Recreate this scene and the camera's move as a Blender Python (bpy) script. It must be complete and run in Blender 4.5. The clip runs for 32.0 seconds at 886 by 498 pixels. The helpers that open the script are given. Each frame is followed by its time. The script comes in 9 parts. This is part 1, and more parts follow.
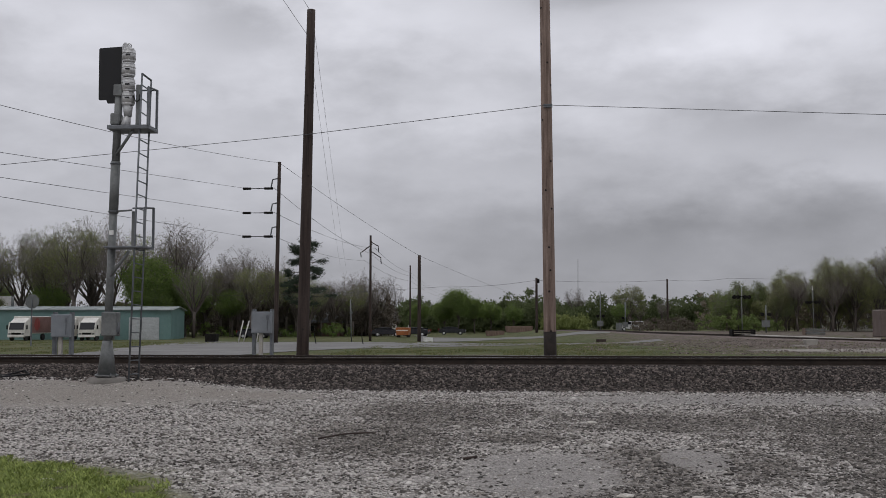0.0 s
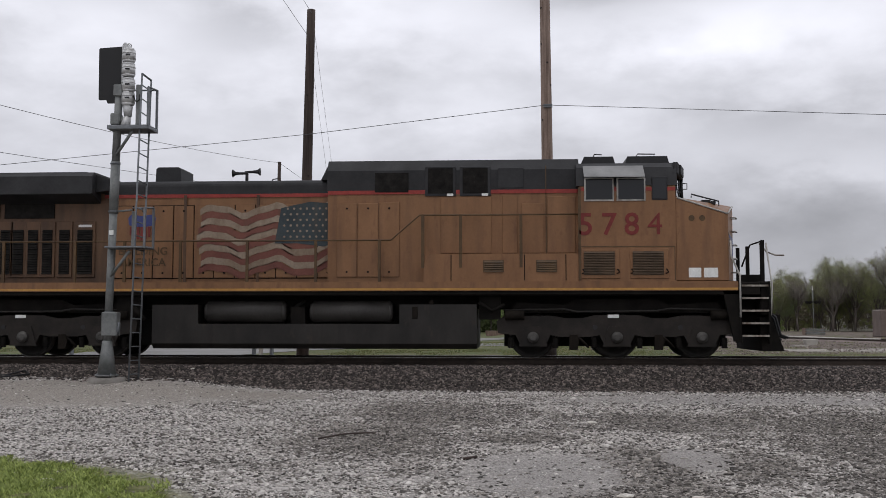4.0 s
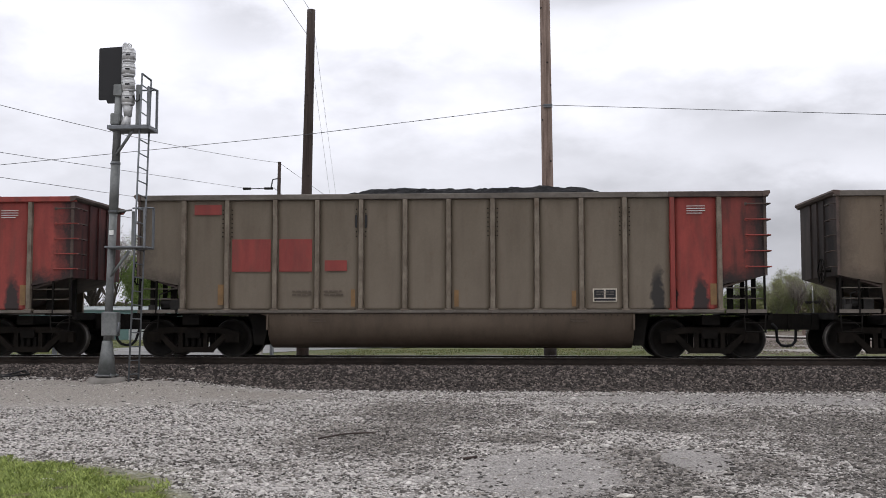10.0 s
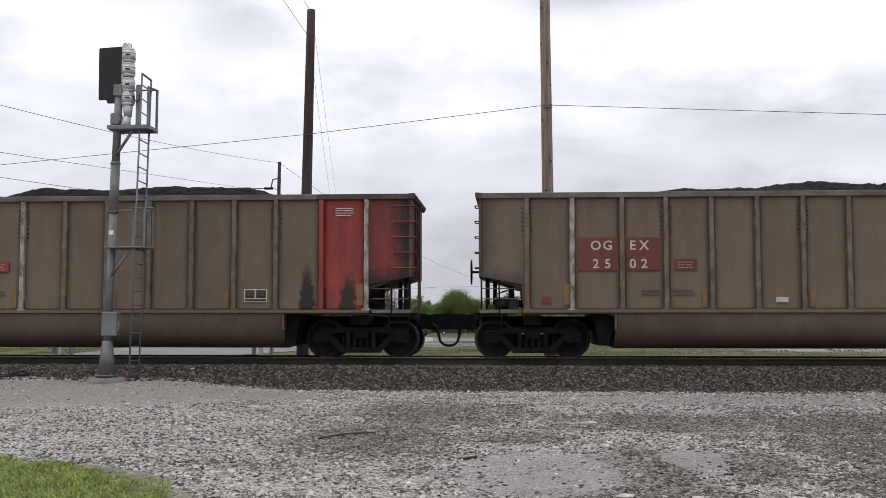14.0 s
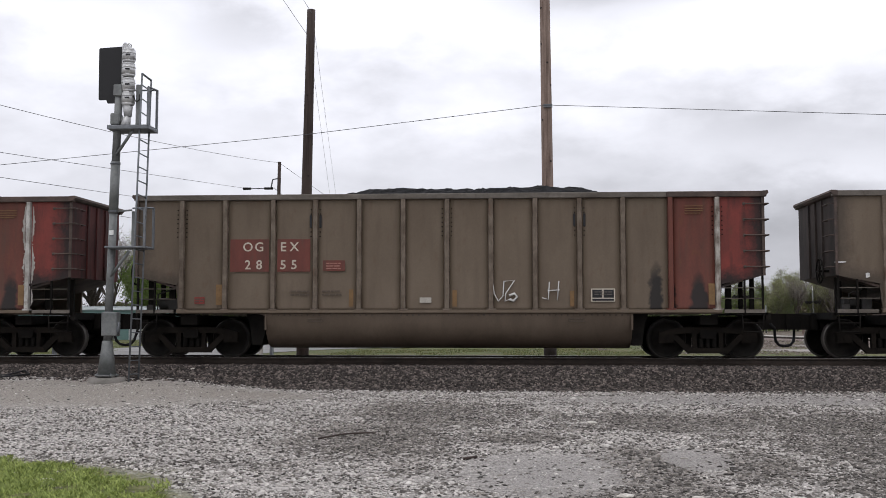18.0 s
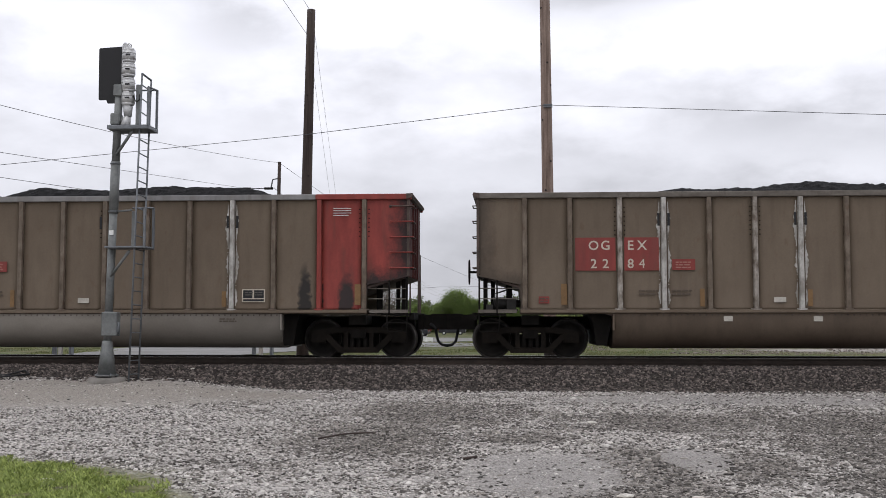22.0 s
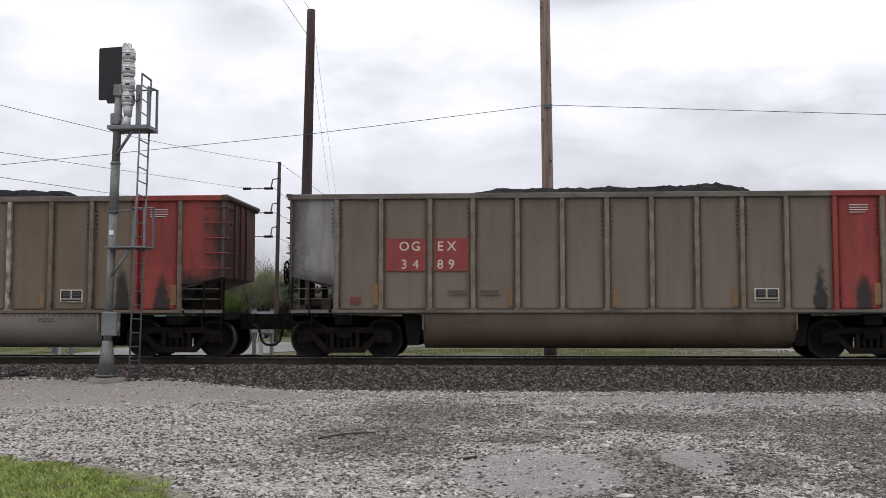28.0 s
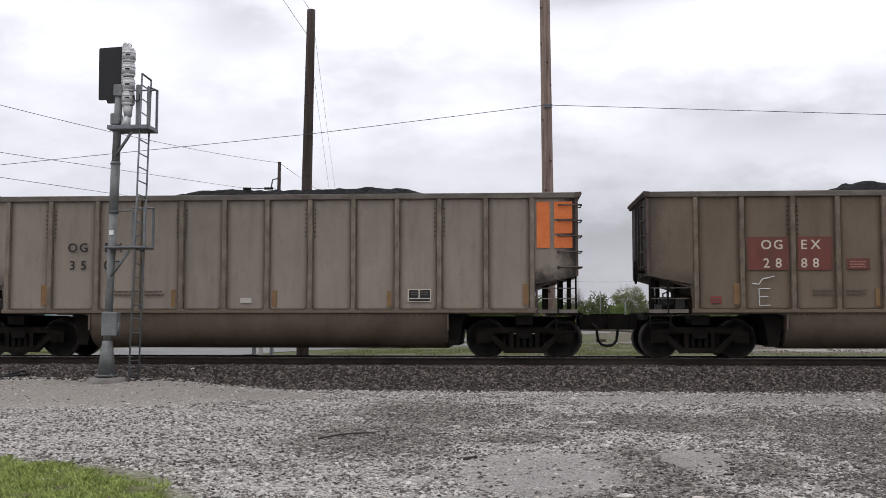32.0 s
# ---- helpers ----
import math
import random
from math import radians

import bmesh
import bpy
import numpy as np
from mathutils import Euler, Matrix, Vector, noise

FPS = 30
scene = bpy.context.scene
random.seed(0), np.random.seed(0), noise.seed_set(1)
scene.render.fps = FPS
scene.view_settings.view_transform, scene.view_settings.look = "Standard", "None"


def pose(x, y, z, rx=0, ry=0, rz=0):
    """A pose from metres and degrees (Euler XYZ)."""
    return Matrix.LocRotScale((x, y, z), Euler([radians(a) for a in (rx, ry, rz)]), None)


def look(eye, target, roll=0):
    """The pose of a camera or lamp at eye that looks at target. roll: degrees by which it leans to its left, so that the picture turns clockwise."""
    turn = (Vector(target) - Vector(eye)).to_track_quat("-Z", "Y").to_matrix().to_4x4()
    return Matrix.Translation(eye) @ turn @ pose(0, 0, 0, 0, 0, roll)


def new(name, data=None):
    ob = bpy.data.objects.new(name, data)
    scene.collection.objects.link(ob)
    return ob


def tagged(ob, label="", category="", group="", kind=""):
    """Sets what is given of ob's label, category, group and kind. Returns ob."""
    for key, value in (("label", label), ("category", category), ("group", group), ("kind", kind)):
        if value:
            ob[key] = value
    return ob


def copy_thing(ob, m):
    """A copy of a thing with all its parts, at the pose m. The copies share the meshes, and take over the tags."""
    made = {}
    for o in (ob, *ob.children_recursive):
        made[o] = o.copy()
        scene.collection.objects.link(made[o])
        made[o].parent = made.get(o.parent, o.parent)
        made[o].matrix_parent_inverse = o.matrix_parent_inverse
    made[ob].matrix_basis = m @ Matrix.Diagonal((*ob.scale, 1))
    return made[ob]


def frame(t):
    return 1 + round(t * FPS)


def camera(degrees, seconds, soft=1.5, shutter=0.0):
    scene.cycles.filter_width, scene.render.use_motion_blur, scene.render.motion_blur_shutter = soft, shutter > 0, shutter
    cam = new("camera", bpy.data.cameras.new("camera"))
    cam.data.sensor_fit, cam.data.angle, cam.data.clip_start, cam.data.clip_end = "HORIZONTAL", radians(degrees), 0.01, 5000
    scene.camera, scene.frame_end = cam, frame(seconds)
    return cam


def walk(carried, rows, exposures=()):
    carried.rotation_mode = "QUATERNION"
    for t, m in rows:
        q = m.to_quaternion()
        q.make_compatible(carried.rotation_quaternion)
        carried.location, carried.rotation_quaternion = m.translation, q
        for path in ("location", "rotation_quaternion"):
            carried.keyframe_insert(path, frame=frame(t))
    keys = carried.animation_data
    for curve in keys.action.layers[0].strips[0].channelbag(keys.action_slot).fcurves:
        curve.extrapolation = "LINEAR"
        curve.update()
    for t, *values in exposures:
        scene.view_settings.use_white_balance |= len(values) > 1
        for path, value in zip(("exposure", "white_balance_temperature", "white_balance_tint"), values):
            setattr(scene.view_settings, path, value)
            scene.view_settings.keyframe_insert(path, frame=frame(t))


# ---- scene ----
# ---------------- camera ----------------
EYE = Vector((0.0, -25.747, 0.868))
YAW, TILT = -0.0649, 0.0685
cam = camera(45.8, 32.0, soft=0.8)
AIM = EYE + Vector((math.sin(YAW) * math.cos(TILT), math.cos(YAW) * math.cos(TILT), math.sin(TILT))) * 50
walk(cam, [(0.0, look(EYE, AIM)), (32.0, look(EYE, AIM))],
     exposures=[(0.0, -0.53), (2.4, -0.55), (3.1, -0.53), (3.5, -0.40), (4.9, 0.18), (5.5, 0.25), (6.5, 0.26), (7.5, 0.26), (9.0, 0.21), (11.0, 0.17), (32.0, 0.16)])

# ---------------- sky and sun ----------------
SUN_EL, SUN_AZ = radians(62), radians(200)
world = bpy.data.worlds.new("overcast_sky")
scene.world = world
world.use_nodes = True


# soft heaps in the cloud deck: azimuth, elevation, half width, half height, strength
CLOUDS = [(-0.264, 0.274, 0.055, 0.026, -0.15), (0.077, 0.303, 0.075, 0.020, -0.26), (0.185, 0.306, 0.055, 0.012, -0.18), (0.247, 0.182, 0.075, 0.016, -0.11),
          (0.13, 0.083, 0.15, 0.024, -0.13), (0.30, 0.105, 0.10, 0.026, -0.08), (-0.24, 0.198, 0.07, 0.016, -0.07), (-0.40, 0.30, 0.06, 0.016, -0.12), (0.02, 0.155, 0.10, 0.012, -0.05),
          (0.206, 0.255, 0.12, 0.030, 0.13), (-0.11, 0.262, 0.08, 0.034, 0.10), (0.30, 0.14, 0.07, 0.011, 0.07), (-0.43, 0.24, 0.05, 0.04, 0.06), (-0.05, 0.20, 0.12, 0.014, 0.05)]


def build_world():
    nt = world.node_tree
    N, L = nt.nodes, nt.links
    bg = N["Background"]

    def calc(op, a, c=0.0):
        q = N.new("ShaderNodeMath"); q.operation = op
        for k, v in enumerate((a, c)):
            if isinstance(v, (int, float)):
                q.inputs[k].default_value = v
            else:
                L.new(v, q.inputs[k])
        return q.outputs[0]
    tc = N.new("ShaderNodeTexCoord")
    sep = N.new("ShaderNodeSeparateXYZ")
    L.new(tc.outputs["Generated"], sep.inputs[0])
    up = calc("MAXIMUM", sep.outputs[2])

    def billow(scale, detail, rough, flat=(1.0, 1.0, 2.1)):
        mp = N.new("ShaderNodeMapping"); mp.inputs["Scale"].default_value = flat
        L.new(tc.outputs["Generated"], mp.inputs[0])
        n = N.new("ShaderNodeTexNoise")
        n.inputs["Scale"].default_value, n.inputs["Detail"].default_value, n.inputs["Roughness"].default_value = scale, detail, rough
        L.new(mp.outputs[0], n.inputs["Vector"])
        return calc("SUBTRACT", n.outputs["Fac"], 0.5)
    broad, fine = billow(4.0, 4, 0.5), billow(13.0, 5, 0.55)
    # brightness of the cloud deck by height
    ramp = N.new("ShaderNodeValToRGB")
    stops = ((0.0, 0.43), (0.05, 0.475), (0.10, 0.565), (0.16, 0.67), (0.22, 0.76), (0.30, 0.85), (0.5, 1.02), (0.95, 0.84))
    el = ramp.color_ramp.elements
    while len(el) < len(stops):
        el.new(0.5)
    for e, (p, v) in zip(el, stops):
        e.position, e.color = p, (v, v, v, 1)
    L.new(up, ramp.inputs[0])
    az = calc("ARCTAN2", sep.outputs[0], sep.outputs[1])
    azw, upw = calc("ADD", az, calc("MULTIPLY", fine, 0.10)), calc("ADD", up, calc("ADD", calc("MULTIPLY", fine, 0.055), calc("MULTIPLY", broad, 0.03)))
    total = calc("ADD", calc("MULTIPLY", broad, 0.56), calc("MULTIPLY", fine, 0.52))
    for a, e, w, h, k in CLOUDS:
        dx, dz = calc("DIVIDE", calc("SUBTRACT", azw, a), w), calc("DIVIDE", calc("SUBTRACT", upw, e), h)
        r2 = calc("ADD", calc("MULTIPLY", dx, dx), calc("MULTIPLY", dz, dz))
        total = calc("ADD", total, calc("MULTIPLY", calc("POWER", 2.718, calc("MULTIPLY", r2, -0.8)), k * 1.5))
    # the deck is thicker to the east, low down
    low = N.new("ShaderNodeMapRange")
    for key, v in (("From Min", 0.02), ("From Max", 0.24), ("To Min", -0.36), ("To Max", 0.0)):
        low.inputs[key].default_value = v
    L.new(up, low.inputs["Value"])
    total = calc("ADD", total, calc("MULTIPLY", low.outputs[0], calc("SINE", az)))
    grey = calc("MULTIPLY", ramp.outputs[0], calc("ADD", total, 1.0))
    tint = N.new("ShaderNodeMix"); tint.data_type = "RGBA"; tint.blend_type = "MULTIPLY"; tint.inputs[0].default_value = 1.0
    tint.inputs[6].default_value = (1.125, 1.134, 1.235, 1)
    L.new(grey, tint.inputs[7])
    sky = N.new("ShaderNodeTexSky"); sky.sky_type = "NISHITA"; sky.sun_disc = False
    sky.sun_elevation, sky.sun_rotation = SUN_EL, SUN_AZ
    skyb = N.new("ShaderNodeBackground"); skyb.inputs[1].default_value = 0.05
    L.new(sky.outputs[0], skyb.inputs[0])
    L.new(tint.outputs[2], bg.inputs[0])
    bg.inputs[1].default_value = 1.0
    mix = N.new("ShaderNodeMixShader"); mix.inputs[0].default_value = 0.04
    L.new(bg.outputs[0], mix.inputs[1]); L.new(skyb.outputs[0], mix.inputs[2])
    L.new(mix.outputs[0], N["World Output"].inputs[0])


build_world()
sun = new("sun", bpy.data.lights.new("sun", "SUN"))
sun.data.energy, sun.data.angle, sun.data.color = 0.5, radians(30), (1.0, 0.97, 0.92)
sun.matrix_world = look(Vector((-math.sin(SUN_AZ) * -30, math.cos(SUN_AZ) * 30, 60)), Vector((0, 0, 0)))


# ---------------- materials ----------------
# trodden damp patches, pale washed fines and tan grit on the lot: x, y, half length, half depth
DAMP = [(-1.8, -12.0, 1.1, 1.9), (0.0, -11.5, 0.9, 0.8), (-1.0, -8.3, 1.5, 2.0), (1.5, -14.5, 0.4, 1.5), (2.7, -14.1, 0.45, 1.2), (1.2, -15.9, 1.0, 0.4), (4.1, -12.3, 0.7, 1.5), (5.4, -10.4, 1.6, 2.2), (3.7, -15.2, 0.7, 0.8), (2.0, -9.6, 1.6, 1.2)]
FINES = [(0.3, -14.6, 0.85, 1.5), (2.1, -13.5, 0.4, 0.9), (4.5, -5.4, 4.0, 1.1), (-0.6, -16.5, 0.8, 0.5)]
GRIT = [(-8.4, -6.2, 3.2, 1.9), (-5.6, -5.2, 1.8, 1.3), (-9.0, -4.7, 3.6, 1.4), (-6.0, -5.2, 1.8, 0.7), (-13.0, -4.6, 4.0, 1.5)]
TURF = [(-6.6, -16.2, 3.4, 2.2), (-4.6, -17.0, 1.9, 1.6)]


class Kit:
    """Short names for the nodes of one material."""

    def __init__(self, nt):
        self.N, self.L = nt.nodes, nt.links
        self.tc = self.N.new("ShaderNodeTexCoord").outputs["Object"]
        sep = self.N.new("ShaderNodeSeparateXYZ")
        self.L.new(self.tc, sep.inputs[0])
        self.x, self.y, self.z = sep.outputs
        self.broad, self.mid = self.noise(0.6, 5, (1.0, 0.5, 1.0)), self.noise(2.2, 8, (1.1, 0.6, 1.0), 0.7)
        self.small = self.noise(13.0, 6, (1.0, 0.7, 1.0), 0.75)

    def noise(self, scale, detail=4, stretch=None, rough=0.6):
        n = self.N.new("ShaderNodeTexNoise")
        n.inputs["Scale"].default_value, n.inputs["Detail"].default_value, n.inputs["Roughness"].default_value = scale, detail, rough
        src = self.tc
        if stretch:
            mp = self.N.new("ShaderNodeMapping"); mp.inputs["Scale"].default_value = stretch
            self.L.new(src, mp.inputs[0])
            src = mp.outputs[0]
        self.L.new(src, n.inputs["Vector"])
        return n.outputs["Fac"]

    def put(self, v, socket):
        if isinstance(v, tuple):
            socket.default_value = (*v, 1)
        elif isinstance(v, (int, float)):
            socket.default_value = v
        else:
            self.L.new(v, socket)

    def rng(self, v, a, c, lo=0.0, hi=1.0):
        r = self.N.new("ShaderNodeMapRange")
        for k, q in (("From Min", a), ("From Max", c), ("To Min", lo), ("To Max", hi)):
            r.inputs[k].default_value = q
        self.L.new(v, r.inputs["Value"])
        return r.outputs[0]

    def mix(self, f, a, c):
        x = self.N.new("ShaderNodeMix"); x.data_type = "RGBA"
        for v, i in ((f, 0), (a, 6), (c, 7)):
            self.put(v, x.inputs[i])
        return x.outputs[2]

    def calc(self, op, a, c):
        q = self.N.new("ShaderNodeMath"); q.operation = op
        self.put(a, q.inputs[0]); self.put(c, q.inputs[1])
        return q.outputs[0]

    def blot(self, spots, soft=0.8, ragged=14.0):
        """Uneven patches with ragged outlines."""
        c = self.calc
        total = None
        for cx, cy, rx, ry in spots:
            dx, dy = c("DIVIDE", c("SUBTRACT", self.x, cx), rx), c("DIVIDE", c("SUBTRACT", self.y, cy), ry)
            k = c("SUBTRACT", 1.0, c("SQRT", c("ADD", c("MULTIPLY", dx, dx), c("MULTIPLY", dy, dy)), 0.0))
            total = k if total is None else c("MAXIMUM", total, k)
        wobble = c("SUBTRACT", c("ADD", c("ADD", c("MULTIPLY", self.broad, 0.22), c("MULTIPLY", self.mid, 0.33)), c("MULTIPLY", self.small, 0.45)), 0.5)
        return self.rng(c("ADD", total, c("MULTIPLY", wobble, ragged)), -soft / 2, soft / 2)


def material(name, dark, light, scale=3.0, rough=0.8, metal=0.0, bump=0.15, stretch=(1, 1, 1), fine=40.0, spec=0.3, per="object", contrast=0.35, fleck=0.0, grain=0.28, skew=1.0, streak=None, damp=False, rust=None):
    """Two-scale procedural surface: broad patches between two colours, a fine grain and relief."""
    m = bpy.data.materials.new(name)
    m.use_nodes = True
    nt = m.node_tree
    N, L = nt.nodes, nt.links
    b = N["Principled BSDF"]
    tc = N.new("ShaderNodeTexCoord")
    mp = N.new("ShaderNodeMapping")
    mp.inputs["Scale"].default_value = stretch
    L.new(tc.outputs["Object"], mp.inputs[0])
    n1 = N.new("ShaderNodeTexNoise"); n1.noise_dimensions = "4D"
    n1.inputs["Scale"].default_value, n1.inputs["Detail"].default_value, n1.inputs["Roughness"].default_value = scale, 5, 0.6
    L.new(mp.outputs[0], n1.inputs["Vector"])
    if per == "island":
        g = N.new("ShaderNodeNewGeometry"); rnd = g.outputs["Random Per Island"]
    else:
        g = N.new("ShaderNodeObjectInfo"); rnd = g.outputs["Random"]
    w = N.new("ShaderNodeMath"); w.operation = "MULTIPLY"; w.inputs[1].default_value = 37.0
    L.new(rnd, w.inputs[0]); L.new(w.outputs[0], n1.inputs["W"])
    n2 = N.new("ShaderNodeTexNoise")
    n2.inputs["Scale"].default_value, n2.inputs["Detail"].default_value = fine, 3
    L.new(tc.outputs["Object"], n2.inputs["Vector"])
    r = N.new("ShaderNodeMapRange")
    r.inputs["From Min"].default_value, r.inputs["From Max"].default_value = 0.5 - contrast / 2, 0.5 + contrast / 2
    L.new(n1.outputs["Fac"], r.inputs["Value"])
    mixc = N.new("ShaderNodeMix"); mixc.data_type = "RGBA"
    mixc.inputs[6].default_value, mixc.inputs[7].default_value = (*dark, 1), (*light, 1)
    if per == "island" or fleck:
        av = N.new("ShaderNodeMath"); av.operation = "MULTIPLY_ADD"
        av.inputs[1].default_value = fleck or 0.7
        pw = N.new("ShaderNodeMath"); pw.operation = "POWER"; pw.inputs[1].default_value = skew
        L.new(rnd, pw.inputs[0]); L.new(pw.outputs[0], av.inputs[0])
        hv = N.new("ShaderNodeMath"); hv.operation = "MULTIPLY"; hv.inputs[1].default_value = 1 - (fleck or 0.7)
        L.new(r.outputs[0], hv.inputs[0]); L.new(hv.outputs[0], av.inputs[2])
        L.new(av.outputs[0], mixc.inputs[0])
    else:
        L.new(r.outputs[0], mixc.inputs[0])
    gr = N.new("ShaderNodeMapRange")
    gr.inputs["To Min"].default_value, gr.inputs["To Max"].default_value = 1 - grain, 1 + grain
    L.new(n2.outputs["Fac"], gr.inputs["Value"])
    mul = N.new("ShaderNodeMix"); mul.data_type = "RGBA"; mul.blend_type = "MULTIPLY"; mul.inputs[0].default_value = 1.0
    L.new(mixc.outputs[2], mul.inputs[6]); L.new(gr.outputs[0], mul.inputs[7])
    out = mul.outputs[2]
    if streak:
        # runs of dirt or rust, drawn out downwards
        sm = N.new("ShaderNodeMapping"); sm.inputs["Scale"].default_value = (3.2, 3.2, 0.4)
        L.new(tc.outputs["Object"], sm.inputs[0])
        sn = N.new("ShaderNodeTexNoise"); sn.noise_dimensions = "4D"
        sn.inputs["Scale"].default_value, sn.inputs["Detail"].default_value = 1.6, 6
        L.new(sm.outputs[0], sn.inputs["Vector"]); L.new(w.outputs[0], sn.inputs["W"])
        sr = N.new("ShaderNodeMapRange")
        sr.inputs["From Min"].default_value, sr.inputs["From Max"].default_value, sr.inputs["To Max"].default_value = 0.50, 0.72, streak[1]
        L.new(sn.outputs["Fac"], sr.inputs["Value"])
        sx = N.new("ShaderNodeMix"); sx.data_type = "RGBA"; sx.inputs[7].default_value = (*streak[0], 1)
        L.new(sr.outputs[0], sx.inputs[0]); L.new(out, sx.inputs[6])
        out = sx.outputs[2]
    if rust:
        # scabs and drips where the paint has gone
        rm = N.new("ShaderNodeMapping"); rm.inputs["Scale"].default_value = (5.0, 5.0, 2.2)
        L.new(tc.outputs["Object"], rm.inputs[0])
        rn = N.new("ShaderNodeTexNoise"); rn.noise_dimensions = "4D"
        rn.inputs["Scale"].default_value, rn.inputs["Detail"].default_value, rn.inputs["Roughness"].default_value = 1.3, 9, 0.68
        L.new(rm.outputs[0], rn.inputs["Vector"]); L.new(w.outputs[0], rn.inputs["W"])
        rr = N.new("ShaderNodeMapRange")
        rr.inputs["From Min"].default_value, rr.inputs["From Max"].default_value, rr.inputs["To Max"].default_value = 0.56, 0.68, rust[1]
        L.new(rn.outputs["Fac"], rr.inputs["Value"])
        rx = N.new("ShaderNodeMix"); rx.data_type = "RGBA"; rx.inputs[7].default_value = (*rust[0], 1)
        L.new(rr.outputs[0], rx.inputs[0]); L.new(out, rx.inputs[6])
        out = rx.outputs[2]
    if damp:
        kit = Kit(nt)
        dm = N.new("ShaderNodeMix"); dm.data_type = "RGBA"; dm.blend_type = "MULTIPLY"
        L.new(kit.rng(kit.blot(DAMP), 0, 1, 0.0, 0.85), dm.inputs[0]); L.new(out, dm.inputs[6])
        dm.inputs[7].default_value = (0.54, 0.515, 0.485, 1)
        out = dm.outputs[2]
    L.new(out, b.inputs["Base Color"])
    b.inputs["Roughness"].default_value, b.inputs["Metallic"].default_value = rough, metal
    b.inputs["Specular IOR Level"].default_value = spec
    if bump:
        bn = N.new("ShaderNodeBump"); bn.inputs["Strength"].default_value = bump; bn.inputs["Distance"].default_value = 0.02
        L.new(n2.outputs["Fac"], bn.inputs["Height"]); L.new(bn.outputs[0], b.inputs["Normal"])
    return m


def stained(name, base, spots, colour=(0.018, 0.016, 0.015)):
    """A copy of a painted surface with soot licks rising from the bottom edge: spots of (x, half width, height)."""
    m = base.copy()
    m.name = name
    nt = m.node_tree
    N, L = nt.nodes, nt.links
    b = N["Principled BSDF"]
    src = b.inputs["Base Color"].links[0].from_socket
    tc = N.new("ShaderNodeTexCoord")
    sep = N.new("ShaderNodeSeparateXYZ"); L.new(tc.outputs["Object"], sep.inputs[0])
    nz = N.new("ShaderNodeTexNoise"); nz.inputs["Scale"].default_value, nz.inputs["Detail"].default_value = 6.0, 6; nz.noise_dimensions = "4D"
    L.new(tc.outputs["Object"], nz.inputs["Vector"])
    oi = N.new("ShaderNodeObjectInfo")
    k = N.new("ShaderNodeMath"); k.operation = "MULTIPLY"; k.inputs[1].default_value = 91.0
    L.new(oi.outputs["Random"], k.inputs[0]); L.new(k.outputs[0], nz.inputs["W"])
    total = None

    def mth(op, a, c):
        q = N.new("ShaderNodeMath"); q.operation = op
        for i, s in enumerate((a, c)):
            if isinstance(s, (int, float)):
                q.inputs[i].default_value = s
            else:
                L.new(s, q.inputs[i])
        return q.outputs[0]
    for x0, half, high in spots:
        off = mth("MULTIPLY", mth("SUBTRACT", nz.outputs["Fac"], 0.5), 0.30)
        dx = mth("DIVIDE", mth("ABSOLUTE", mth("ADD", mth("SUBTRACT", sep.outputs[0], x0), off), 0), half)
        dz = mth("DIVIDE", mth("ADD", sep.outputs[2], off), high)
        s = mth("SUBTRACT", mth("SUBTRACT", 1.15, mth("MULTIPLY", dx, dx)), mth("MULTIPLY", dz, dz))
        total = s if total is None else mth("MAXIMUM", total, s)
    r = N.new("ShaderNodeMapRange"); r.inputs["From Min"].default_value, r.inputs["From Max"].default_value = -0.15, 0.62
    r.inputs["To Max"].default_value = 0.96
    L.new(total, r.inputs["Value"])
    mx = N.new("ShaderNodeMix"); mx.data_type = "RGBA"; mx.inputs[7].default_value = (*colour, 1)
    L.new(r.outputs[0], mx.inputs[0]); L.new(src, mx.inputs[6]); L.new(mx.outputs[2], b.inputs["Base Color"])
    return m


CORNERED = {}


def cornered(base, amount=0.92):
    """The same paint with soot caught along the end corner and grime thrown up over the sloped edge."""
    if (base.name, amount) in CORNERED:
        return CORNERED[base.name, amount]
    m = base.copy()
    m.name = "soot_cornered_" + base.name
    L, b = m.node_tree.links, m.node_tree.nodes["Principled BSDF"]
    src = b.inputs["Base Color"].links[0].from_socket
    k = Kit(m.node_tree)
    ax = k.calc("ABSOLUTE", k.x, 0.0)
    wob = k.calc("ADD", k.calc("MULTIPLY", k.calc("SUBTRACT", k.mid, 0.5), 0.9), k.calc("MULTIPLY", k.calc("SUBTRACT", k.small, 0.5), 0.35))
    side = k.rng(k.calc("ADD", ax, wob), 6.80, 7.20)
    edge = k.calc("SUBTRACT", k.z, k.calc("ADD", k.calc("MULTIPLY", ax, 0.21), 0.39))
    low = k.rng(k.calc("ADD", edge, wob), 0.02, 0.34, 1.0, 0.0)
    L.new(k.mix(k.calc("MULTIPLY", k.calc("MAXIMUM", side, low), amount), src, (0.020, 0.016, 0.015)), b.inputs["Base Color"])
    CORNERED[base.name, amount] = m
    return m


def plain(name, c, rough=0.6, metal=0.0, emit=0.0, spec=0.4):
    m = bpy.data.materials.new(name)
    m.use_nodes = True
    b = m.node_tree.nodes["Principled BSDF"]
    b.inputs["Base Color"].default_value = (*c, 1)
    b.inputs["Roughness"].default_value, b.inputs["Metallic"].default_value = rough, metal
    b.inputs["Specular IOR Level"].default_value = spec
    if emit:
        b.inputs["Emission Color"].default_value, b.inputs["Emission Strength"].default_value = (*c, 1), emit
    return m


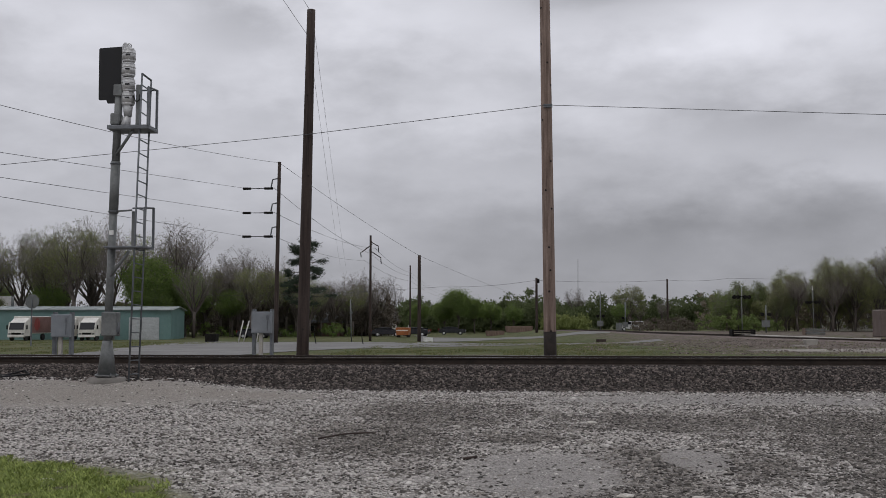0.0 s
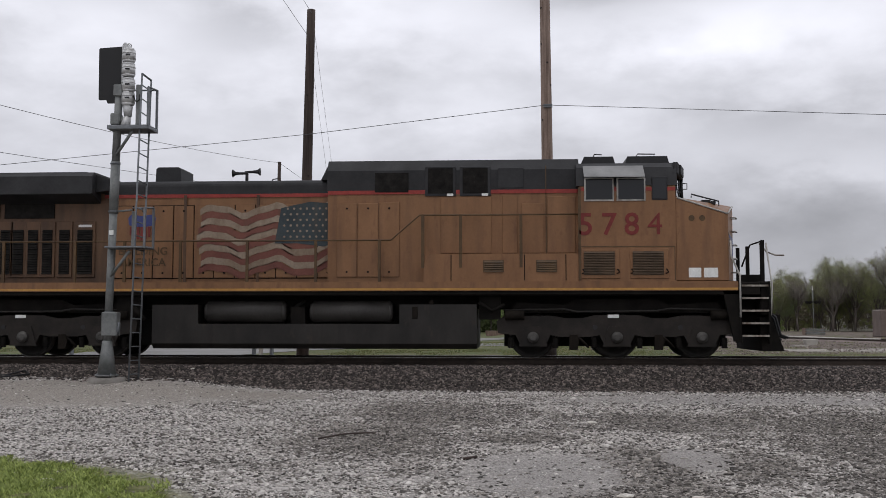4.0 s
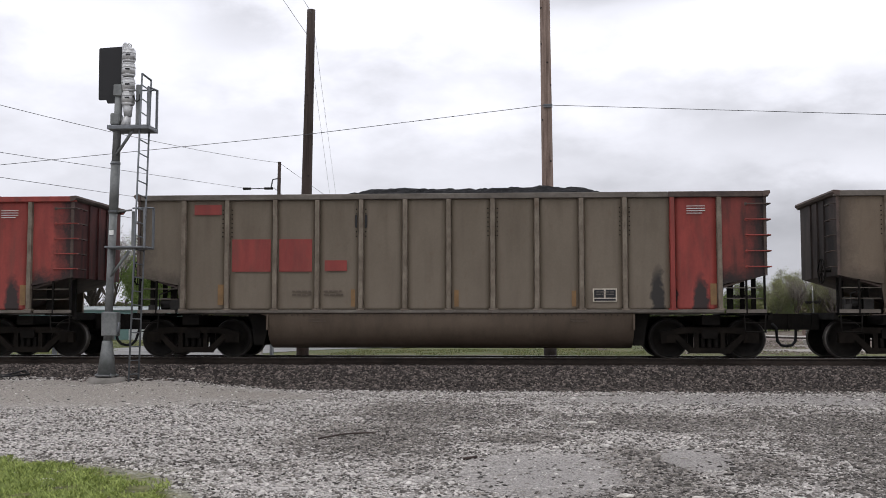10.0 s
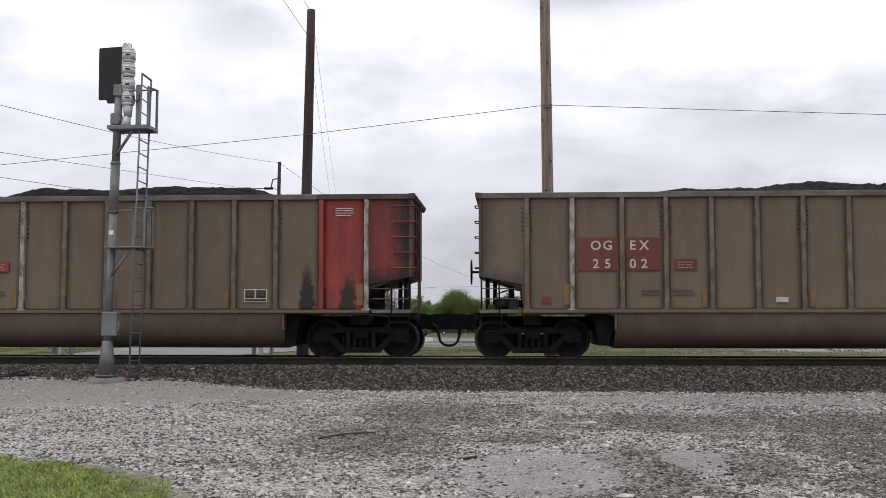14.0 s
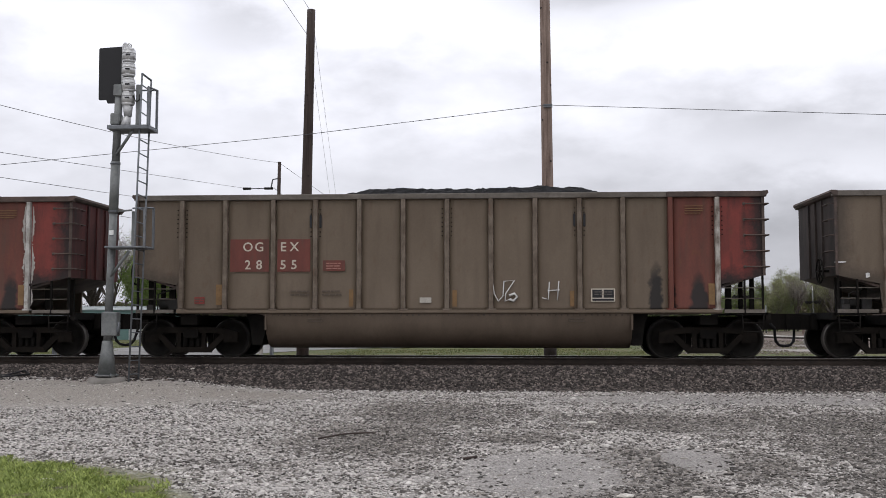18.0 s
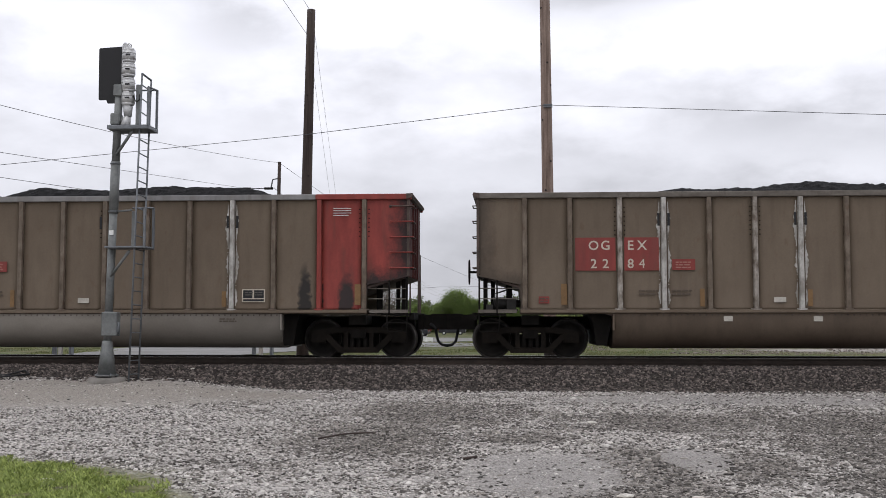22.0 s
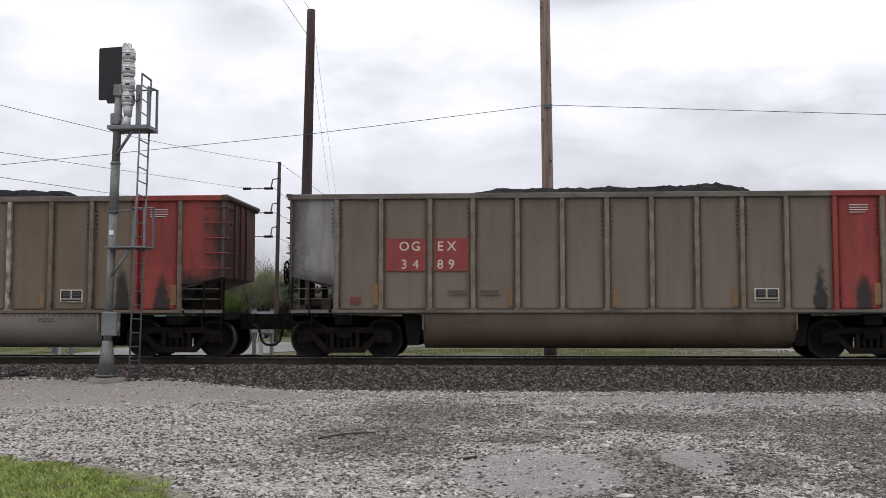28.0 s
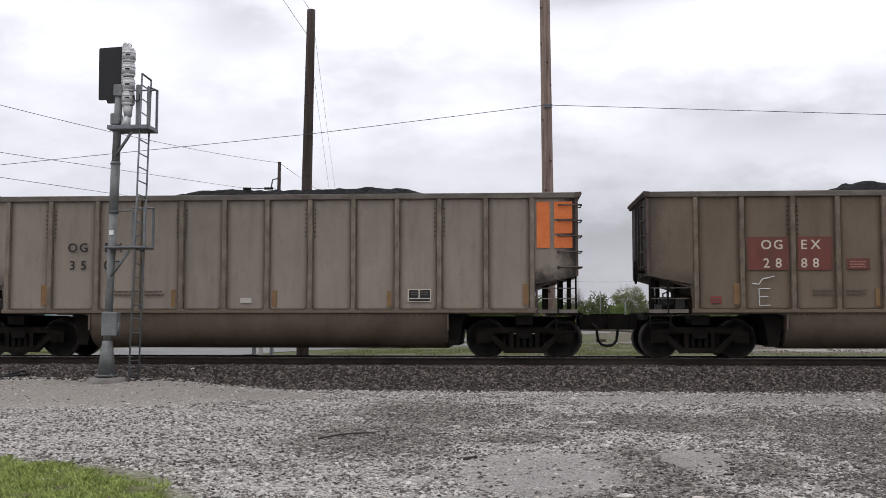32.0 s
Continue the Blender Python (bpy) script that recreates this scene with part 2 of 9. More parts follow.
RUST, GRIME, SOOT = (0.085, 0.04, 0.022), (0.055, 0.039, 0.028), (0.02, 0.017, 0.015)
M_CAR = material("dusty_brown_paint", (0.108, 0.081, 0.057), (0.160, 0.124, 0.089), 0.9, 0.7, stretch=(1.3, 1, 0.8), fine=30, bump=0.05, contrast=0.6, grain=0.10, streak=(GRIME, 0.22), rust=((0.11, 0.068, 0.042), 0.4))
M_CARR = material("rusted_brown_paint", (0.122, 0.079, 0.051), (0.170, 0.117, 0.080), 0.9, 0.7, stretch=(1.3, 1, 0.8), fine=30, bump=0.05, contrast=0.6, grain=0.10, streak=((0.105, 0.055, 0.030), 0.3), rust=(RUST, 0.5))
M_CARG = material("dusty_grey_aluminium", (0.180, 0.149, 0.119), (0.262, 0.222, 0.182), 0.9, 0.6, stretch=(1.3, 1, 0.8), fine=30, bump=0.05, contrast=0.6, grain=0.10, streak=((0.10, 0.08, 0.06), 0.3), rust=((0.13, 0.10, 0.075), 0.4))
M_CARL = material("dusty_taupe_aluminium", (0.118, 0.095, 0.069), (0.164, 0.135, 0.101), 0.9, 0.62, stretch=(1.3, 1, 0.8), fine=25, bump=0.05, contrast=0.6, grain=0.10, streak=((0.07, 0.052, 0.039), 0.25), rust=((0.115, 0.076, 0.05), 0.35))
M_RIB = material("worn_brown_rib", (0.085, 0.063, 0.045), (0.170, 0.136, 0.104), 2.0, 0.6, stretch=(3, 1, 1.6), fine=20, bump=0.05, contrast=0.3, rust=(RUST, 0.6))
M_RIBL = material("scraped_pale_rib", (0.105, 0.08, 0.06), (0.38, 0.35, 0.31), 2.4, 0.55, stretch=(3, 1, 1.4), fine=20, bump=0.05, contrast=0.25, rust=(RUST, 0.5))
M_RIBT = material("worn_taupe_rib", (0.108, 0.086, 0.063), (0.195, 0.163, 0.126), 2.0, 0.6, stretch=(3, 1, 1.6), fine=20, bump=0.05, contrast=0.3, rust=(RUST, 0.4))
M_RIBW = material("bare_pale_rib", (0.22, 0.205, 0.18), (0.48, 0.465, 0.435), 3, 0.45, stretch=(2, 1, 1), fine=20, bump=0.05, contrast=0.3, rust=((0.12, 0.09, 0.065), 0.7))
M_CHORD = material("grey_brown_chord", (0.07, 0.058, 0.046), (0.155, 0.138, 0.118), 1.4, 0.55, stretch=(0.9, 1, 3), fine=20, bump=0.05, contrast=0.35, rust=(GRIME, 0.5))
M_RED = material("faded_red_paint", (0.165, 0.029, 0.024), (0.285, 0.052, 0.041), 2.0, 0.6, stretch=(2, 1, 0.5), fine=25, bump=0.05, contrast=0.5, grain=0.12, streak=((0.075, 0.045, 0.034), 0.55), rust=((0.11, 0.035, 0.026), 0.5))
M_REDD = material("dirty_dark_red_paint", (0.088, 0.034, 0.025), (0.155, 0.048, 0.034), 2.0, 0.65, stretch=(2, 1, 0.5), fine=25, bump=0.05, contrast=0.45, grain=0.12, streak=((0.07, 0.05, 0.037), 0.6), rust=((0.14, 0.055, 0.025), 0.55))
M_REDX = material("soot_streaked_red_paint", (0.080, 0.026, 0.021), (0.225, 0.042, 0.033), 1.2, 0.65, stretch=(1.4, 1, 0.8), fine=25, bump=0.05, contrast=0.45, grain=0.14, streak=(SOOT, 0.85), rust=((0.12, 0.045, 0.025), 0.5))
M_PATCH = material("fresh_red_patch_paint", (0.165, 0.032, 0.028), (0.26, 0.050, 0.041), 2.0, 0.6, stretch=(2, 1, 0.5), fine=25, bump=0.05, contrast=0.5, grain=0.12, streak=((0.08, 0.05, 0.04), 0.4), rust=((0.12, 0.05, 0.036), 0.4))
M_PATCHD = material("dirty_red_patch_paint", (0.098, 0.034, 0.026), (0.165, 0.048, 0.036), 2.0, 0.65, stretch=(2, 1, 0.5), fine=25, bump=0.05, contrast=0.5, grain=0.12, streak=((0.07, 0.045, 0.034), 0.5), rust=((0.09, 0.055, 0.04), 0.6))
M_ORANGE = material("orange_paint", (0.5, 0.12, 0.03), (0.62, 0.17, 0.05), 2.0, 0.65, fine=25, bump=0.05)
M_SILVER = material("dull_silver_paint", (0.175, 0.17, 0.165), (0.24, 0.235, 0.23), 2.0, 0.6, stretch=(2, 1, 0.5), fine=25, bump=0.05, grain=0.1, streak=((0.075, 0.056, 0.042), 0.45))
M_TUB = material("dusty_brown_tub", (0.080, 0.058, 0.041), (0.130, 0.098, 0.071), 1.2, 0.7, stretch=(1.0, 1, 0.8), fine=22, bump=0.05, contrast=0.45, grain=0.12, streak=(GRIME, 0.4), rust=((0.075, 0.053, 0.037), 0.4))
M_TUBG = material("pale_grey_tub", (0.17, 0.15, 0.125), (0.235, 0.212, 0.182), 1.2, 0.6, stretch=(0.7, 1, 1.2), fine=22, bump=0.05, grain=0.1)
M_SOOT = material("sooty_end_steel", (0.045, 0.036, 0.032), (0.105, 0.075, 0.062), 2.2, 0.8, fine=22, bump=0.08)
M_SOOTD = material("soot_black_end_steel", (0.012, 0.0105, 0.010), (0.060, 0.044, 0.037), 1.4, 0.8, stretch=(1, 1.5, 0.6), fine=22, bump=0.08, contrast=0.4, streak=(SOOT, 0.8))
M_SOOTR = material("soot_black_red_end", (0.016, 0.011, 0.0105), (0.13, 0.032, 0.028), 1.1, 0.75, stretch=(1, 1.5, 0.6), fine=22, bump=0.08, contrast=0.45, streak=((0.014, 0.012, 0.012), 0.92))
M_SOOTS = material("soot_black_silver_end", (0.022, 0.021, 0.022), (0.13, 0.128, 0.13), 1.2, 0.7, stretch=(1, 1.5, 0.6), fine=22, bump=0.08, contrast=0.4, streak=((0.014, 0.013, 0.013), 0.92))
# running gear: base colours near black, with the shade under the cars put in
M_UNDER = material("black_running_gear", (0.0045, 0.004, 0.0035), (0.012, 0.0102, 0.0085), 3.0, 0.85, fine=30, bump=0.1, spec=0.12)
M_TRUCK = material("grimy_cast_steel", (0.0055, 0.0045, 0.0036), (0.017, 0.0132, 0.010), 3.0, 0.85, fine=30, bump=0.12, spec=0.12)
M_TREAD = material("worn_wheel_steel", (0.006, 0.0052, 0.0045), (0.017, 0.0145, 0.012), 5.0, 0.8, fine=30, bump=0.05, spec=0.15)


def rim_worn(m, r0, r1, colour):
    """Bright wear on the rim of a wheel, outside radius r0 of its axle."""
    N, L = m.node_tree.nodes, m.node_tree.links
    b = N["Principled BSDF"]
    k = Kit(m.node_tree)
    d = k.calc("SQRT", k.calc("ADD", k.calc("MULTIPLY", k.x, k.x), k.calc("MULTIPLY", k.z, k.z)), 0.0)
    f = k.rng(k.calc("ADD", d, k.calc("MULTIPLY", k.calc("SUBTRACT", k.small, 0.5), 0.02)), r0, r1)
    L.new(k.mix(f, b.inputs["Base Color"].links[0].from_socket, colour), b.inputs["Base Color"])
    L.new(k.rng(f, 0, 1, 0.0, 0.85), b.inputs["Metallic"]); L.new(k.rng(f, 0, 1, 0.7, 0.36), b.inputs["Roughness"])
    return m


M_TREAD = rim_worn(M_TREAD, 0.425, 0.452, (0.20, 0.185, 0.17))
M_TREADL = rim_worn(material("worn_engine_wheel_steel", (0.012, 0.011, 0.010), (0.028, 0.025, 0.022), 5.0, 0.55, fine=30, bump=0.05), 0.50, 0.53, (0.20, 0.185, 0.17))
M_COAL = material("black_coal", (0.004, 0.004, 0.0045), (0.016, 0.0155, 0.016), 9.0, 0.9, spec=0.15, fine=26, bump=0.9)
M_CREAM = material("cream_lettering", (0.42, 0.37, 0.30), (0.54, 0.49, 0.41), 6, 0.7, fine=40, bump=0)
M_DIMTXT = plain("faint_dark_lettering", (0.088, 0.067, 0.05), 0.8)
M_NOTICE = plain("faint_pale_notice_lettering", (0.30, 0.15, 0.12), 0.8)
M_PLTXT = plain("grey_plate_lettering", (0.10, 0.09, 0.08), 0.8)
M_TAG = material("dusty_cream_label", (0.36, 0.335, 0.29), (0.48, 0.45, 0.40), 5, 0.7, bump=0)
M_BLACK = plain("black_stencil", (0.015, 0.015, 0.016), 0.7)
M_WHITE = material("white_label", (0.6, 0.6, 0.58), (0.75, 0.75, 0.72), 5, 0.6, bump=0)
M_OCHRE = material("faded_ochre_bar", (0.15, 0.09, 0.042), (0.215, 0.125, 0.055), 5, 0.7, bump=0)
M_CHALK = material("white_chalk_paint", (0.45, 0.44, 0.42), (0.65, 0.64, 0.62), 8, 0.8, bump=0)

M_YEL = material("weathered_yellow_paint", (0.226, 0.121, 0.0535), (0.315, 0.175, 0.081), 1.3, 0.5, stretch=(1.6, 1, 0.6), fine=18, bump=0.02, contrast=0.42, grain=0.12, streak=((0.10, 0.055, 0.03), 0.5), rust=((0.12, 0.055, 0.028), 0.55))
M_YELD = material("sooty_yellow_paint", (0.062, 0.036, 0.023), (0.135, 0.074, 0.040), 1.1, 0.55, stretch=(1.6, 1, 0.6), fine=18, bump=0.02, contrast=0.4, grain=0.12, streak=((0.05, 0.03, 0.02), 0.6), rust=((0.12, 0.055, 0.028), 0.55))
M_STRIPE = material("yellow_sill_stripe", (0.34, 0.17, 0.045), (0.46, 0.25, 0.06), 3, 0.5, fine=20, bump=0.03)
M_LGREY = material("sooty_grey_roof", (0.02288, 0.02288, 0.02464), (0.07216, 0.07304, 0.07568), 1.2, 0.55, fine=18, bump=0.05, contrast=0.4, grain=0.14, streak=((0.02, 0.019, 0.018), 0.6))
M_LGREYL = material("pale_grey_cab_roof", (0.15, 0.15, 0.147), (0.25, 0.25, 0.243), 1.6, 0.5, fine=18, bump=0.04, grain=0.1)
M_LRED = material("red_trim_paint", (0.20, 0.028, 0.023), (0.29, 0.042, 0.032), 3, 0.5, fine=18, bump=0.02)
M_LDARK = material("dark_grille", (0.008, 0.0075, 0.007), (0.022, 0.020, 0.018), 6, 0.85, fine=30, bump=0.1, spec=0.1)
M_TANK = material("grey_tank_paint", (0.00924, 0.00825, 0.00726), (0.02772, 0.02442, 0.02112), 1.5, 0.6, stretch=(1, 1, 0.6), fine=18, bump=0.04, contrast=0.4, grain=0.14, streak=((0.012, 0.010, 0.009), 0.6), rust=((0.05, 0.036, 0.026), 0.4))
M_RES = material("grey_brown_reservoir", (0.02016, 0.018, 0.01584), (0.04464, 0.04104, 0.03744), 1.5, 0.55, fine=18, bump=0.02, contrast=0.4, rust=((0.02, 0.016, 0.013), 0.6))
M_BLUE = material("blue_emblem_paint", (0.035, 0.045, 0.15), (0.06, 0.075, 0.2), 3, 0.5, bump=0)
M_RAILG = material("brown_handrail", (0.055, 0.033, 0.0165), (0.1045, 0.0605, 0.02475), 3, 0.5, bump=0)
M_GRILLE = material("brown_grille_mesh", (0.05, 0.033, 0.02), (0.10, 0.066, 0.04), 3, 0.6, bump=0)
M_LAMP = plain("lit_headlight", (1.0, 0.42, 0.3), 0.4, emit=0.8)
M_GLASS = plain("dark_cab_glass", (0.014, 0.015, 0.017), 0.08, spec=0.4)

# rail, tie and bed colours are lowered to take in shade beneath the train
M_RAIL = material("rusty_rail_side", (0.018, 0.013, 0.010), (0.04, 0.028, 0.021), 4, 0.75, fine=30, bump=0.1)
M_RAILTOP = plain("polished_rail_head", (0.42, 0.41, 0.40), 0.22, 1.0)
M_TIE = material("creosoted_tie", (0.014, 0.011, 0.009), (0.036, 0.028, 0.022), 3, 0.85, stretch=(6, 0.7, 3), fine=30, bump=0.2)
M_BED = material("dark_ballast_bed", (0.014, 0.011, 0.010), (0.045, 0.036, 0.032), 14, 0.9, fine=50, bump=0.4)
M_BALLAST = material("ballast_stone", (0.009, 0.0072, 0.0063), (0.235, 0.195, 0.173), 9, 0.85, fine=60, bump=0.15, per="island", fleck=0.85, skew=2.9)
M_STONE = material("pale_limestone_chip", (0.17, 0.156, 0.14), (0.66, 0.622, 0.58), 1.0, 0.85, fine=60, bump=0.15, per="island", fleck=0.85, skew=0.7, damp=True, grain=0.3)
M_DARKSTONE = material("dark_grey_chip", (0.032, 0.028, 0.025), (0.24, 0.217, 0.193), 1.0, 0.85, fine=60, bump=0.15, per="island", fleck=0.85, skew=1.5, grain=0.3)
M_GALV = material("weathered_galvanised_steel", (0.115, 0.121, 0.118), (0.195, 0.202, 0.197), 3, 0.5, 0.25, fine=20, bump=0.04)
M_GALVD = material("dark_galvanised_steel", (0.10, 0.108, 0.115), (0.17, 0.18, 0.19), 3, 0.5, 0.2, fine=20, bump=0.04)
M_ALU = material("dull_aluminium_housing", (0.42, 0.42, 0.42), (0.56, 0.56, 0.55), 4, 0.4, 0.3, fine=20, bump=0.04)
M_PADC = material("dusty_grey_concrete", (0.15, 0.139, 0.124), (0.25, 0.234, 0.212), 3, 0.85, fine=30, bump=0.15)
M_CONC = material("pale_concrete", (0.30, 0.28, 0.25), (0.40, 0.38, 0.34), 3, 0.85, fine=30, bump=0.15)
M_POLE = material("weathered_brown_pole", (0.09, 0.061, 0.047), (0.225, 0.16, 0.126), 2.2, 0.85, stretch=(6, 6, 0.35), fine=22, bump=0.25)
M_POLEQ = material("sun_bleached_brown_pole", (0.12, 0.083, 0.066), (0.30, 0.225, 0.185), 2.2, 0.85, stretch=(6, 6, 0.35), fine=22, bump=0.25)
M_POLED = material("dark_creosoted_pole", (0.028, 0.02, 0.017), (0.068, 0.05, 0.042), 2.2, 0.85, stretch=(6, 6, 0.35), fine=22, bump=0.25)
M_POLEB = material("tarred_pole_butt", (0.014, 0.011, 0.01), (0.035, 0.027, 0.022), 3, 0.85, fine=22, bump=0.2)
M_WIRE = plain("dark_wire", (0.085, 0.085, 0.09), 0.6)
M_GREYBOX = material("grey_cabinet_paint", (0.17, 0.185, 0.20), (0.23, 0.245, 0.26), 2, 0.5, fine=18, bump=0.02, grain=0.1)
M_ROAD = material("pale_worn_asphalt", (0.135, 0.132, 0.126), (0.22, 0.215, 0.206), 0.3, 0.9, fine=6, bump=0.1)
M_TEAL = material("teal_metal_siding", (0.115, 0.20, 0.19), (0.165, 0.265, 0.25), 0.4, 0.5, fine=4, bump=0.03, grain=0.1)
M_TEALR = material("pale_metal_roof", (0.22, 0.25, 0.25), (0.36, 0.39, 0.39), 0.4, 0.45, fine=4, bump=0.03)
M_DOORW = material("white_roller_door", (0.38, 0.4, 0.4), (0.5, 0.52, 0.52), 0.8, 0.6, stretch=(1, 1, 4), fine=6, bump=0.05)
M_WPAINT = material("white_vehicle_paint", (0.55, 0.53, 0.48), (0.72, 0.7, 0.65), 1, 0.4, fine=8, bump=0.0)
M_BRICKR = material("red_brick_wall", (0.15, 0.085, 0.075), (0.22, 0.13, 0.115), 1, 0.85, fine=9, bump=0.1)
M_ORTRK = material("orange_vehicle_paint", (0.26, 0.085, 0.03), (0.40, 0.14, 0.045), 1, 0.4, fine=8, bump=0)
M_TYRE = plain("black_rubber", (0.02, 0.02, 0.02), 0.8)
M_BARK = material("grey_brown_bark", (0.06, 0.05, 0.042), (0.12, 0.102, 0.088), 1.2, 0.9, stretch=(3, 3, 0.6), fine=10, bump=0.2)
M_TWIG = material("bare_grey_twigs", (0.115, 0.10, 0.085), (0.225, 0.20, 0.175), 0.5, 0.9, fine=6, bump=0.0, per="island")
M_BUD = material("fresh_yellow_green_leaves", (0.14, 0.175, 0.052), (0.30, 0.33, 0.12), 0.4, 0.8, fine=4, bump=0.0, per="island")
M_LEAF = material("spring_green_leaves", (0.095, 0.145, 0.038), (0.22, 0.29, 0.09), 0.4, 0.8, fine=4, bump=0.0, per="island")
M_PINE = material("dark_pine_needles", (0.012, 0.022, 0.012), (0.035, 0.052, 0.028), 0.5, 0.8, fine=4, bump=0.0, per="island")
M_FAR = material("distant_woods", (0.075, 0.10, 0.042), (0.155, 0.18, 0.082), 0.08, 0.9, fine=1.5, bump=0.0, per="island")
M_BLADE = material("fresh_grass_blades", (0.085, 0.13, 0.028), (0.42, 0.48, 0.14), 1.5, 0.7, fine=10, bump=0.0, per="island")
M_RUBBLE = material("brown_grey_rubble", (0.06, 0.046, 0.038), (0.32, 0.275, 0.24), 3.0, 0.9, fine=20, bump=0.1, per="island", skew=1.6)
M_OLIVE = material("thin_olive_spring_leaves", (0.195, 0.212, 0.088), (0.335, 0.36, 0.155), 0.4, 0.8, fine=4, bump=0.0, per="island")
M_GREEND = material("deep_green_spring_leaves", (0.12, 0.17, 0.052), (0.25, 0.31, 0.11), 0.4, 0.8, fine=4, bump=0.0, per="island")
M_BRUSHD = material("dark_leafless_brush", (0.08, 0.067, 0.051), (0.165, 0.14, 0.108), 0.5, 0.9, fine=5, bump=0.0, per="island")
M_BRUSH = material("bare_brush_twigs", (0.15, 0.125, 0.088), (0.26, 0.222, 0.162), 0.5, 0.9, fine=5, bump=0.0, per="island")


def translucent(mat, share):
    """Thin leaves let part of the daylight through."""
    nt = mat.node_tree
    b = nt.nodes["Principled BSDF"]
    t = nt.nodes.new("ShaderNodeBsdfTranslucent")
    nt.links.new(b.inputs["Base Color"].links[0].from_socket, t.inputs["Color"])
    x = nt.nodes.new("ShaderNodeMixShader")
    x.inputs[0].default_value = share
    nt.links.new(b.outputs[0], x.inputs[1]); nt.links.new(t.outputs[0], x.inputs[2])
    nt.links.new(x.outputs[0], nt.nodes["Material Output"].inputs["Surface"])


for leafage in (M_BUD, M_LEAF, M_OLIVE, M_GREEND, M_FAR):
    translucent(leafage, 0.5)


# ---------------- mesh helpers ----------------
def box(bm, x0, x1, y0, y1, z0, z1):
    v = [bm.verts.new(p) for p in ((x0, y0, z0), (x1, y0, z0), (x1, y1, z0), (x0, y1, z0), (x0, y0, z1), (x1, y0, z1), (x1, y1, z1), (x0, y1, z1))]
    for f in ((0, 3, 2, 1), (4, 5, 6, 7), (0, 1, 5, 4), (1, 2, 6, 5), (2, 3, 7, 6), (3, 0, 4, 7)):
        bm.faces.new([v[i] for i in f])
    return v


def prism(bm, pts, a0, a1, axis="y"):
    """A polygon extruded along an axis: (x, z) along y, (y, z) along x, (x, y) along z."""
    def p3(p, a):
        return {"y": (p[0], a, p[1]), "x": (a, p[0], p[1]), "z": (p[0], p[1], a)}[axis]
    lo, hi = [bm.verts.new(p3(p, a0)) for p in pts], [bm.verts.new(p3(p, a1)) for p in pts]
    n = len(pts)
    fs = [bm.faces.new(lo), bm.faces.new(hi[::-1])]
    for i in range(n):
        fs.append(bm.faces.new((lo[i], hi[i], hi[(i + 1) % n], lo[(i + 1) % n])))
    bmesh.ops.recalc_face_normals(bm, faces=fs)
    return fs


def cyl(bm, p0, p1, r0, r1=None, n=12, caps=True, smooth=True):
    p0, p1 = Vector(p0), Vector(p1)
    r1 = r0 if r1 is None else r1
    q = (p1 - p0).to_track_quat("Z", "Y")
    a = [bm.verts.new(p0 + q @ Vector((r0 * math.cos(2 * math.pi * i / n), r0 * math.sin(2 * math.pi * i / n), 0))) for i in range(n)]
    b = [bm.verts.new(p1 + q @ Vector((r1 * math.cos(2 * math.pi * i / n), r1 * math.sin(2 * math.pi * i / n), 0))) for i in range(n)]
    for i in range(n):
        f = bm.faces.new((a[i], a[(i + 1) % n], b[(i + 1) % n], b[i]))
        f.smooth = smooth
    if caps:
        bm.faces.new(a[::-1]); bm.faces.new(b)


def sweep(bm, pts, radii, n=6):
    """One connected tube through the points, with its own radius at each."""
    pts = [Vector(p) for p in pts]
    rings = []
    side = None
    for i, p in enumerate(pts):
        d = (pts[min(i + 1, len(pts) - 1)] - pts[max(i - 1, 0)]).normalized()
        side = d.orthogonal().normalized() if side is None else (side - d * side.dot(d)).normalized()
        up = d.cross(side)
        rings.append([bm.verts.new(p + (side * math.cos(2 * math.pi * k / n) + up * math.sin(2 * math.pi * k / n)) * radii[i]) for k in range(n)])
    for a, b in zip(rings, rings[1:]):
        for k in range(n):
            f = bm.faces.new((a[k], a[(k + 1) % n], b[(k + 1) % n], b[k]))
            f.smooth = True
    bm.faces.new(rings[0][::-1])
    bm.faces.new(rings[-1])


def tube(bm, pts, r, n=6):
    sweep(bm, pts, [r] * len(pts), n)


def bevelled(bm, w, seg=1):
    bmesh.ops.bevel(bm, geom=bm.edges[:], offset=w, segments=seg, affect="EDGES", clamp_overlap=True)
    return bm


def mesh_of(name, bm, mat):
    me = bpy.data.meshes.new(name)
    bm.to_mesh(me)
    bm.free()
    me.materials.append(mat)
    return me


def part(name, bm, mat, parent=None, label=""):
    ob = new(name, bm if isinstance(bm, bpy.types.Mesh) else mesh_of(name, bm, mat))
    ob.parent = parent
    if label:
        tagged(ob, label)
    return ob


def patch(bm, x0, x1, z0, z1):
    prism(bm, [(x0, z0), (x1, z0), (x1, z1), (x0, z1)], -0.004, 0.006)


SHARED = {}


def shared(key, name, make, mat, parent, at=(0, 0, 0), label="", rz=0):
    """A part on a mesh that alike parts share; its material sits on the object."""
    if key not in SHARED:
        bm = bmesh.new()
        make(bm)
        SHARED[key] = mesh_of(name, bm, mat)
    ob = new(name, SHARED[key])
    ob.parent, ob.location = parent, at
    ob.rotation_euler[2] = radians(rz)
    ob.material_slots[0].link = "OBJECT"
    ob.material_slots[0].material = mat
    if label:
        tagged(ob, label)
    return ob


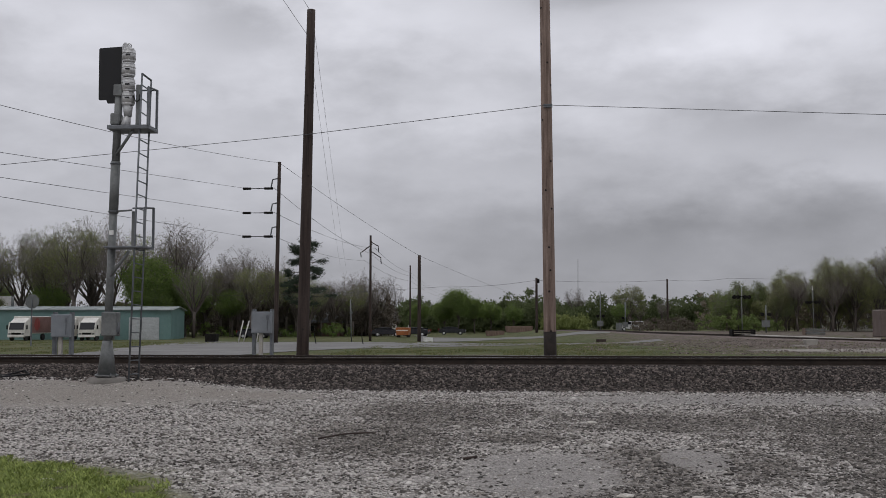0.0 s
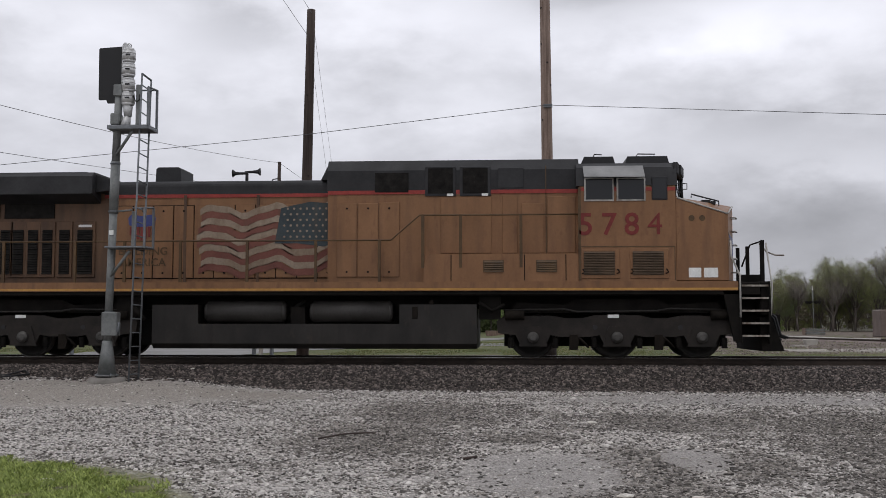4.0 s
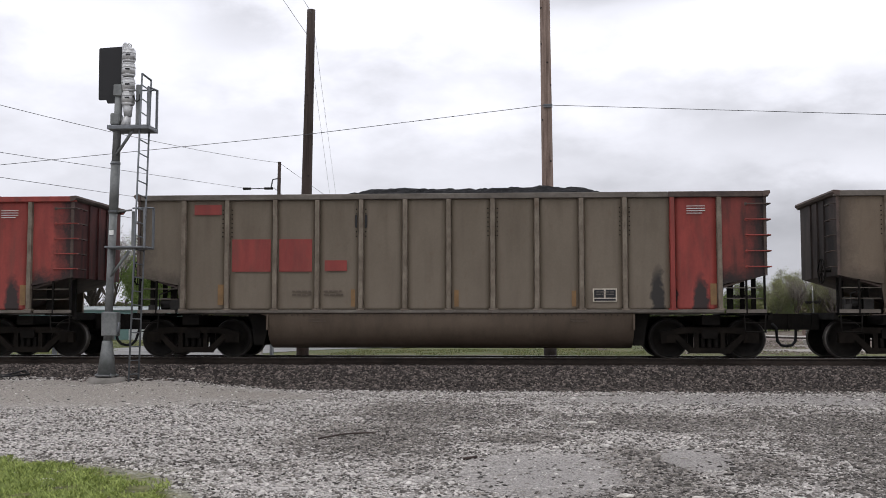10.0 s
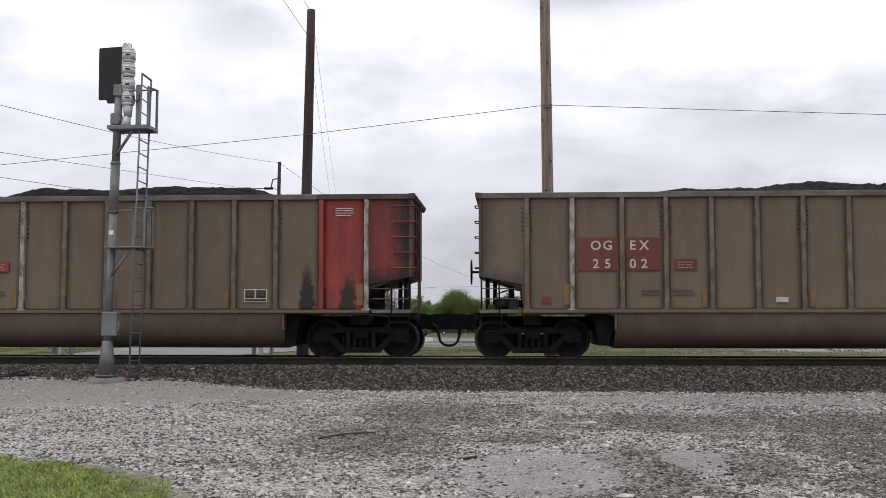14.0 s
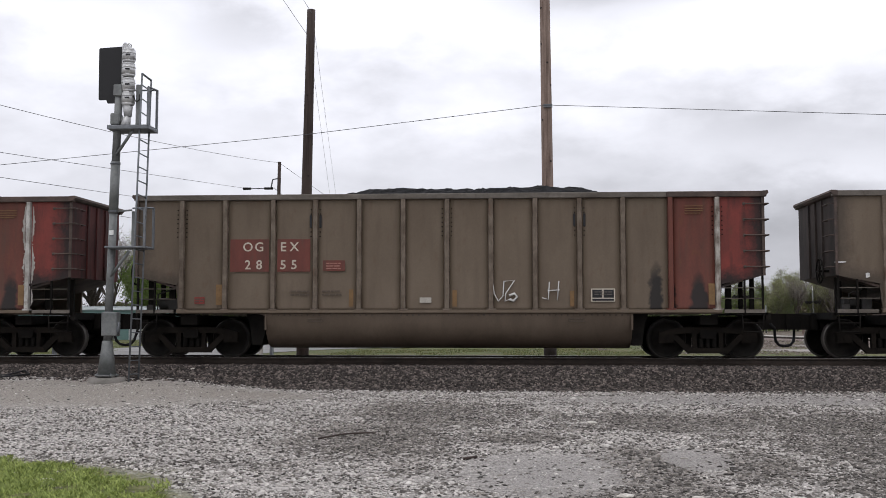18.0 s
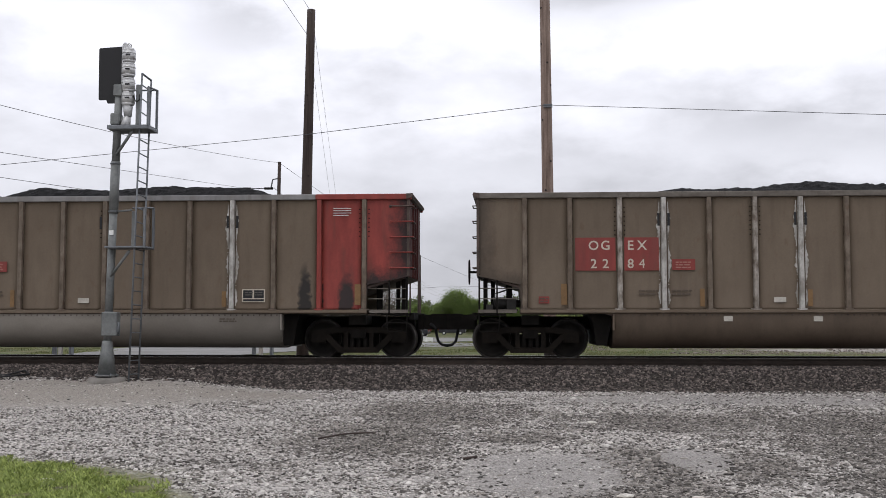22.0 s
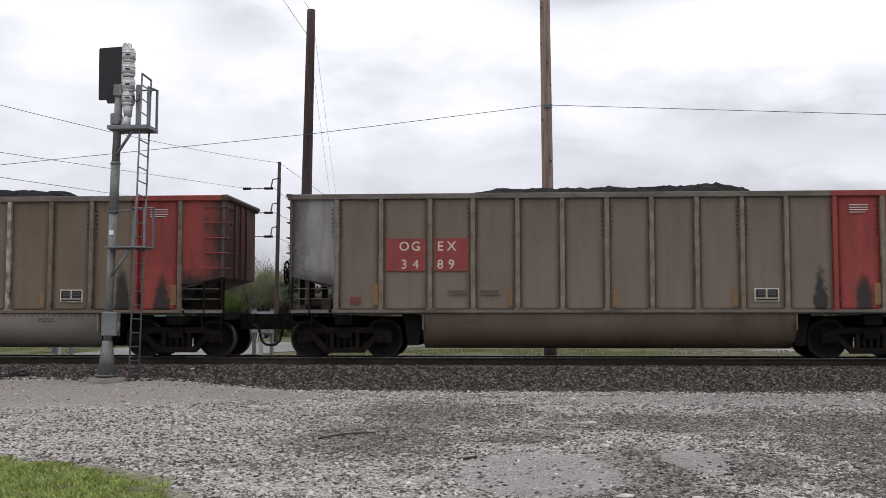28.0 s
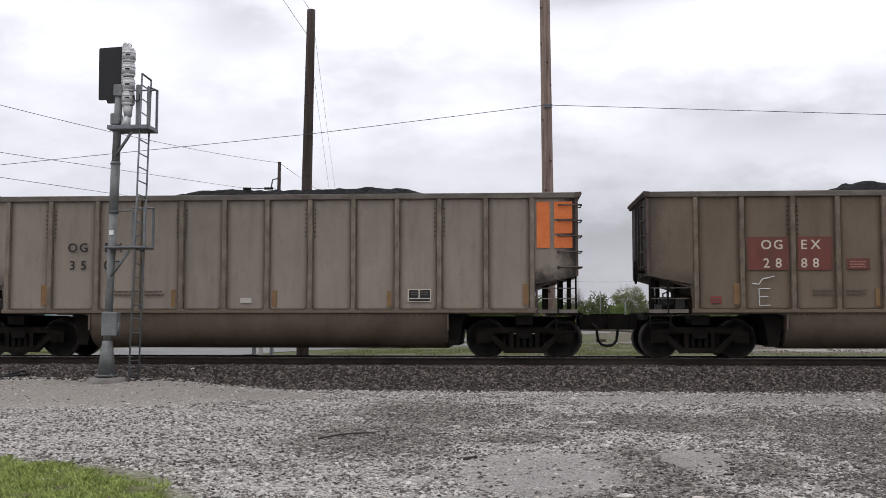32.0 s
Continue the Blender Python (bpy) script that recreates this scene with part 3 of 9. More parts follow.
def empty(name, at=(0, 0, 0), label="", category="", group="", rz=0, kind=""):
    ob = new(name)
    ob.location, ob.rotation_euler[2] = at, radians(rz)
    ob.empty_display_size = 0.2
    return tagged(ob, label, category, group, kind)


def thing(name, bm, mat, label, category, group="", kind=""):
    return tagged(part(name, bm, mat), label, category, group, kind)


LETTERS = {}


def letters(text, size, mat, parent, x, y, z, name="lettering", label="", squeeze=1.0):
    """Built-in font, upright in the x-z plane, facing -y, centred on x."""
    key = (text, size, squeeze)
    if key not in LETTERS:
        cu = bpy.data.curves.new("lettering", "FONT")
        cu.body, cu.size, cu.align_x, cu.extrude, cu.offset = text, size, "CENTER", 0.002, 0.0 if "4" in text else 0.012 * size
        cu.resolution_u = 3
        tmp = new("lettering_source", cu)
        me = bpy.data.meshes.new_from_object(tmp)
        bpy.data.objects.remove(tmp)
        me.transform(Matrix.Rotation(radians(90), 4, "X") @ Matrix.Diagonal((squeeze, 1, 1, 1)))
        me.materials.clear()
        me.materials.append(mat)
        LETTERS[key] = me
    ob = new(name, LETTERS[key])
    ob.parent, ob.location = parent, (x, y, z)
    ob.material_slots[0].link = "OBJECT"
    ob.material_slots[0].material = mat
    if label:
        tagged(ob, label)
    return ob


def smooth(a, b, x):
    t = min(1.0, max(0.0, (x - a) / (b - a)))
    return t * t * (3 - 2 * t)


# ---------------- ground ----------------
SIDING = [(30, 20), (22.2, 36.4), (19.9, 43), (18.8, 48), (17.4, 57), (14.9, 68.6), (12.1, 91), (9.6, 110), (6.0, 135)]


def bank_line(y):
    """Where the second track lies across, by distance."""
    return float(np.interp(y, [p[1] for p in SIDING], [p[0] for p in SIDING]))


def height(x, y):
    """Ground level; the rail tops are at 0."""
    if y < 2:
        z = -0.62 - 0.10 * smooth(-3.0, -16.0, y)
        z += 0.22 * smooth(-4.2, -8.2, x) * smooth(-9.5, -4.3, y)
        z -= 0.10 * math.exp(-((x + 8.7) / 0.75) ** 2 - ((y + 4.1) / 0.8) ** 2)
        z += 0.035 * noise.noise((x * 0.35, y * 0.35, 1.0)) + 0.012 * noise.noise((x * 1.7, y * 1.7, 4.0))
    else:
        z = -0.52 - 1.05 * smooth(30, 105, y) + 0.35 * smooth(150, 260, y)
        # the second track runs on a low bank that slopes down towards the street
        bank = -0.38 - 0.55 * smooth(100, 170, y) - 0.2 * smooth(180, 260, y)
        z += (bank - z) * smooth(-10.5, -1.9, x - bank_line(y)) * smooth(16, 32, y)
        z += 0.05 * noise.noise((x * 0.08, y * 0.08, 2.0)) + 0.03 * noise.noise((x * 0.5, y * 0.3, 12.0))
    return z


def spaced(stops):
    out = []
    for a, b, n in stops:
        out += [a + (b - a) * i / n for i in range(n)]
    return out + [stops[-1][1]]


def build_ground():
    xs = spaced([(-2500, -300, 10), (-300, -60, 24), (-60, -14, 30), (-14, 14, 110), (14, 60, 30), (60, 300, 24), (300, 2500, 10)])
    ys = spaced([(-400, -40, 10), (-40, -18, 12), (-18, 0, 72), (0, 40, 40), (40, 240, 60), (240, 2800, 14)])
    vs = [(x, y, height(x, y)) for y in ys for x in xs]
    w = len(xs)
    fs = [(j * w + i, j * w + i + 1, (j + 1) * w + i + 1, (j + 1) * w + i) for j in range(len(ys) - 1) for i in range(w - 1)]
    me = bpy.data.meshes.new("ground")
    me.from_pydata(vs, [], fs)
    me.polygons.foreach_set("use_smooth", [True] * len(fs))
    me.materials.append(ground_material())
    tagged(new("ground", me), "crushed limestone lot giving way to rough spring grass", "ground", kind="structure")


def ground_material():
    m = bpy.data.materials.new("gravel_and_grass")
    m.use_nodes = True
    nt = m.node_tree
    N, L = nt.nodes, nt.links
    b = N["Principled BSDF"]
    b.inputs["Roughness"].default_value, b.inputs["Specular IOR Level"].default_value = 0.9, 0.2
    k = Kit(nt)
    mix, rng, calc = k.mix, k.rng, k.calc
    vor = N.new("ShaderNodeTexVoronoi"); vor.inputs["Scale"].default_value = 30.0
    L.new(k.tc, vor.inputs["Vector"])
    vsep = N.new("ShaderNodeSeparateColor"); L.new(vor.outputs["Color"], vsep.inputs[0])
    cell = rng(vsep.outputs[0], 0.1, 0.9)
    gravel = mix(k.blot(DAMP), mix(cell, (0.165, 0.152, 0.137), (0.51, 0.478, 0.442)), mix(cell, (0.075, 0.067, 0.06), (0.32, 0.293, 0.265)))
    fines = mix(rng(k.noise(55.0, 3), 0.3, 0.7), (0.185, 0.172, 0.159), (0.365, 0.343, 0.322))
    gravel = mix(rng(k.blot(FINES, 0.9, 5.0), 0, 1, 0, 0.85), gravel, fines)
    tan = mix(rng(k.noise(40.0, 3), 0.3, 0.7), (0.17, 0.151, 0.13), (0.38, 0.345, 0.303))
    gravel = mix(rng(k.blot(GRIT, 0.8, 3.5), 0, 1, 0, 0.94), gravel, tan)
    gravel = mix(rng(k.noise(45.0, 3), 0.53, 0.66, 0.0, 0.85), gravel, (0.045, 0.043, 0.041))
    turf = mix(rng(k.noise(6.0, 5), 0.35, 0.65), (0.06, 0.07, 0.022), (0.16, 0.155, 0.06))
    gravel = mix(k.blot(TURF, 0.3, 1.0), gravel, turf)
    field = k.noise(0.22, 8)
    grass = mix(rng(field, 0.40, 0.62), (0.05, 0.064, 0.02), (0.118, 0.103, 0.05))
    grass = mix(rng(k.noise(1.3, 6), 0.42, 0.62), grass, (0.078, 0.10, 0.032))
    grass = mix(rng(k.noise(5.0, 4, (1, 0.4, 1)), 0.5, 0.68, 0.0, 0.8), grass, (0.14, 0.125, 0.07))
    # the lot ends in grass behind the track; bare earth and pale grit lie on the rise to the second track
    edge = calc("ADD", calc("MULTIPLY", field, 9.0), k.y)
    colour = mix(rng(edge, 12.0, 15.0), gravel, grass)
    rise = calc("ADD", calc("MULTIPLY", k.noise(0.25, 7), 16.0), k.x)
    bare = calc("MULTIPLY", calc("MULTIPLY", rng(rise, 15.0, 20.0), rng(k.y, 100.0, 130.0, 1.0, 0.0)), rng(k.y, 19.0, 25.0))
    earth = mix(rng(k.noise(2.2, 7), 0.36, 0.64), (0.062, 0.046, 0.037), (0.175, 0.143, 0.122))
    earth = mix(rng(k.noise(0.45, 7), 0.52, 0.62, 0.0, 0.8), earth, grass)
    earth = mix(k.blot([(15.2, 25.0, 3.4, 2.2), (18.5, 24.0, 4.0, 3.6)], 0.5, 2.2), earth, mix(rng(k.noise(7.0, 4), 0.35, 0.65), (0.20, 0.18, 0.16), (0.38, 0.355, 0.325)))
    colour = mix(bare, colour, earth)
    L.new(colour, b.inputs["Base Color"])
    bn = N.new("ShaderNodeBump"); bn.inputs["Strength"].default_value, bn.inputs["Distance"].default_value = 0.8, 0.02
    L.new(vor.outputs["Distance"], bn.inputs["Height"]); L.new(bn.outputs[0], b.inputs["Normal"])
    return m


build_ground()


# ---------------- track ----------------
def rail_profile(y, z):
    return [(y + a, z + c) for a, c in ((-0.07, -0.175), (0.07, -0.175), (0.07, -0.163), (0.012, -0.145), (0.010, -0.045), (0.036, -0.035), (0.036, -0.006), (0.03, 0.0),
                                        (-0.03, 0.0), (-0.036, -0.006), (-0.036, -0.035), (-0.010, -0.045), (-0.012, -0.145), (-0.07, -0.163))]


def build_track():
    bm = bmesh.new()
    prism(bm, [(-3.35, -0.68), (-2.9, -0.56), (-1.85, -0.21), (-1.3, -0.19), (1.3, -0.19), (1.9, -0.22), (3.2, -0.72)], -390, 390, "x")
    thing("track_bed", bm, M_BED, "dark crushed stone ballast bed under the track", "ballast bed", kind="structure")
    for y in (-0.755, 0.755):
        bm = bmesh.new()
        prism(bm, rail_profile(y, 0.0), -390, 390, "x")
        rail = thing("rail", bm, M_RAIL, "rusty steel rail with a polished head", "rail", "rails of the main track", kind="structure")
        bm = bmesh.new()
        box(bm, -390, 390, y - 0.029, y + 0.029, -0.001, 0.0035)
        part("rail_head", bm, M_RAILTOP, rail, "polished rail head")
    rnd = random.Random(5)
    for i in range(-32, 33):
        sleeper = shared("tie", "railway_tie", lambda bm: bevelled_box(bm, -0.115, 0.115, -1.3, 1.3, -0.36, -0.178, 0.012), M_TIE, None, (i * 0.5 + rnd.uniform(-0.03, 0.03), rnd.uniform(-0.05, 0.05), 0), rz=rnd.uniform(-1, 1))
        tagged(sleeper, "dark creosoted wooden tie bedded in ballast", "railway tie", "ties of the main track", "structure")


def bevelled_box(bm, x0, x1, y0, y1, z0, z1, w):
    box(bm, x0, x1, y0, y1, z0, z1)
    bevelled(bm, w)


def stones(name, places, mat, label, category, flat=0.7):
    """Loose angular stones as one sheet of geometry: places of (x, y, z, size)."""
    P = np.array(places)
    n = len(P)
    rs = np.random.RandomState(len(name) + n)
    base = np.array([(-1, -1, -1), (1, -1, -1), (1, 1, -1), (-1, 1, -1), (-0.7, -0.7, 1), (0.7, -0.7, 1), (0.7, 0.7, 1), (-0.7, 0.7, 1)], float)
    V = base[None] * (1 + rs.uniform(-0.4, 0.4, (n, 8, 3)))
    V *= rs.uniform(0.6, 1.3, (n, 1, 3)) * P[:, None, 3:4] * 0.5 * np.array([1.15, 1.0, flat])
    a = rs.uniform(0, 6.283, n)
    b = rs.uniform(-0.7, 0.7, n)
    ca, sa, cb, sb = np.cos(a)[:, None], np.sin(a)[:, None], np.cos(b)[:, None], np.sin(b)[:, None]
    x, y, z = V[:, :, 0].copy(), V[:, :, 1].copy(), V[:, :, 2].copy()
    x, z = x * cb - z * sb, x * sb + z * cb
    x, y = x * ca - y * sa, x * sa + y * ca
    V = np.stack([x, y, z], 2) + P[:, None, :3]
    F = (np.array([(0, 3, 2, 1), (4, 5, 6, 7), (0, 1, 5, 4), (1, 2, 6, 5), (2, 3, 7, 6), (3, 0, 4, 7)])[None] + 8 * np.arange(n)[:, None, None]).reshape(-1, 4)
    me = bpy.data.meshes.new(name)
    me.vertices.add(n * 8); me.vertices.foreach_set("co", V.astype(np.float32).ravel())
    me.loops.add(len(F) * 4); me.loops.foreach_set("vertex_index", F.ravel().astype(np.int32))
    me.polygons.add(len(F)); me.polygons.foreach_set("loop_start", np.arange(0, len(F) * 4, 4, dtype=np.int32))
    me.update(calc_edges=True)
    me.materials.append(mat)
    return tagged(new(name, me), label, category, kind="stuff")


def bed_height(y):
    pts = [(-3.35, -0.68), (-2.9, -0.56), (-1.85, -0.21), (-1.3, -0.19), (1.3, -0.19), (1.9, -0.22), (3.2, -0.72)]
    return float(np.interp(y, [p[0] for p in pts], [p[1] for p in pts]))


def build_stones():
    rnd = random.Random(3)
    out = []
    while len(out) < 50000:
        x, y = rnd.uniform(-16, 16), rnd.uniform(-3.6, -1.2) if rnd.random() < 0.93 else rnd.uniform(-1.2, 1.8)
        z = max(bed_height(y), height(x, y)) if y < -2.5 else bed_height(y)
        if y < -2.5 and height(x, y) > bed_height(y) + 0.03 and rnd.random() < 0.93:
            continue
        out.append((x, y, z + 0.008, rnd.uniform(0.026, 0.066)))
    stones("ballast_stones", out, M_BALLAST, "angular dark brown and grey ballast stones", "ballast")
    out = []

    def covered(x, y, spots):
        return any(((x - a) / c) ** 2 + ((y - b) / d) ** 2 < 1 for a, b, c, d in spots)
    dark = []

    def spread():
        y = -3.2 - 14.0 * rnd.random() ** 1.2
        return rnd.uniform(-1, 1) * (0.48 * (y + 25.7) + 1.5) - 0.065 * (y + 25.7), y
    while len(out) < 62000:
        x, y = spread()
        keep = 0.75 + 0.7 * noise.noise((x * 0.7, y * 1.1, 7.0))
        if covered(x, y, FINES):
            keep *= 0.16
        if covered(x, y, DAMP):
            keep *= 0.45
        if covered(x, y, GRIT):
            keep *= 0.06
        if covered(x, y, TURF) and y < -14.2:
            keep *= 0.02
        keep *= 1 - 0.3 * smooth(0, 6, x)
        if rnd.random() > keep:
            continue
        s = 0.011 + 0.028 * rnd.random() ** 1.7 + (0.04 if rnd.random() < 0.015 else 0)
        out.append((x, y, height(x, y) + 0.05 * s, s))
    stones("limestone_chips", out, M_STONE, "scattered pale limestone chips on the lot", "gravel", 0.36)
    while len(dark) < 70000:
        x, y = spread()
        keep = 0.22 + 0.22 * noise.noise((x * 0.9, y * 1.3, 17.0)) + 0.20 * noise.noise((x * 2.6, y * 3.4, 27.0))
        if covered(x, y, DAMP):
            keep = keep * 0.9 + 0.22
        if covered(x, y, FINES):
            keep *= 0.15
        if covered(x, y, GRIT):
            keep *= 0.05
        if covered(x, y, TURF) and y < -14.2:
            keep *= 0.05
        keep *= 1 + 0.6 * smooth(0, 6, x)
        if rnd.random() > keep:
            continue
        s = 0.012 + 0.037 * rnd.random() ** 1.8
        dark.append((x, y, height(x, y) + 0.07 * s, s))
    stones("dark_chips", dark, M_DARKSTONE, "dark grey flat stone chips strewn over the lot", "gravel", 0.30)


def build_rubble():
    """Broken stone and clods on the slope up to the second track."""
    rnd = random.Random(41)
    out = []
    while len(out) < 5200:
        x, y = rnd.uniform(3, 30), rnd.uniform(19, 50)
        if x > bank_line(y) - 2.2 or noise.noise((x * 0.4, y * 0.25, 3.0)) < -0.15 + 0.25 * smooth(10, 4, x):
            continue
        s = 0.022 + 0.07 * rnd.random() ** 2.2
        out.append((x, y, height(x, y) + 0.2 * s, s))
    stones("bank_rubble", out, M_RUBBLE, "broken brown and grey stones on the slope below the second track", "rubble", 0.6)


build_track()
build_stones()
build_rubble()


def build_grass():
    rnd = random.Random(11)
    vs, fs = [], []
    n = 0
    while n < 8500:
        x, y = rnd.uniform(-8.6, -2.4), rnd.uniform(-18.5, -13.2)
        edge = -14.0 - 0.35 * smooth(-5.9, -4.6, x) - 1.4 * smooth(-4.7, -3.2, x) - 2.5 * smooth(-3.35, -2.8, x) + 0.5 * noise.noise((x * 1.3, y * 1.3, 3.0)) + 0.25 * noise.noise((x * 4.0, y * 4.0, 8.0))
        if x > -5.3 and y > edge - 0.2 + 0.3 * rnd.random() ** 3 or y > edge + 0.25 * rnd.random() ** 4:
            continue
        thick = noise.noise((x * 1.9, y * 1.9, 9.0)) + 0.5 * noise.noise((x * 5.0, y * 5.0, 2.0))
        if thick > 0.04 + 0.35 * rnd.random():
            continue
        n += 1
        lush = 0.75 - 0.7 * thick
        for _ in range(9):
            bx, by = x + rnd.gauss(0, 0.035), y + rnd.gauss(0, 0.035)
            z, h, a, lean = height(bx, by) - 0.005, rnd.uniform(0.022, 0.072) * lush, rnd.uniform(0, 6.28), rnd.uniform(0.2, 1.2)
            dx, dy, w = math.cos(a), math.sin(a), rnd.uniform(0.003, 0.008)
            i = len(vs)
            vs += [(bx - dy * w, by + dx * w, z), (bx + dy * w, by - dx * w, z), (bx + dx * h * lean * 0.5 + dy * w * 0.7, by + dy * h * lean * 0.5 - dx * w * 0.7, z + h * 0.7), (bx + dx * h * lean, by + dy * h * lean, z + h)]
            fs += [(i, i + 1, i + 2), (i, i + 2, i + 3)]
    me = bpy.data.meshes.new("grass")
    me.from_pydata(vs, [], fs)
    me.materials.append(M_BLADE)
    tagged(new("grass", me), "low fresh green grass and weeds at the lot's edge", "grass", kind="stuff")


build_grass()


# ---------------- signal mast beside the track ----------------
def build_signal():
    s = empty("signal_mast", (-8.76, -3.4, -0.36), "grey galvanised railway signal mast with ladder, on a concrete pad", "signal mast")

    def P(name, make, mat, label="", parent=None):
        bm = bmesh.new()
        make(bm)
        return part(name, bm, mat, parent or s, label)
    P("pad", lambda bm: (cyl(bm, (0.03, -0.05, -0.22), (0.03, -0.05, 0.01), 0.40, 0.385, 24),), M_PADC, "round concrete pad")
    P("base", lambda bm: (cyl(bm, (0, 0, 0.06), (0, 0, 0.80), 0.20, 0.105, 14), cyl(bm, (0, 0, 0.04), (0, 0, 0.07), 0.25, n=14)), M_GALV)
    for a in range(4):
        P("bolt", lambda bm: cyl(bm, (0.21 * math.cos(a * 1.57 + 0.78), 0.21 * math.sin(a * 1.57 + 0.78), 0.0), (0.21 * math.cos(a * 1.57 + 0.78), 0.21 * math.sin(a * 1.57 + 0.78), 0.1), 0.02, n=6), M_GALVD)
    P("mast", lambda bm: (cyl(bm, (0, 0, 0.75), (0.074, 0, 3.61), 0.085, 0.085, 16), cyl(bm, (0.074, 0, 3.58), (0.10, 0, 4.72), 0.10, 0.10, 16), cyl(bm, (0.10, 0, 4.68), (0.15, 0, 6.41), 0.087, 0.085, 16)), M_GALV)
    for z in (0.98, 1.40, 3.6, 4.66):
        P("band", lambda bm: cyl(bm, (0.02 * z, 0, z), (0.02 * z, 0, z + 0.03), 0.112, n=16), M_GALVD)
    jb = P("junction_box", lambda bm: bevelled_box(bm, -0.10, 0.25, -0.13, 0.10, 0.90, 1.42, 0.02), M_GALV)
    P("hinge", lambda bm: (cyl(bm, (0.27, -0.08, 0.95), (0.27, -0.08, 1.2), 0.025, n=8), box(bm, 0.24, 0.29, -0.12, -0.05, 1.0, 1.1)), M_GALVD, parent=jb)
    P("mast_tag", lambda bm: patch(bm, -0.05, 0.05, 3.10, 3.2), M_WHITE).location = (0.07, -0.094, 0)
    # platforms
    for z, x0, x1 in ((5.44, 0.0, 0.93), (2.80, 0.0, 0.90)):
        up = z > 4
        pl = P("platform", lambda bm: (bevelled_box(bm, x0, x1, -0.30, 0.32, z - (0.05 if up else 0.0), z + 0.03, 0.01), [box(bm, x0, x1, -0.28 + k * 0.14, -0.25 + k * 0.14, z + 0.03, z + 0.045) for k in range(5)]), M_GALVD, "dark steel grating platform")
        P("brace", lambda bm: tube(bm, [(0.1 if up else 0.05, -0.05, z - 0.62), (x1 - 0.38, -0.2, z - 0.06)], 0.035, 6), M_GALV, parent=pl)
        P("rail_post", lambda bm: box(bm, x1 - 0.05, x1 - 0.005, -0.30, -0.25, z, z + 0.87), M_GALVD, parent=pl)
        P("rail_post", lambda bm: box(bm, x1 - 0.05, x1 - 0.005, 0.26, 0.31, z, z + 0.92), M_GALVD, parent=pl)
        P("top_rail", lambda bm: tube(bm, [(x1 - 0.03, -0.28, z + 0.87), (x1 - 0.03, 0.28, z + 0.92), (x1 - 0.5, 0.28, z + 0.92)], 0.02, 6), M_GALVD, parent=pl)
        P("stay", lambda bm: tube(bm, [(0.1, 0, z + 0.82), (x1 - 0.36, -0.15, z + 0.83)], 0.02, 6), M_GALV, parent=pl)
    P("upper_plate", lambda bm: bevelled_box(bm, 0.54, 0.64, -0.05, 0.05, 5.45, 6.42, 0.01), M_GALV)
    P("lower_plate", lambda bm: bevelled_box(bm, 0.50, 0.58, -0.05, 0.05, 2.80, 3.62, 0.01), M_GALV)
    # ladder
    rails = [((0.57, -0.22, -0.12), (0.735, -0.22, 6.62)), ((0.64, 0.18, -0.12), (0.80, 0.18, 6.56))]
    lad = P("ladder", lambda bm: [*[tube(bm, [a, b], 0.022, 6) for a, b in rails], tube(bm, [rails[0][1], rails[1][1]], 0.022, 6)], M_GALVD, "narrow steel ladder")
    for k in range(22):
        f = 0.03 + k / 22.5
        P("rung", lambda bm: tube(bm, [Vector(rails[0][0]).lerp(Vector(rails[0][1]), f), Vector(rails[1][0]).lerp(Vector(rails[1][1]), f)], 0.014, 5), M_GALVD, parent=lad)
    # signal head: black background board and stacked housings
    head = P("background_board", lambda bm: prism(bm, [(-0.30, 6.05), (-0.31, 7.17), (-0.28, 7.2), (0.26, 7.22), (0.26, 5.95), (-0.09, 5.95), (-0.12, 6.03), (-0.28, 6.03)], -0.02, 0.02), M_BLACK, "black signal background board")
    head.matrix_local = pose(-0.08, 0.15, 0.10, 0, 0, -4)
    P("hood_plate", lambda bm: prism(bm, [(-0.06, 5.95), (0.07, 5.95), (0.07, 7.28), (0.03, 7.36), (-0.02, 7.36), (-0.06, 7.28)], -0.05, 0.2), M_ALU).location = (0.23, 0.1, 0.03)
    for k, z in enumerate((7.08, 6.76, 6.42, 6.12)):
        h = P("signal_housing", lambda bm: (cyl(bm, (0.35, 0, z - 0.11), (0.35, 0, z + 0.11), 0.145, 0.14, 16), cyl(bm, (0.35, 0, z + 0.11), (0.35, 0, z + 0.16), 0.14, 0.11, 16), cyl(bm, (0.35, 0, z - 0.16), (0.35, 0, z - 0.11), 0.115, 0.145, 16), cyl(bm, (0.35, 0, z + 0.04), (0.35, 0, z + 0.055), 0.15, 0.15, 16)), M_ALU, "dull aluminium lamp housing")
        P("latch", lambda bm: box(bm, 0.33, 0.42, -0.16, -0.12, z - 0.02, z + 0.01), M_BLACK, parent=h)
    P("head_neck", lambda bm: (cyl(bm, (0.35, 0, 5.72), (0.35, 0, 5.98), 0.085, 0.11, 12), cyl(bm, (0.28, 0, 5.46), (0.35, 0, 5.72), 0.12, 0.08, 12)), M_ALU)
    P("mast_clamp", lambda bm: bevelled_box(bm, 0.0, 0.20, -0.13, 0.13, 5.52, 5.78, 0.02), M_GALV)
    P("mast_clamp", lambda bm: bevelled_box(bm, 0.05, 0.25, -0.11, 0.11, 6.16, 6.42, 0.02), M_GALV)
    P("cable", lambda bm: tube(bm, [(0.46, -0.05, 6.2), (0.56, -0.08, 6.02), (0.64, -0.08, 6.08), (0.62, -0.05, 6.2)], 0.014, 5), M_BLACK)
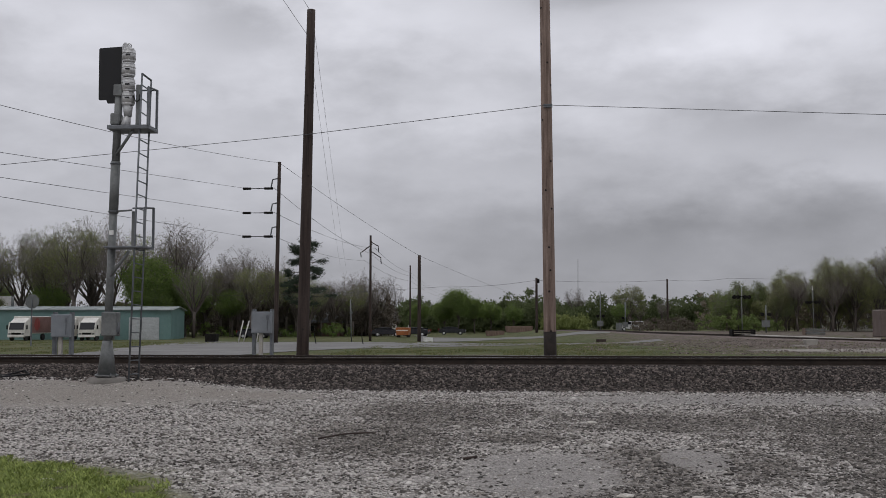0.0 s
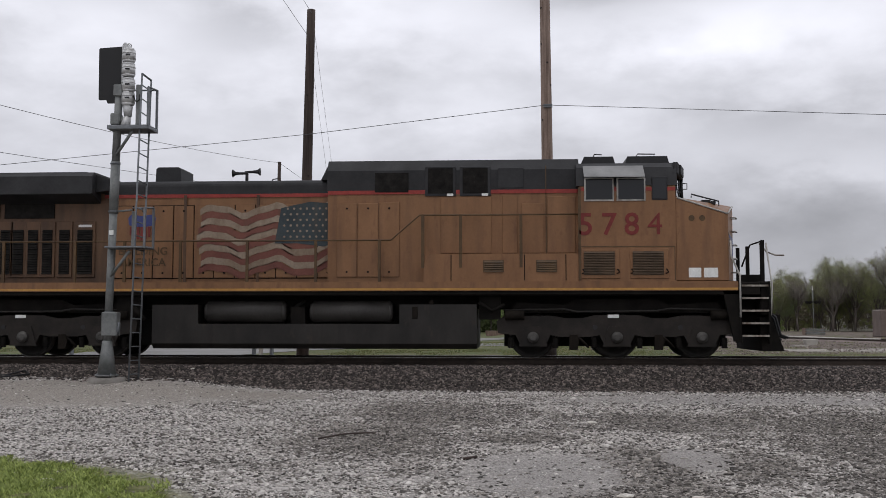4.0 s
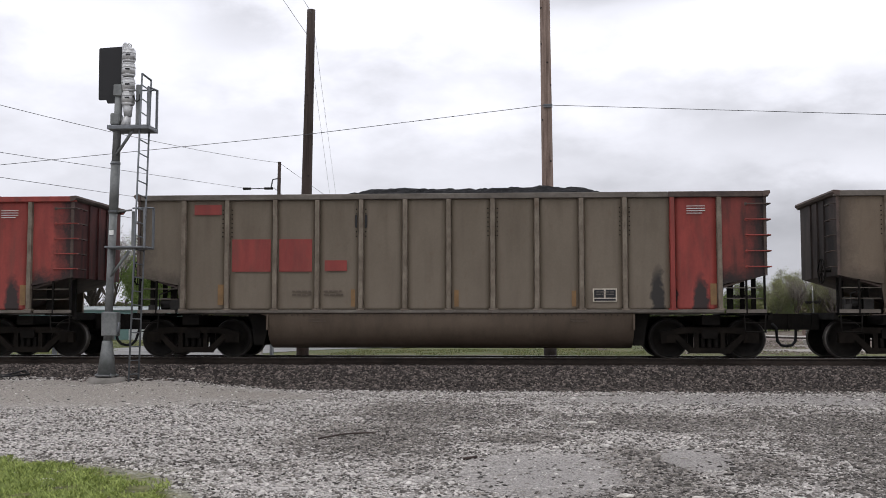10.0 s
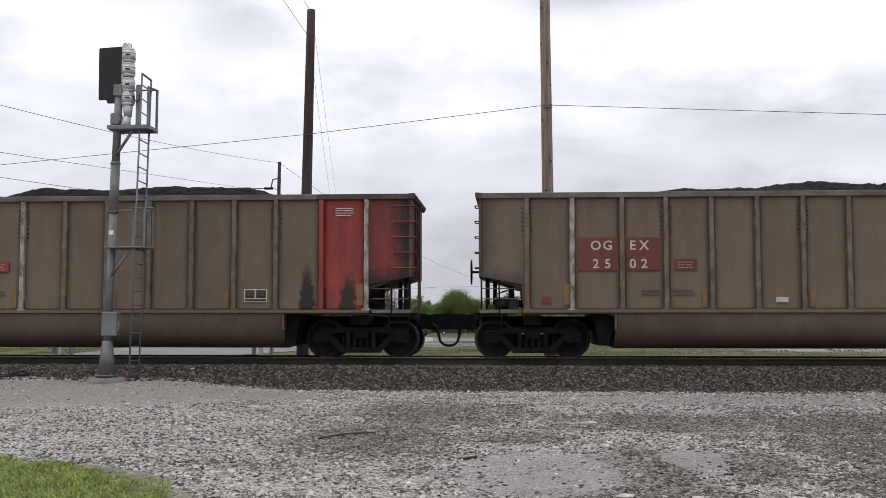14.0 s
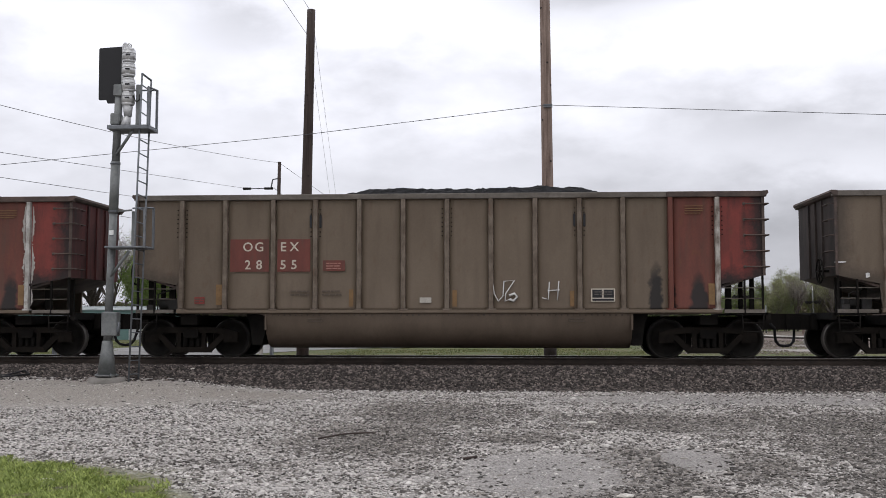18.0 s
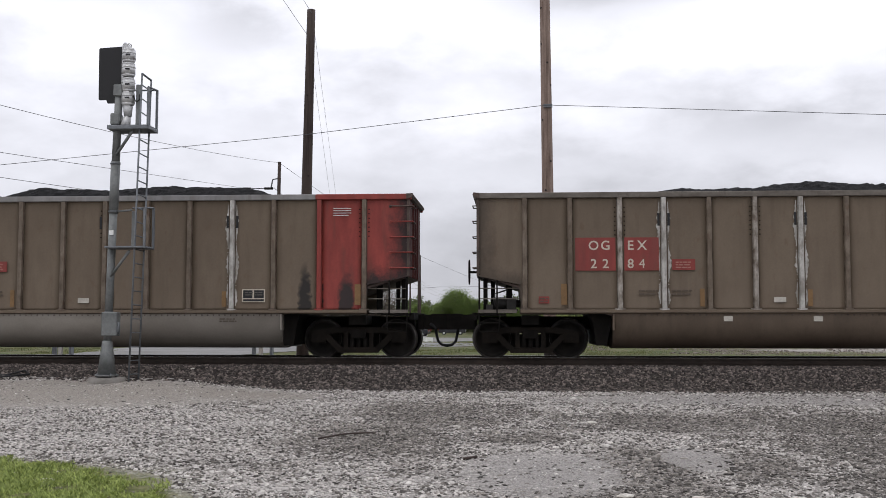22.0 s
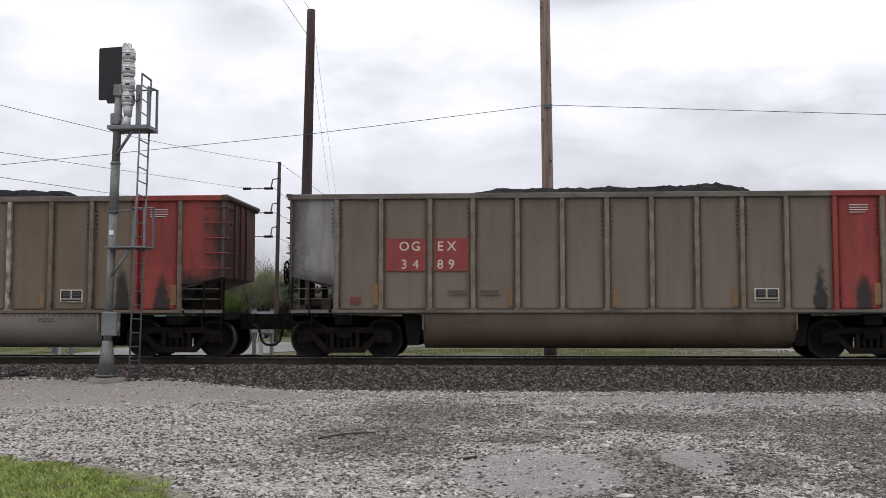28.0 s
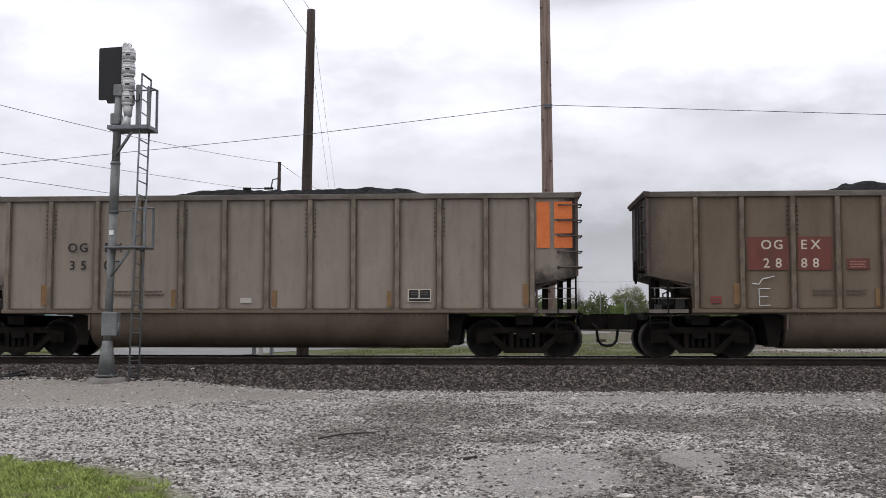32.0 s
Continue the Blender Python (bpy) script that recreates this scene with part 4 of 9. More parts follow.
    P("lifting_eye", lambda bm: tube(bm, [(0.35 + 0.05 * math.cos(a * 0.7), 0, 7.30 + 0.05 * math.sin(a * 0.7)) for a in range(10)], 0.014, 5), M_ALU)


build_signal()


# ---------------- poles and wires ----------------
def pole(x, y, top, r0, r1, mat, lean=0.0, label="", butt=0.0, knots=0):
    z0 = height(x, y) - 0.05
    p = empty("utility_pole", (x, y, z0), label, "utility pole", "utility poles")
    bm = bmesh.new()
    n = 8
    sweep(bm, [(lean * k / n, 0, (top - z0) * k / n) for k in range(n + 1)], [r0 + (r1 - r0) * k / n for k in range(n + 1)], 14)
    part("shaft", bm, mat, p)
    if butt:
        bm = bmesh.new()
        cyl(bm, (0, 0, 0), (lean * 0.1, 0, butt), r0 + 0.006, r0 + 0.004, 14)
        part("tarred_butt", bm, M_POLEB, p, "black tarred pole butt")
    rnd = random.Random(int(x * 10))
    for k in range(knots):
        z = 1.2 + k * (top - z0 - 1.5) / max(1, knots) + rnd.uniform(-0.3, 0.3)
        a = rnd.uniform(-2.6, -0.5)
        r = r0 + (r1 - r0) * z / (top - z0)
        bm = bmesh.new()
        cyl(bm, (lean * z / (top - z0) + (r - 0.012) * math.cos(a), (r - 0.012) * math.sin(a), z), (lean * z / (top - z0) + (r + 0.008) * math.cos(a), (r + 0.008) * math.sin(a), z), 0.035, 0.03, 8)
        part("knot", bm, M_POLEB, p)
    return p


def wire(pts, r, label="thin dark overhead wire", sag=0.0):
    out = []
    for a, b in zip(pts, pts[1:]):
        a, b = Vector(a), Vector(b)
        for k in range(12):
            f = k / 12
            out.append(a.lerp(b, f) - Vector((0, 0, sag * 4 * f * (1 - f))))
    out.append(Vector(pts[-1]))
    bm = bmesh.new()
    tube(bm, out, r, 4)
    thing("overhead_wire", bm, M_WIRE, label, "wire", "overhead wires")


def build_lines():
    p = pole(-6.16, 5, 10.23, 0.185, 0.125, M_POLED, 0.18, "dark creosoted wooden pole behind the track", 0.0, 4)
    q = pole(1.13, 5, 13.0, 0.185, 0.14, M_POLEQ, -0.12, "tall weathered brown wooden pole with a tarred butt", 1.15, 14)
    bm = bmesh.new()
    box(bm, -0.16, 0.10, -0.2, -0.14, 7.72, 7.82)
    part("cable_clamp", bm, M_GALVD, q)
    wire([(-60, 5, 6.4), (-36, 5, 5.2), (-15.5, 5, 5.61), (-6.0, 4.82, 6.41), (1.05, 4.8, 7.19), (10.83, 5, 6.82), (26, 5, 7.2), (50, 5, 8.6)], 0.010, "sagging dark cable strung between wooden poles")
    # line over the track
    wire([(-5.35, -16, 10.4), (-5.95, 5, 10.1), (-21.5, 110, 7.7)], 0.0065, sag=0.25)
    wire([(-6.0, -16, 10.4), (-6.05, 5, 9.4), (-22.3, 110, 8.1)], 0.0065, sag=0.25)
    # pole row along the street
    a = pole(-17.15, 50, 12.56, 0.17, 0.12, M_POLED, 0.15, "wooden power pole with side insulators", 0, 2)
    for z in (10.65, 8.85, 7.1):
        bm = bmesh.new()
        zz = z - height(-17.15, 50)
        tube(bm, [(0.1, 0, zz + 0.75), (-0.35, 0, zz + 0.65), (-0.45, 0, zz + 0.1)], 0.05, 6)
        part("bracket", bm, M_GALVD, a)
        bm = bmesh.new()
        cyl(bm, (-2.55, 0, zz), (-1.95, 0, zz), 0.09, n=8)
        cyl(bm, (-0.95, 0, zz), (-0.3, 0, zz), 0.09, n=8)
        cyl(bm, (-1.95, 0, zz), (-0.95, 0, zz), 0.03, n=6)
        part("insulator", bm, M_LDARK, a, "dark strain insulator")
    b = pole(-16.95, 100, 11.2, 0.17, 0.13, M_POLED, 0, "wooden power pole with slanted arms")
    z0 = -height(-16.95, 100)
    for x0, za, x1, zb in ((-1.1, 9.2, 0.2, 10.2), (0.0, 10.5, 1.0, 9.9), (-0.2, 9.5, 1.3, 8.5)):
        bm = bmesh.new()
        tube(bm, [(x0, 0, za + z0), (x1, 0, zb + z0)], 0.06, 6)
        part("crossarm", bm, M_POLED, b)
    for x, z in ((-1.15, 9.0), (1.0, 9.6), (1.3, 8.2)):
        bm = bmesh.new()
        cyl(bm, (x, 0, z + z0 - 0.4), (x - 0.05, 0, z + z0 + 0.2), 0.06, n=6)
        part("insulator", bm, M_LDARK, b)
    c = pole(-16.95, 150, 10.2, 0.16, 0.12, M_POLED, 0, "distant wooden power pole")
    d = pole(-10.15, 90, 8.15, 0.22, 0.17, M_POLED, 0, "dark wooden pole at the street corner")
    e = pole(3.5, 120, 6.83, 0.2, 0.15, M_POLED, 0, "dark wooden pole beside the far road")
    bm = bmesh.new()
    cyl(bm, (0.22, 0, 6.9), (0.22, 0, 7.5), 0.2, n=10)
    part("transformer", bm, M_LDARK, e)
    pole(28.0, 165, 8.4, 0.2, 0.15, M_POLED, 0, "dark wooden pole near the far crossing")
    for z, zl, zc in ((10.65, 7.66, 9.0), (8.85, 6.65, 9.6), (7.1, 5.87, 8.2)):
        wire([(-21.0, -20, zl - 0.6), (-20.56, 15, zl), (-19.7, 50, z)], 0.014)
        wire([(-17.4, 50, z), (-16.95 + (zc - 9) * 1.0, 100, zc), (-16.9, 150, zc - 0.6), (-17, 240, zc - 1.5)], 0.016, sag=0.5)
    wire([(-22.5, -20, 8.8), (-20.64, 15, 9.6), (-17.0, 50, 12.5), (-10.15, 90, 8.1), (2, 170, 5.5)], 0.014, sag=0.25)
    wire([(-45, 120, 4.4), (-9.8, 120, 5.6), (3.5, 120, 6.5), (28, 165, 8.2), (39, 165, 8.5), (80, 165, 8.6)], 0.024, sag=0.3)


build_lines()


# ---------------- fixtures near the track ----------------
def cabinet(x, y, z0, z1, w, label, tag):
    g = height(x, y)
    c = empty("signal_cabinet", (x, y, g), label, "cabinet", "trackside cabinets")
    bm = bmesh.new()
    bevelled_box(bm, -w / 2, w / 2, -0.15, 0.15, z0 - g, z1 - g, 0.015)
    body = part("cabinet_body", bm, M_GREYBOX, c)
    bm = bmesh.new()
    bevelled_box(bm, -w / 2 + 0.04, w / 2 - 0.04, -0.165, -0.14, z0 - g + 0.04, z1 - g - 0.04, 0.008)
    door = part("cabinet_door", bm, M_GREYBOX, body)
    bm = bmesh.new()
    box(bm, w * 0.26, w * 0.36, -0.20, -0.16, z1 - g - 0.28, z1 - g - 0.12)
    box(bm, w * 0.29, w * 0.33, -0.185, -0.16, z0 - g + 0.08, z1 - g - 0.3)
    part("door_handle", bm, M_GALVD, door)
    for s in (-1, 1):
        bm = bmesh.new()
        box(bm, s * w * 0.44 - 0.045, s * w * 0.44 + 0.045, 0.0, 0.22, -0.05, z1 - g + 0.08)
        part("post", bm, M_GALVD, c)
    bm = bmesh.new()
    box(bm, -0.10, 0.02, -0.06, 0.06, -0.05, z0 - g + 0.01)
    part("conduit", bm, M_CONC if tag else M_GALV, c)


cabinet(-8.32, 9, 0.46, 1.18, 0.68, "grey metal trackside cabinet on two posts", True)
cabinet(-15.2, 9, 0.32, 1.09, 0.66, "grey metal cabinet with a side box, on posts", True)


def stop_sign():
    g = height(-26.1, 30)
    s = empty("stop_sign", (-26.1, 30, g), "back of a grey octagonal road sign on a post", "road sign")
    bm = bmesh.new()
    prism(bm, [(0.41 * math.cos(math.pi / 8 + k * math.pi / 4), 1.93 - g + 0.41 * math.sin(math.pi / 8 + k * math.pi / 4)) for k in range(8)], 0.0, 0.012)
    part("sign_plate", bm, M_GALV, s)
    bm = bmesh.new()
    box(bm, -0.035, 0.035, -0.05, -0.005, -0.1, 2.0 - g)
    part("post", bm, M_GALVD, s)


stop_sign()


def far_signal(x, y, z0, zl, top, label):
    s = empty("crossing_signal", (x, y, z0), label, "crossing signal", "far crossing signals")
    bm = bmesh.new()
    cyl(bm, (0, 0, -0.3), (0, 0, top - z0 - 0.5), 0.035, n=8)
    part("mast", bm, M_GALV, s)
    bm = bmesh.new()
    tube(bm, [(-0.62, 0, zl - z0), (0.62, 0, zl - z0)], 0.05, 6)
    part("crossarm", bm, M_LDARK, s)
    for k in (-0.55, -0.25, 0.25, 0.55):
        bm = bmesh.new()
        cyl(bm, (k, -0.10, zl - z0 - 0.03), (k, 0.05, zl - z0 - 0.03), 0.15, n=12)
        cyl(bm, (k, -0.25, zl - z0 - 0.03), (k, -0.10, zl - z0 - 0.03), 0.10, n=10)
        part("lamp", bm, M_LDARK, s)
    bm = bmesh.new()
    prism(bm, [(-0.05, top - z0 - 0.1), (0.0, top - z0 - 0.1), (0.06, top - z0 - 0.9), (-0.0, top - z0 - 0.9)], 0.06, 0.09)
    part("crossbuck_board", bm, M_WHITE, s)
    for k in range(4):
        bm = bmesh.new()
        box(bm, -0.85, 0.85, -0.55, -0.5, 0.05 + k * 0.14, 0.14 + k * 0.14)
        part("guard_board", bm, M_LDARK if x < 20 else M_GALV, s)
        bm = bmesh.new()
        box(bm, -0.85, 0.85, 0.5, 0.55, 0.05 + k * 0.14, 0.14 + k * 0.14)
        part("guard_board", bm, M_LDARK if x < 20 else M_GALV, s)
    for k in (-0.8, 0.8):
        bm = bmesh.new()
        box(bm, k - 0.07, k + 0.07, -0.5, 0.5, -0.3, 0.6)
        part("guard_post", bm, M_LDARK if x < 20 else M_POLE, s)


far_signal(17.4, 55, -0.37, 2.7, 4.0, "crossing signal mast with dark lamps inside a guard frame")
far_signal(26.9, 70, -0.38, 2.57, 4.1, "crossing signal mast with dark lamps and plank guard")


def small_mast(x, y, top, label, box_at=None):
    g = height(x, y)
    s = empty("gate_mast", (x, y, g), label, "crossing gate", "far gate masts")
    bm = bmesh.new()
    cyl(bm, (0, 0, -0.2), (0, 0, top - g), 0.07, n=8)
    part("mast", bm, M_GALV, s)
    for k in (-0.35, 0.35):
        bm = bmesh.new()
        cyl(bm, (k, -0.1, 1.9), (k, 0.1, 1.9), 0.2, n=10)
        part("lamp", bm, M_LDARK, s)
    bm = bmesh.new()
    box(bm, -0.4, 0.35, -0.2, 0.2, 0.6, 1.3)
    part("gate_motor", bm, M_GALV, s)


small_mast(11.4, 110, 4.7, "slim crossing gate mast beside the far road")
small_mast(26.0, 83.7, 2.5, "short gate mast beyond the second track")
small_mast(16.7, 130, 3.6, "second slim gate mast beside the far road")


M_HUT = material("brown_grey_hut_paint", (0.10, 0.075, 0.065), (0.16, 0.125, 0.11), 1, 0.7, fine=8, bump=0.05)


M_PALEROCK = material("pale_limestone_rock", (0.36, 0.33, 0.29), (0.60, 0.57, 0.52), 9, 0.85, fine=60, bump=0.3)


def build_clutter():
    def boxthing(name, x, y, w, d, h, mat, label, cat, rz=0, taper=0.92):
        bm = bmesh.new()
        prism(bm, [(-w / 2 * taper, 0), (w / 2 * taper, 0), (w / 2, h * 0.85), (w / 2, h), (-w / 2, h), (-w / 2, h * 0.85)], -d / 2, d / 2)
        bevelled(bm, min(w, h) * 0.04)
        ob = thing(name, bm, mat, label, cat)
        ob.matrix_world = pose(x, y, height(x, y) - 0.03, 0, 0, rz)
        return ob
    boxthing("waste_bin", -34.0, 92, 1.3, 1.2, 0.9, M_LDARK, "black waste container on the grass", "waste bin")
    boxthing("relay_hut", 30.2, 60, 2.4, 2.0, 2.2, M_HUT, "brown relay hut beside the far track", "hut", taper=1.0)
    boxthing("relay_box", 17.8, 150, 0.9, 0.8, 1.4, M_GALV, "pale relay box near the crossing", "relay box", taper=1.0)
    boxthing("concrete_block", 16.6, 34.0, 0.72, 0.6, 0.34, M_CONC, "pale concrete block on the bank", "concrete block", taper=0.72)
    boxthing("concrete_slab", 15.4, 31.8, 0.8, 0.5, 0.12, M_CONC, "broken concrete slab on the bank", "concrete slab", 12)
    boxthing("timber_stack", -2.6, 141, 3.0, 1.2, 0.8, M_POLE, "low stack of weathered timber", "timber stack", 4)
    boxthing("timber_stack", 1.2, 142, 4.4, 1.2, 1.0, M_POLE, "long stack of weathered timber", "timber stack", 4)
    boxthing("yard_sign", -8.36, 80, 0.95, 0.05, 0.5, M_WHITE, "small white sign board on the verge", "sign", taper=1.0)
    boxthing("log", 7.4, 62, 0.8, 0.3, 0.28, M_POLED, "dark log lying in the grass", "log", 20)
    for x, lean in ((-27.8, 0.5), (-27.3, 0.62), (-25.9, 0.35)):
        bm = bmesh.new()
        tube(bm, [(x, 80, height(x, 80) - 0.1), (x + lean, 80, 0.9)], 0.07, 6)
        thing("leaning_post", bm, M_WPAINT, "pale leaning post on the verge", "post", "leaning posts")
    bm = bmesh.new()
    tube(bm, [(-13.1, 60, height(-13.1, 60) - 0.1), (-13.2, 60, 2.65)], 0.05, 6)
    cyl(bm, (-13.15, 59.9, 1.55), (-13.15, 60.1, 1.55), 0.12, n=8)
    thing("marker_post", bm, M_GALV, "thin grey marker post on the verge", "post")
    for x in (-9.0, -11.9):
        bm = bmesh.new()
        tube(bm, [(x, 38, height(x, 38) - 0.1), (x - 0.15, 38, 0.15)], 0.03, 5)
        thing("wire_stake", bm, M_LDARK, "short dark stake in the grass", "stake", "stakes")
    # litter on the lot and the ballast
    def strewn(name, pts, r, mat, label, cat):
        bm = bmesh.new()
        tube(bm, [(x, y, max(height(x, y), bed_height(y) if y > -3.3 else -9) + lift) for x, y, lift in pts], r, 6)
        thing(name, bm, mat, label, cat)
    strewn("fallen_branch", [(-2.55, -11.9, 0.02), (-2.4, -11.75, 0.035), (-2.27, -11.45, 0.03), (-2.0, -11.3, 0.03), (-1.87, -11.2, 0.02)], 0.011, M_POLED, "thin dark branch lying on the gravel", "branch")
    strewn("stick", [(-0.55, -13.75, 0.015), (-0.40, -13.65, 0.02)], 0.018, M_POLED, "short dark stick on the gravel", "stick")
    strewn("cable", [(-12.0, -2.5, 0.03), (-11.4, -2.6, 0.04), (-11.1, -2.3, 0.10), (-10.9, -2.5, 0.05), (-11.3, -2.9, 0.03), (-12.0, -3.0, 0.03)], 0.022, M_BLACK, "black cable end lying on the ballast", "cable")
    for x, y, w, h, rz in ((1.02, -16.05, 0.17, 0.05, 10), (1.66, -16.1, 0.12, 0.05, -20), (1.2, -9.7, 0.16, 0.05, 5), (-0.8, -10.3, 0.12, 0.04, 30), (-4.6, -15.5, 0.14, 0.04, 0), (-7.3, -2.0, 0.13, 0.07, 15)):
        bm = bmesh.new()
        bmesh.ops.create_icosphere(bm, subdivisions=2, radius=0.5)
        for v in bm.verts:
            k = 1 + 0.3 * noise.noise((v.co.x * 2.2 + x, v.co.y * 2.2, v.co.z * 2.2 + y))
            v.co = Vector((v.co.x * w * k, v.co.y * w * 0.7 * k, v.co.z * h * k))
        ob = thing("rock", bm, M_PALEROCK, "pale limestone rock lying loose", "rock", "loose rocks")
        ob.matrix_world = pose(x, y, max(height(x, y), bed_height(y) if y > -3.3 else -9) + h * 0.3, 0, 0, rz)
    bm = bmesh.new()
    cyl(bm, (52, 800, -3), (52.3, 800, 49), 0.34, 0.18, 6)
    thing("radio_tower", bm, M_GALV, "thin distant radio tower", "radio tower")


build_clutter()


# ---------------- street, bank and second track ----------------
def ribbon(name, left, right, lift, mat, label, fine=6, across=5):
    """A road between two edges that are given at the same stations, laid on the ground."""
    def along(edge):
        out = []
        for (x0, y0), (x1, y1) in zip(edge, edge[1:]):
            out += [(x0 + (x1 - x0) * k / fine, y0 + (y1 - y0) * k / fine) for k in range(fine)]
        return out + [edge[-1]]
    bm = bmesh.new()
    rows = []
    for (ax, ay), (bx, by) in zip(along(left), along(right)):
        row = []
        for k in range(across + 1):
            f = k / across
            x, y = ax + (bx - ax) * f, ay + (by - ay) * f
            wob = 0.25 * noise.noise((x * 0.4, y * 0.4, 5.0)) if k in (0, across) else 0.0
            row.append(bm.verts.new((x + wob, y + wob, height(x + wob, y + wob) + lift)))
        rows.append(row)
    for a, b in zip(rows, rows[1:]):
        for k in range(across):
            bm.faces.new((a[k], b[k], b[k + 1], a[k + 1])).smooth = True
    bmesh.ops.recalc_face_normals(bm, faces=bm.faces[:])
    return thing(name, bm, mat, label, "road", kind="structure")


ribbon("road", [(-19.0, 21.4), (-19.7, 27.5), (-22.2, 41.4), (-33.0, 90.0), (-23.9, 80.0), (-14.5, 60.0), (-8.3, 49.1), (-4.5, 44.0), (-0.2, 42.6), (3.7, 46.0), (6.6, 52.0), (9.3, 57.0), (11.6, 58.0)],
       [(-16.8, 8.0), (-15.5, 8.0), (-14.1, 8.5), (-11.4, 12.0), (-9.9, 20.0), (-8.3, 26.5), (-6.0, 28.4), (-3.8, 30.9), (-0.2, 33.3), (3.2, 37.3), (5.7, 43.5), (8.6, 50.0), (11.3, 53.0)], 0.02, M_ROAD, "pale worn asphalt street and lane below the bank", across=12)
ribbon("far_road", [(-16.5, 150.0), (-13.5, 129.7), (-10.3, 127.0), (-0.4, 120.9), (3.9, 105.8), (6.4, 100.7), (9.4, 99.0), (11.6, 101.0)],
       [(-13.8, 150.0), (-10.5, 88.0), (-8.0, 92.0), (-0.4, 113.5), (3.7, 100.4), (6.1, 94.0), (8.2, 89.0), (10.2, 84.0)], 0.03, M_ROAD, "pale far street climbing to the crossing")


def second_track():
    path = [(bank_line(y), y) for y in (20, 26, 32, 36.4, 40, 43, 48, 52, 57, 63, 68.6, 76, 84, 91, 100, 110, 122, 135)]
    for off, name in ((-0.75, "far_rail"), (0.75, "far_rail")):
        bm = bmesh.new()
        pts = []
        for i, p in enumerate(path):
            a, b = Vector(path[max(0, i - 1)]), Vector(path[min(len(path) - 1, i + 1)])
            n = (b - a).normalized()
            n = Vector((n.y, -n.x))
            q = Vector(p) + n * off
            pts.append((q.x, q.y, height(q.x, q.y) + 0.18))
        for a, b in zip(pts, pts[1:]):
            a, b = Vector(a), Vector(b)
            n = (b - a).normalized()
            s = Vector((n.y, -n.x, 0)) * 0.05
            lo, hi = Vector((0, 0, -0.16)), Vector((0, 0, 0.0))
            vs = [bm.verts.new(x) for x in (a - s + lo, a + s + lo, a + s + hi, a - s + hi, b - s + lo, b + s + lo, b + s + hi, b - s + hi)]
            for f in ((0, 1, 2, 3), (7, 6, 5, 4), (0, 4, 5, 1), (1, 5, 6, 2), (2, 6, 7, 3), (3, 7, 4, 0)):
                bm.faces.new([vs[i] for i in f])
        thing(name, bm, M_RAIL, "dark rusty rail of the second track", "rail", "rails of the second track", "structure")
    bm = bmesh.new()
    rows = []
    for i, p in enumerate(path):
        a, b = Vector(path[max(0, i - 1)]), Vector(path[min(len(path) - 1, i + 1)])
        n = (b - a).normalized()
        n = Vector((n.y, -n.x))
        line = []
        for off, up in ((-2.6, -0.1), (-1.5, 0.07), (1.5, 0.07), (2.6, -0.1)):
            q = Vector(p) + n * off
            line.append(bm.verts.new((q.x, q.y, height(q.x, q.y) + up)))
        rows.append(line)
    for a, b in zip(rows, rows[1:]):
        for k in range(3):
            bm.faces.new((a[k], a[k + 1], b[k + 1], b[k]))
    bmesh.ops.recalc_face_normals(bm, faces=bm.faces[:])
    thing("far_track_bed", bm, M_BALLAST2, "reddish stone bed of the second track", "ballast bed", kind="structure")


def crossing_panels():
    """Concrete panels of the level crossing between the far rails."""
    for k in range(8):
        y = 39.5 + k * 2.1
        x = bank_line(y)
        a = math.atan2(bank_line(y + 1) - bank_line(y - 1), 2)
        slab = shared("crossing_panel", "crossing_panel", lambda bm: bevelled_box(bm, -0.62, 0.62, -1.03, 1.03, -0.14, 0.0, 0.015), M_CONC, None, (x, y, height(x, y) + 0.21), rz=-math.degrees(a))
        tagged(slab, "pale concrete level crossing panel between far rails", "crossing panel", "crossing panels", "structure")


M_BALLAST2 = material("reddish_far_ballast", (0.085, 0.062, 0.054), (0.19, 0.148, 0.133), 3, 0.9, fine=14, bump=0.2)
second_track()
crossing_panels()


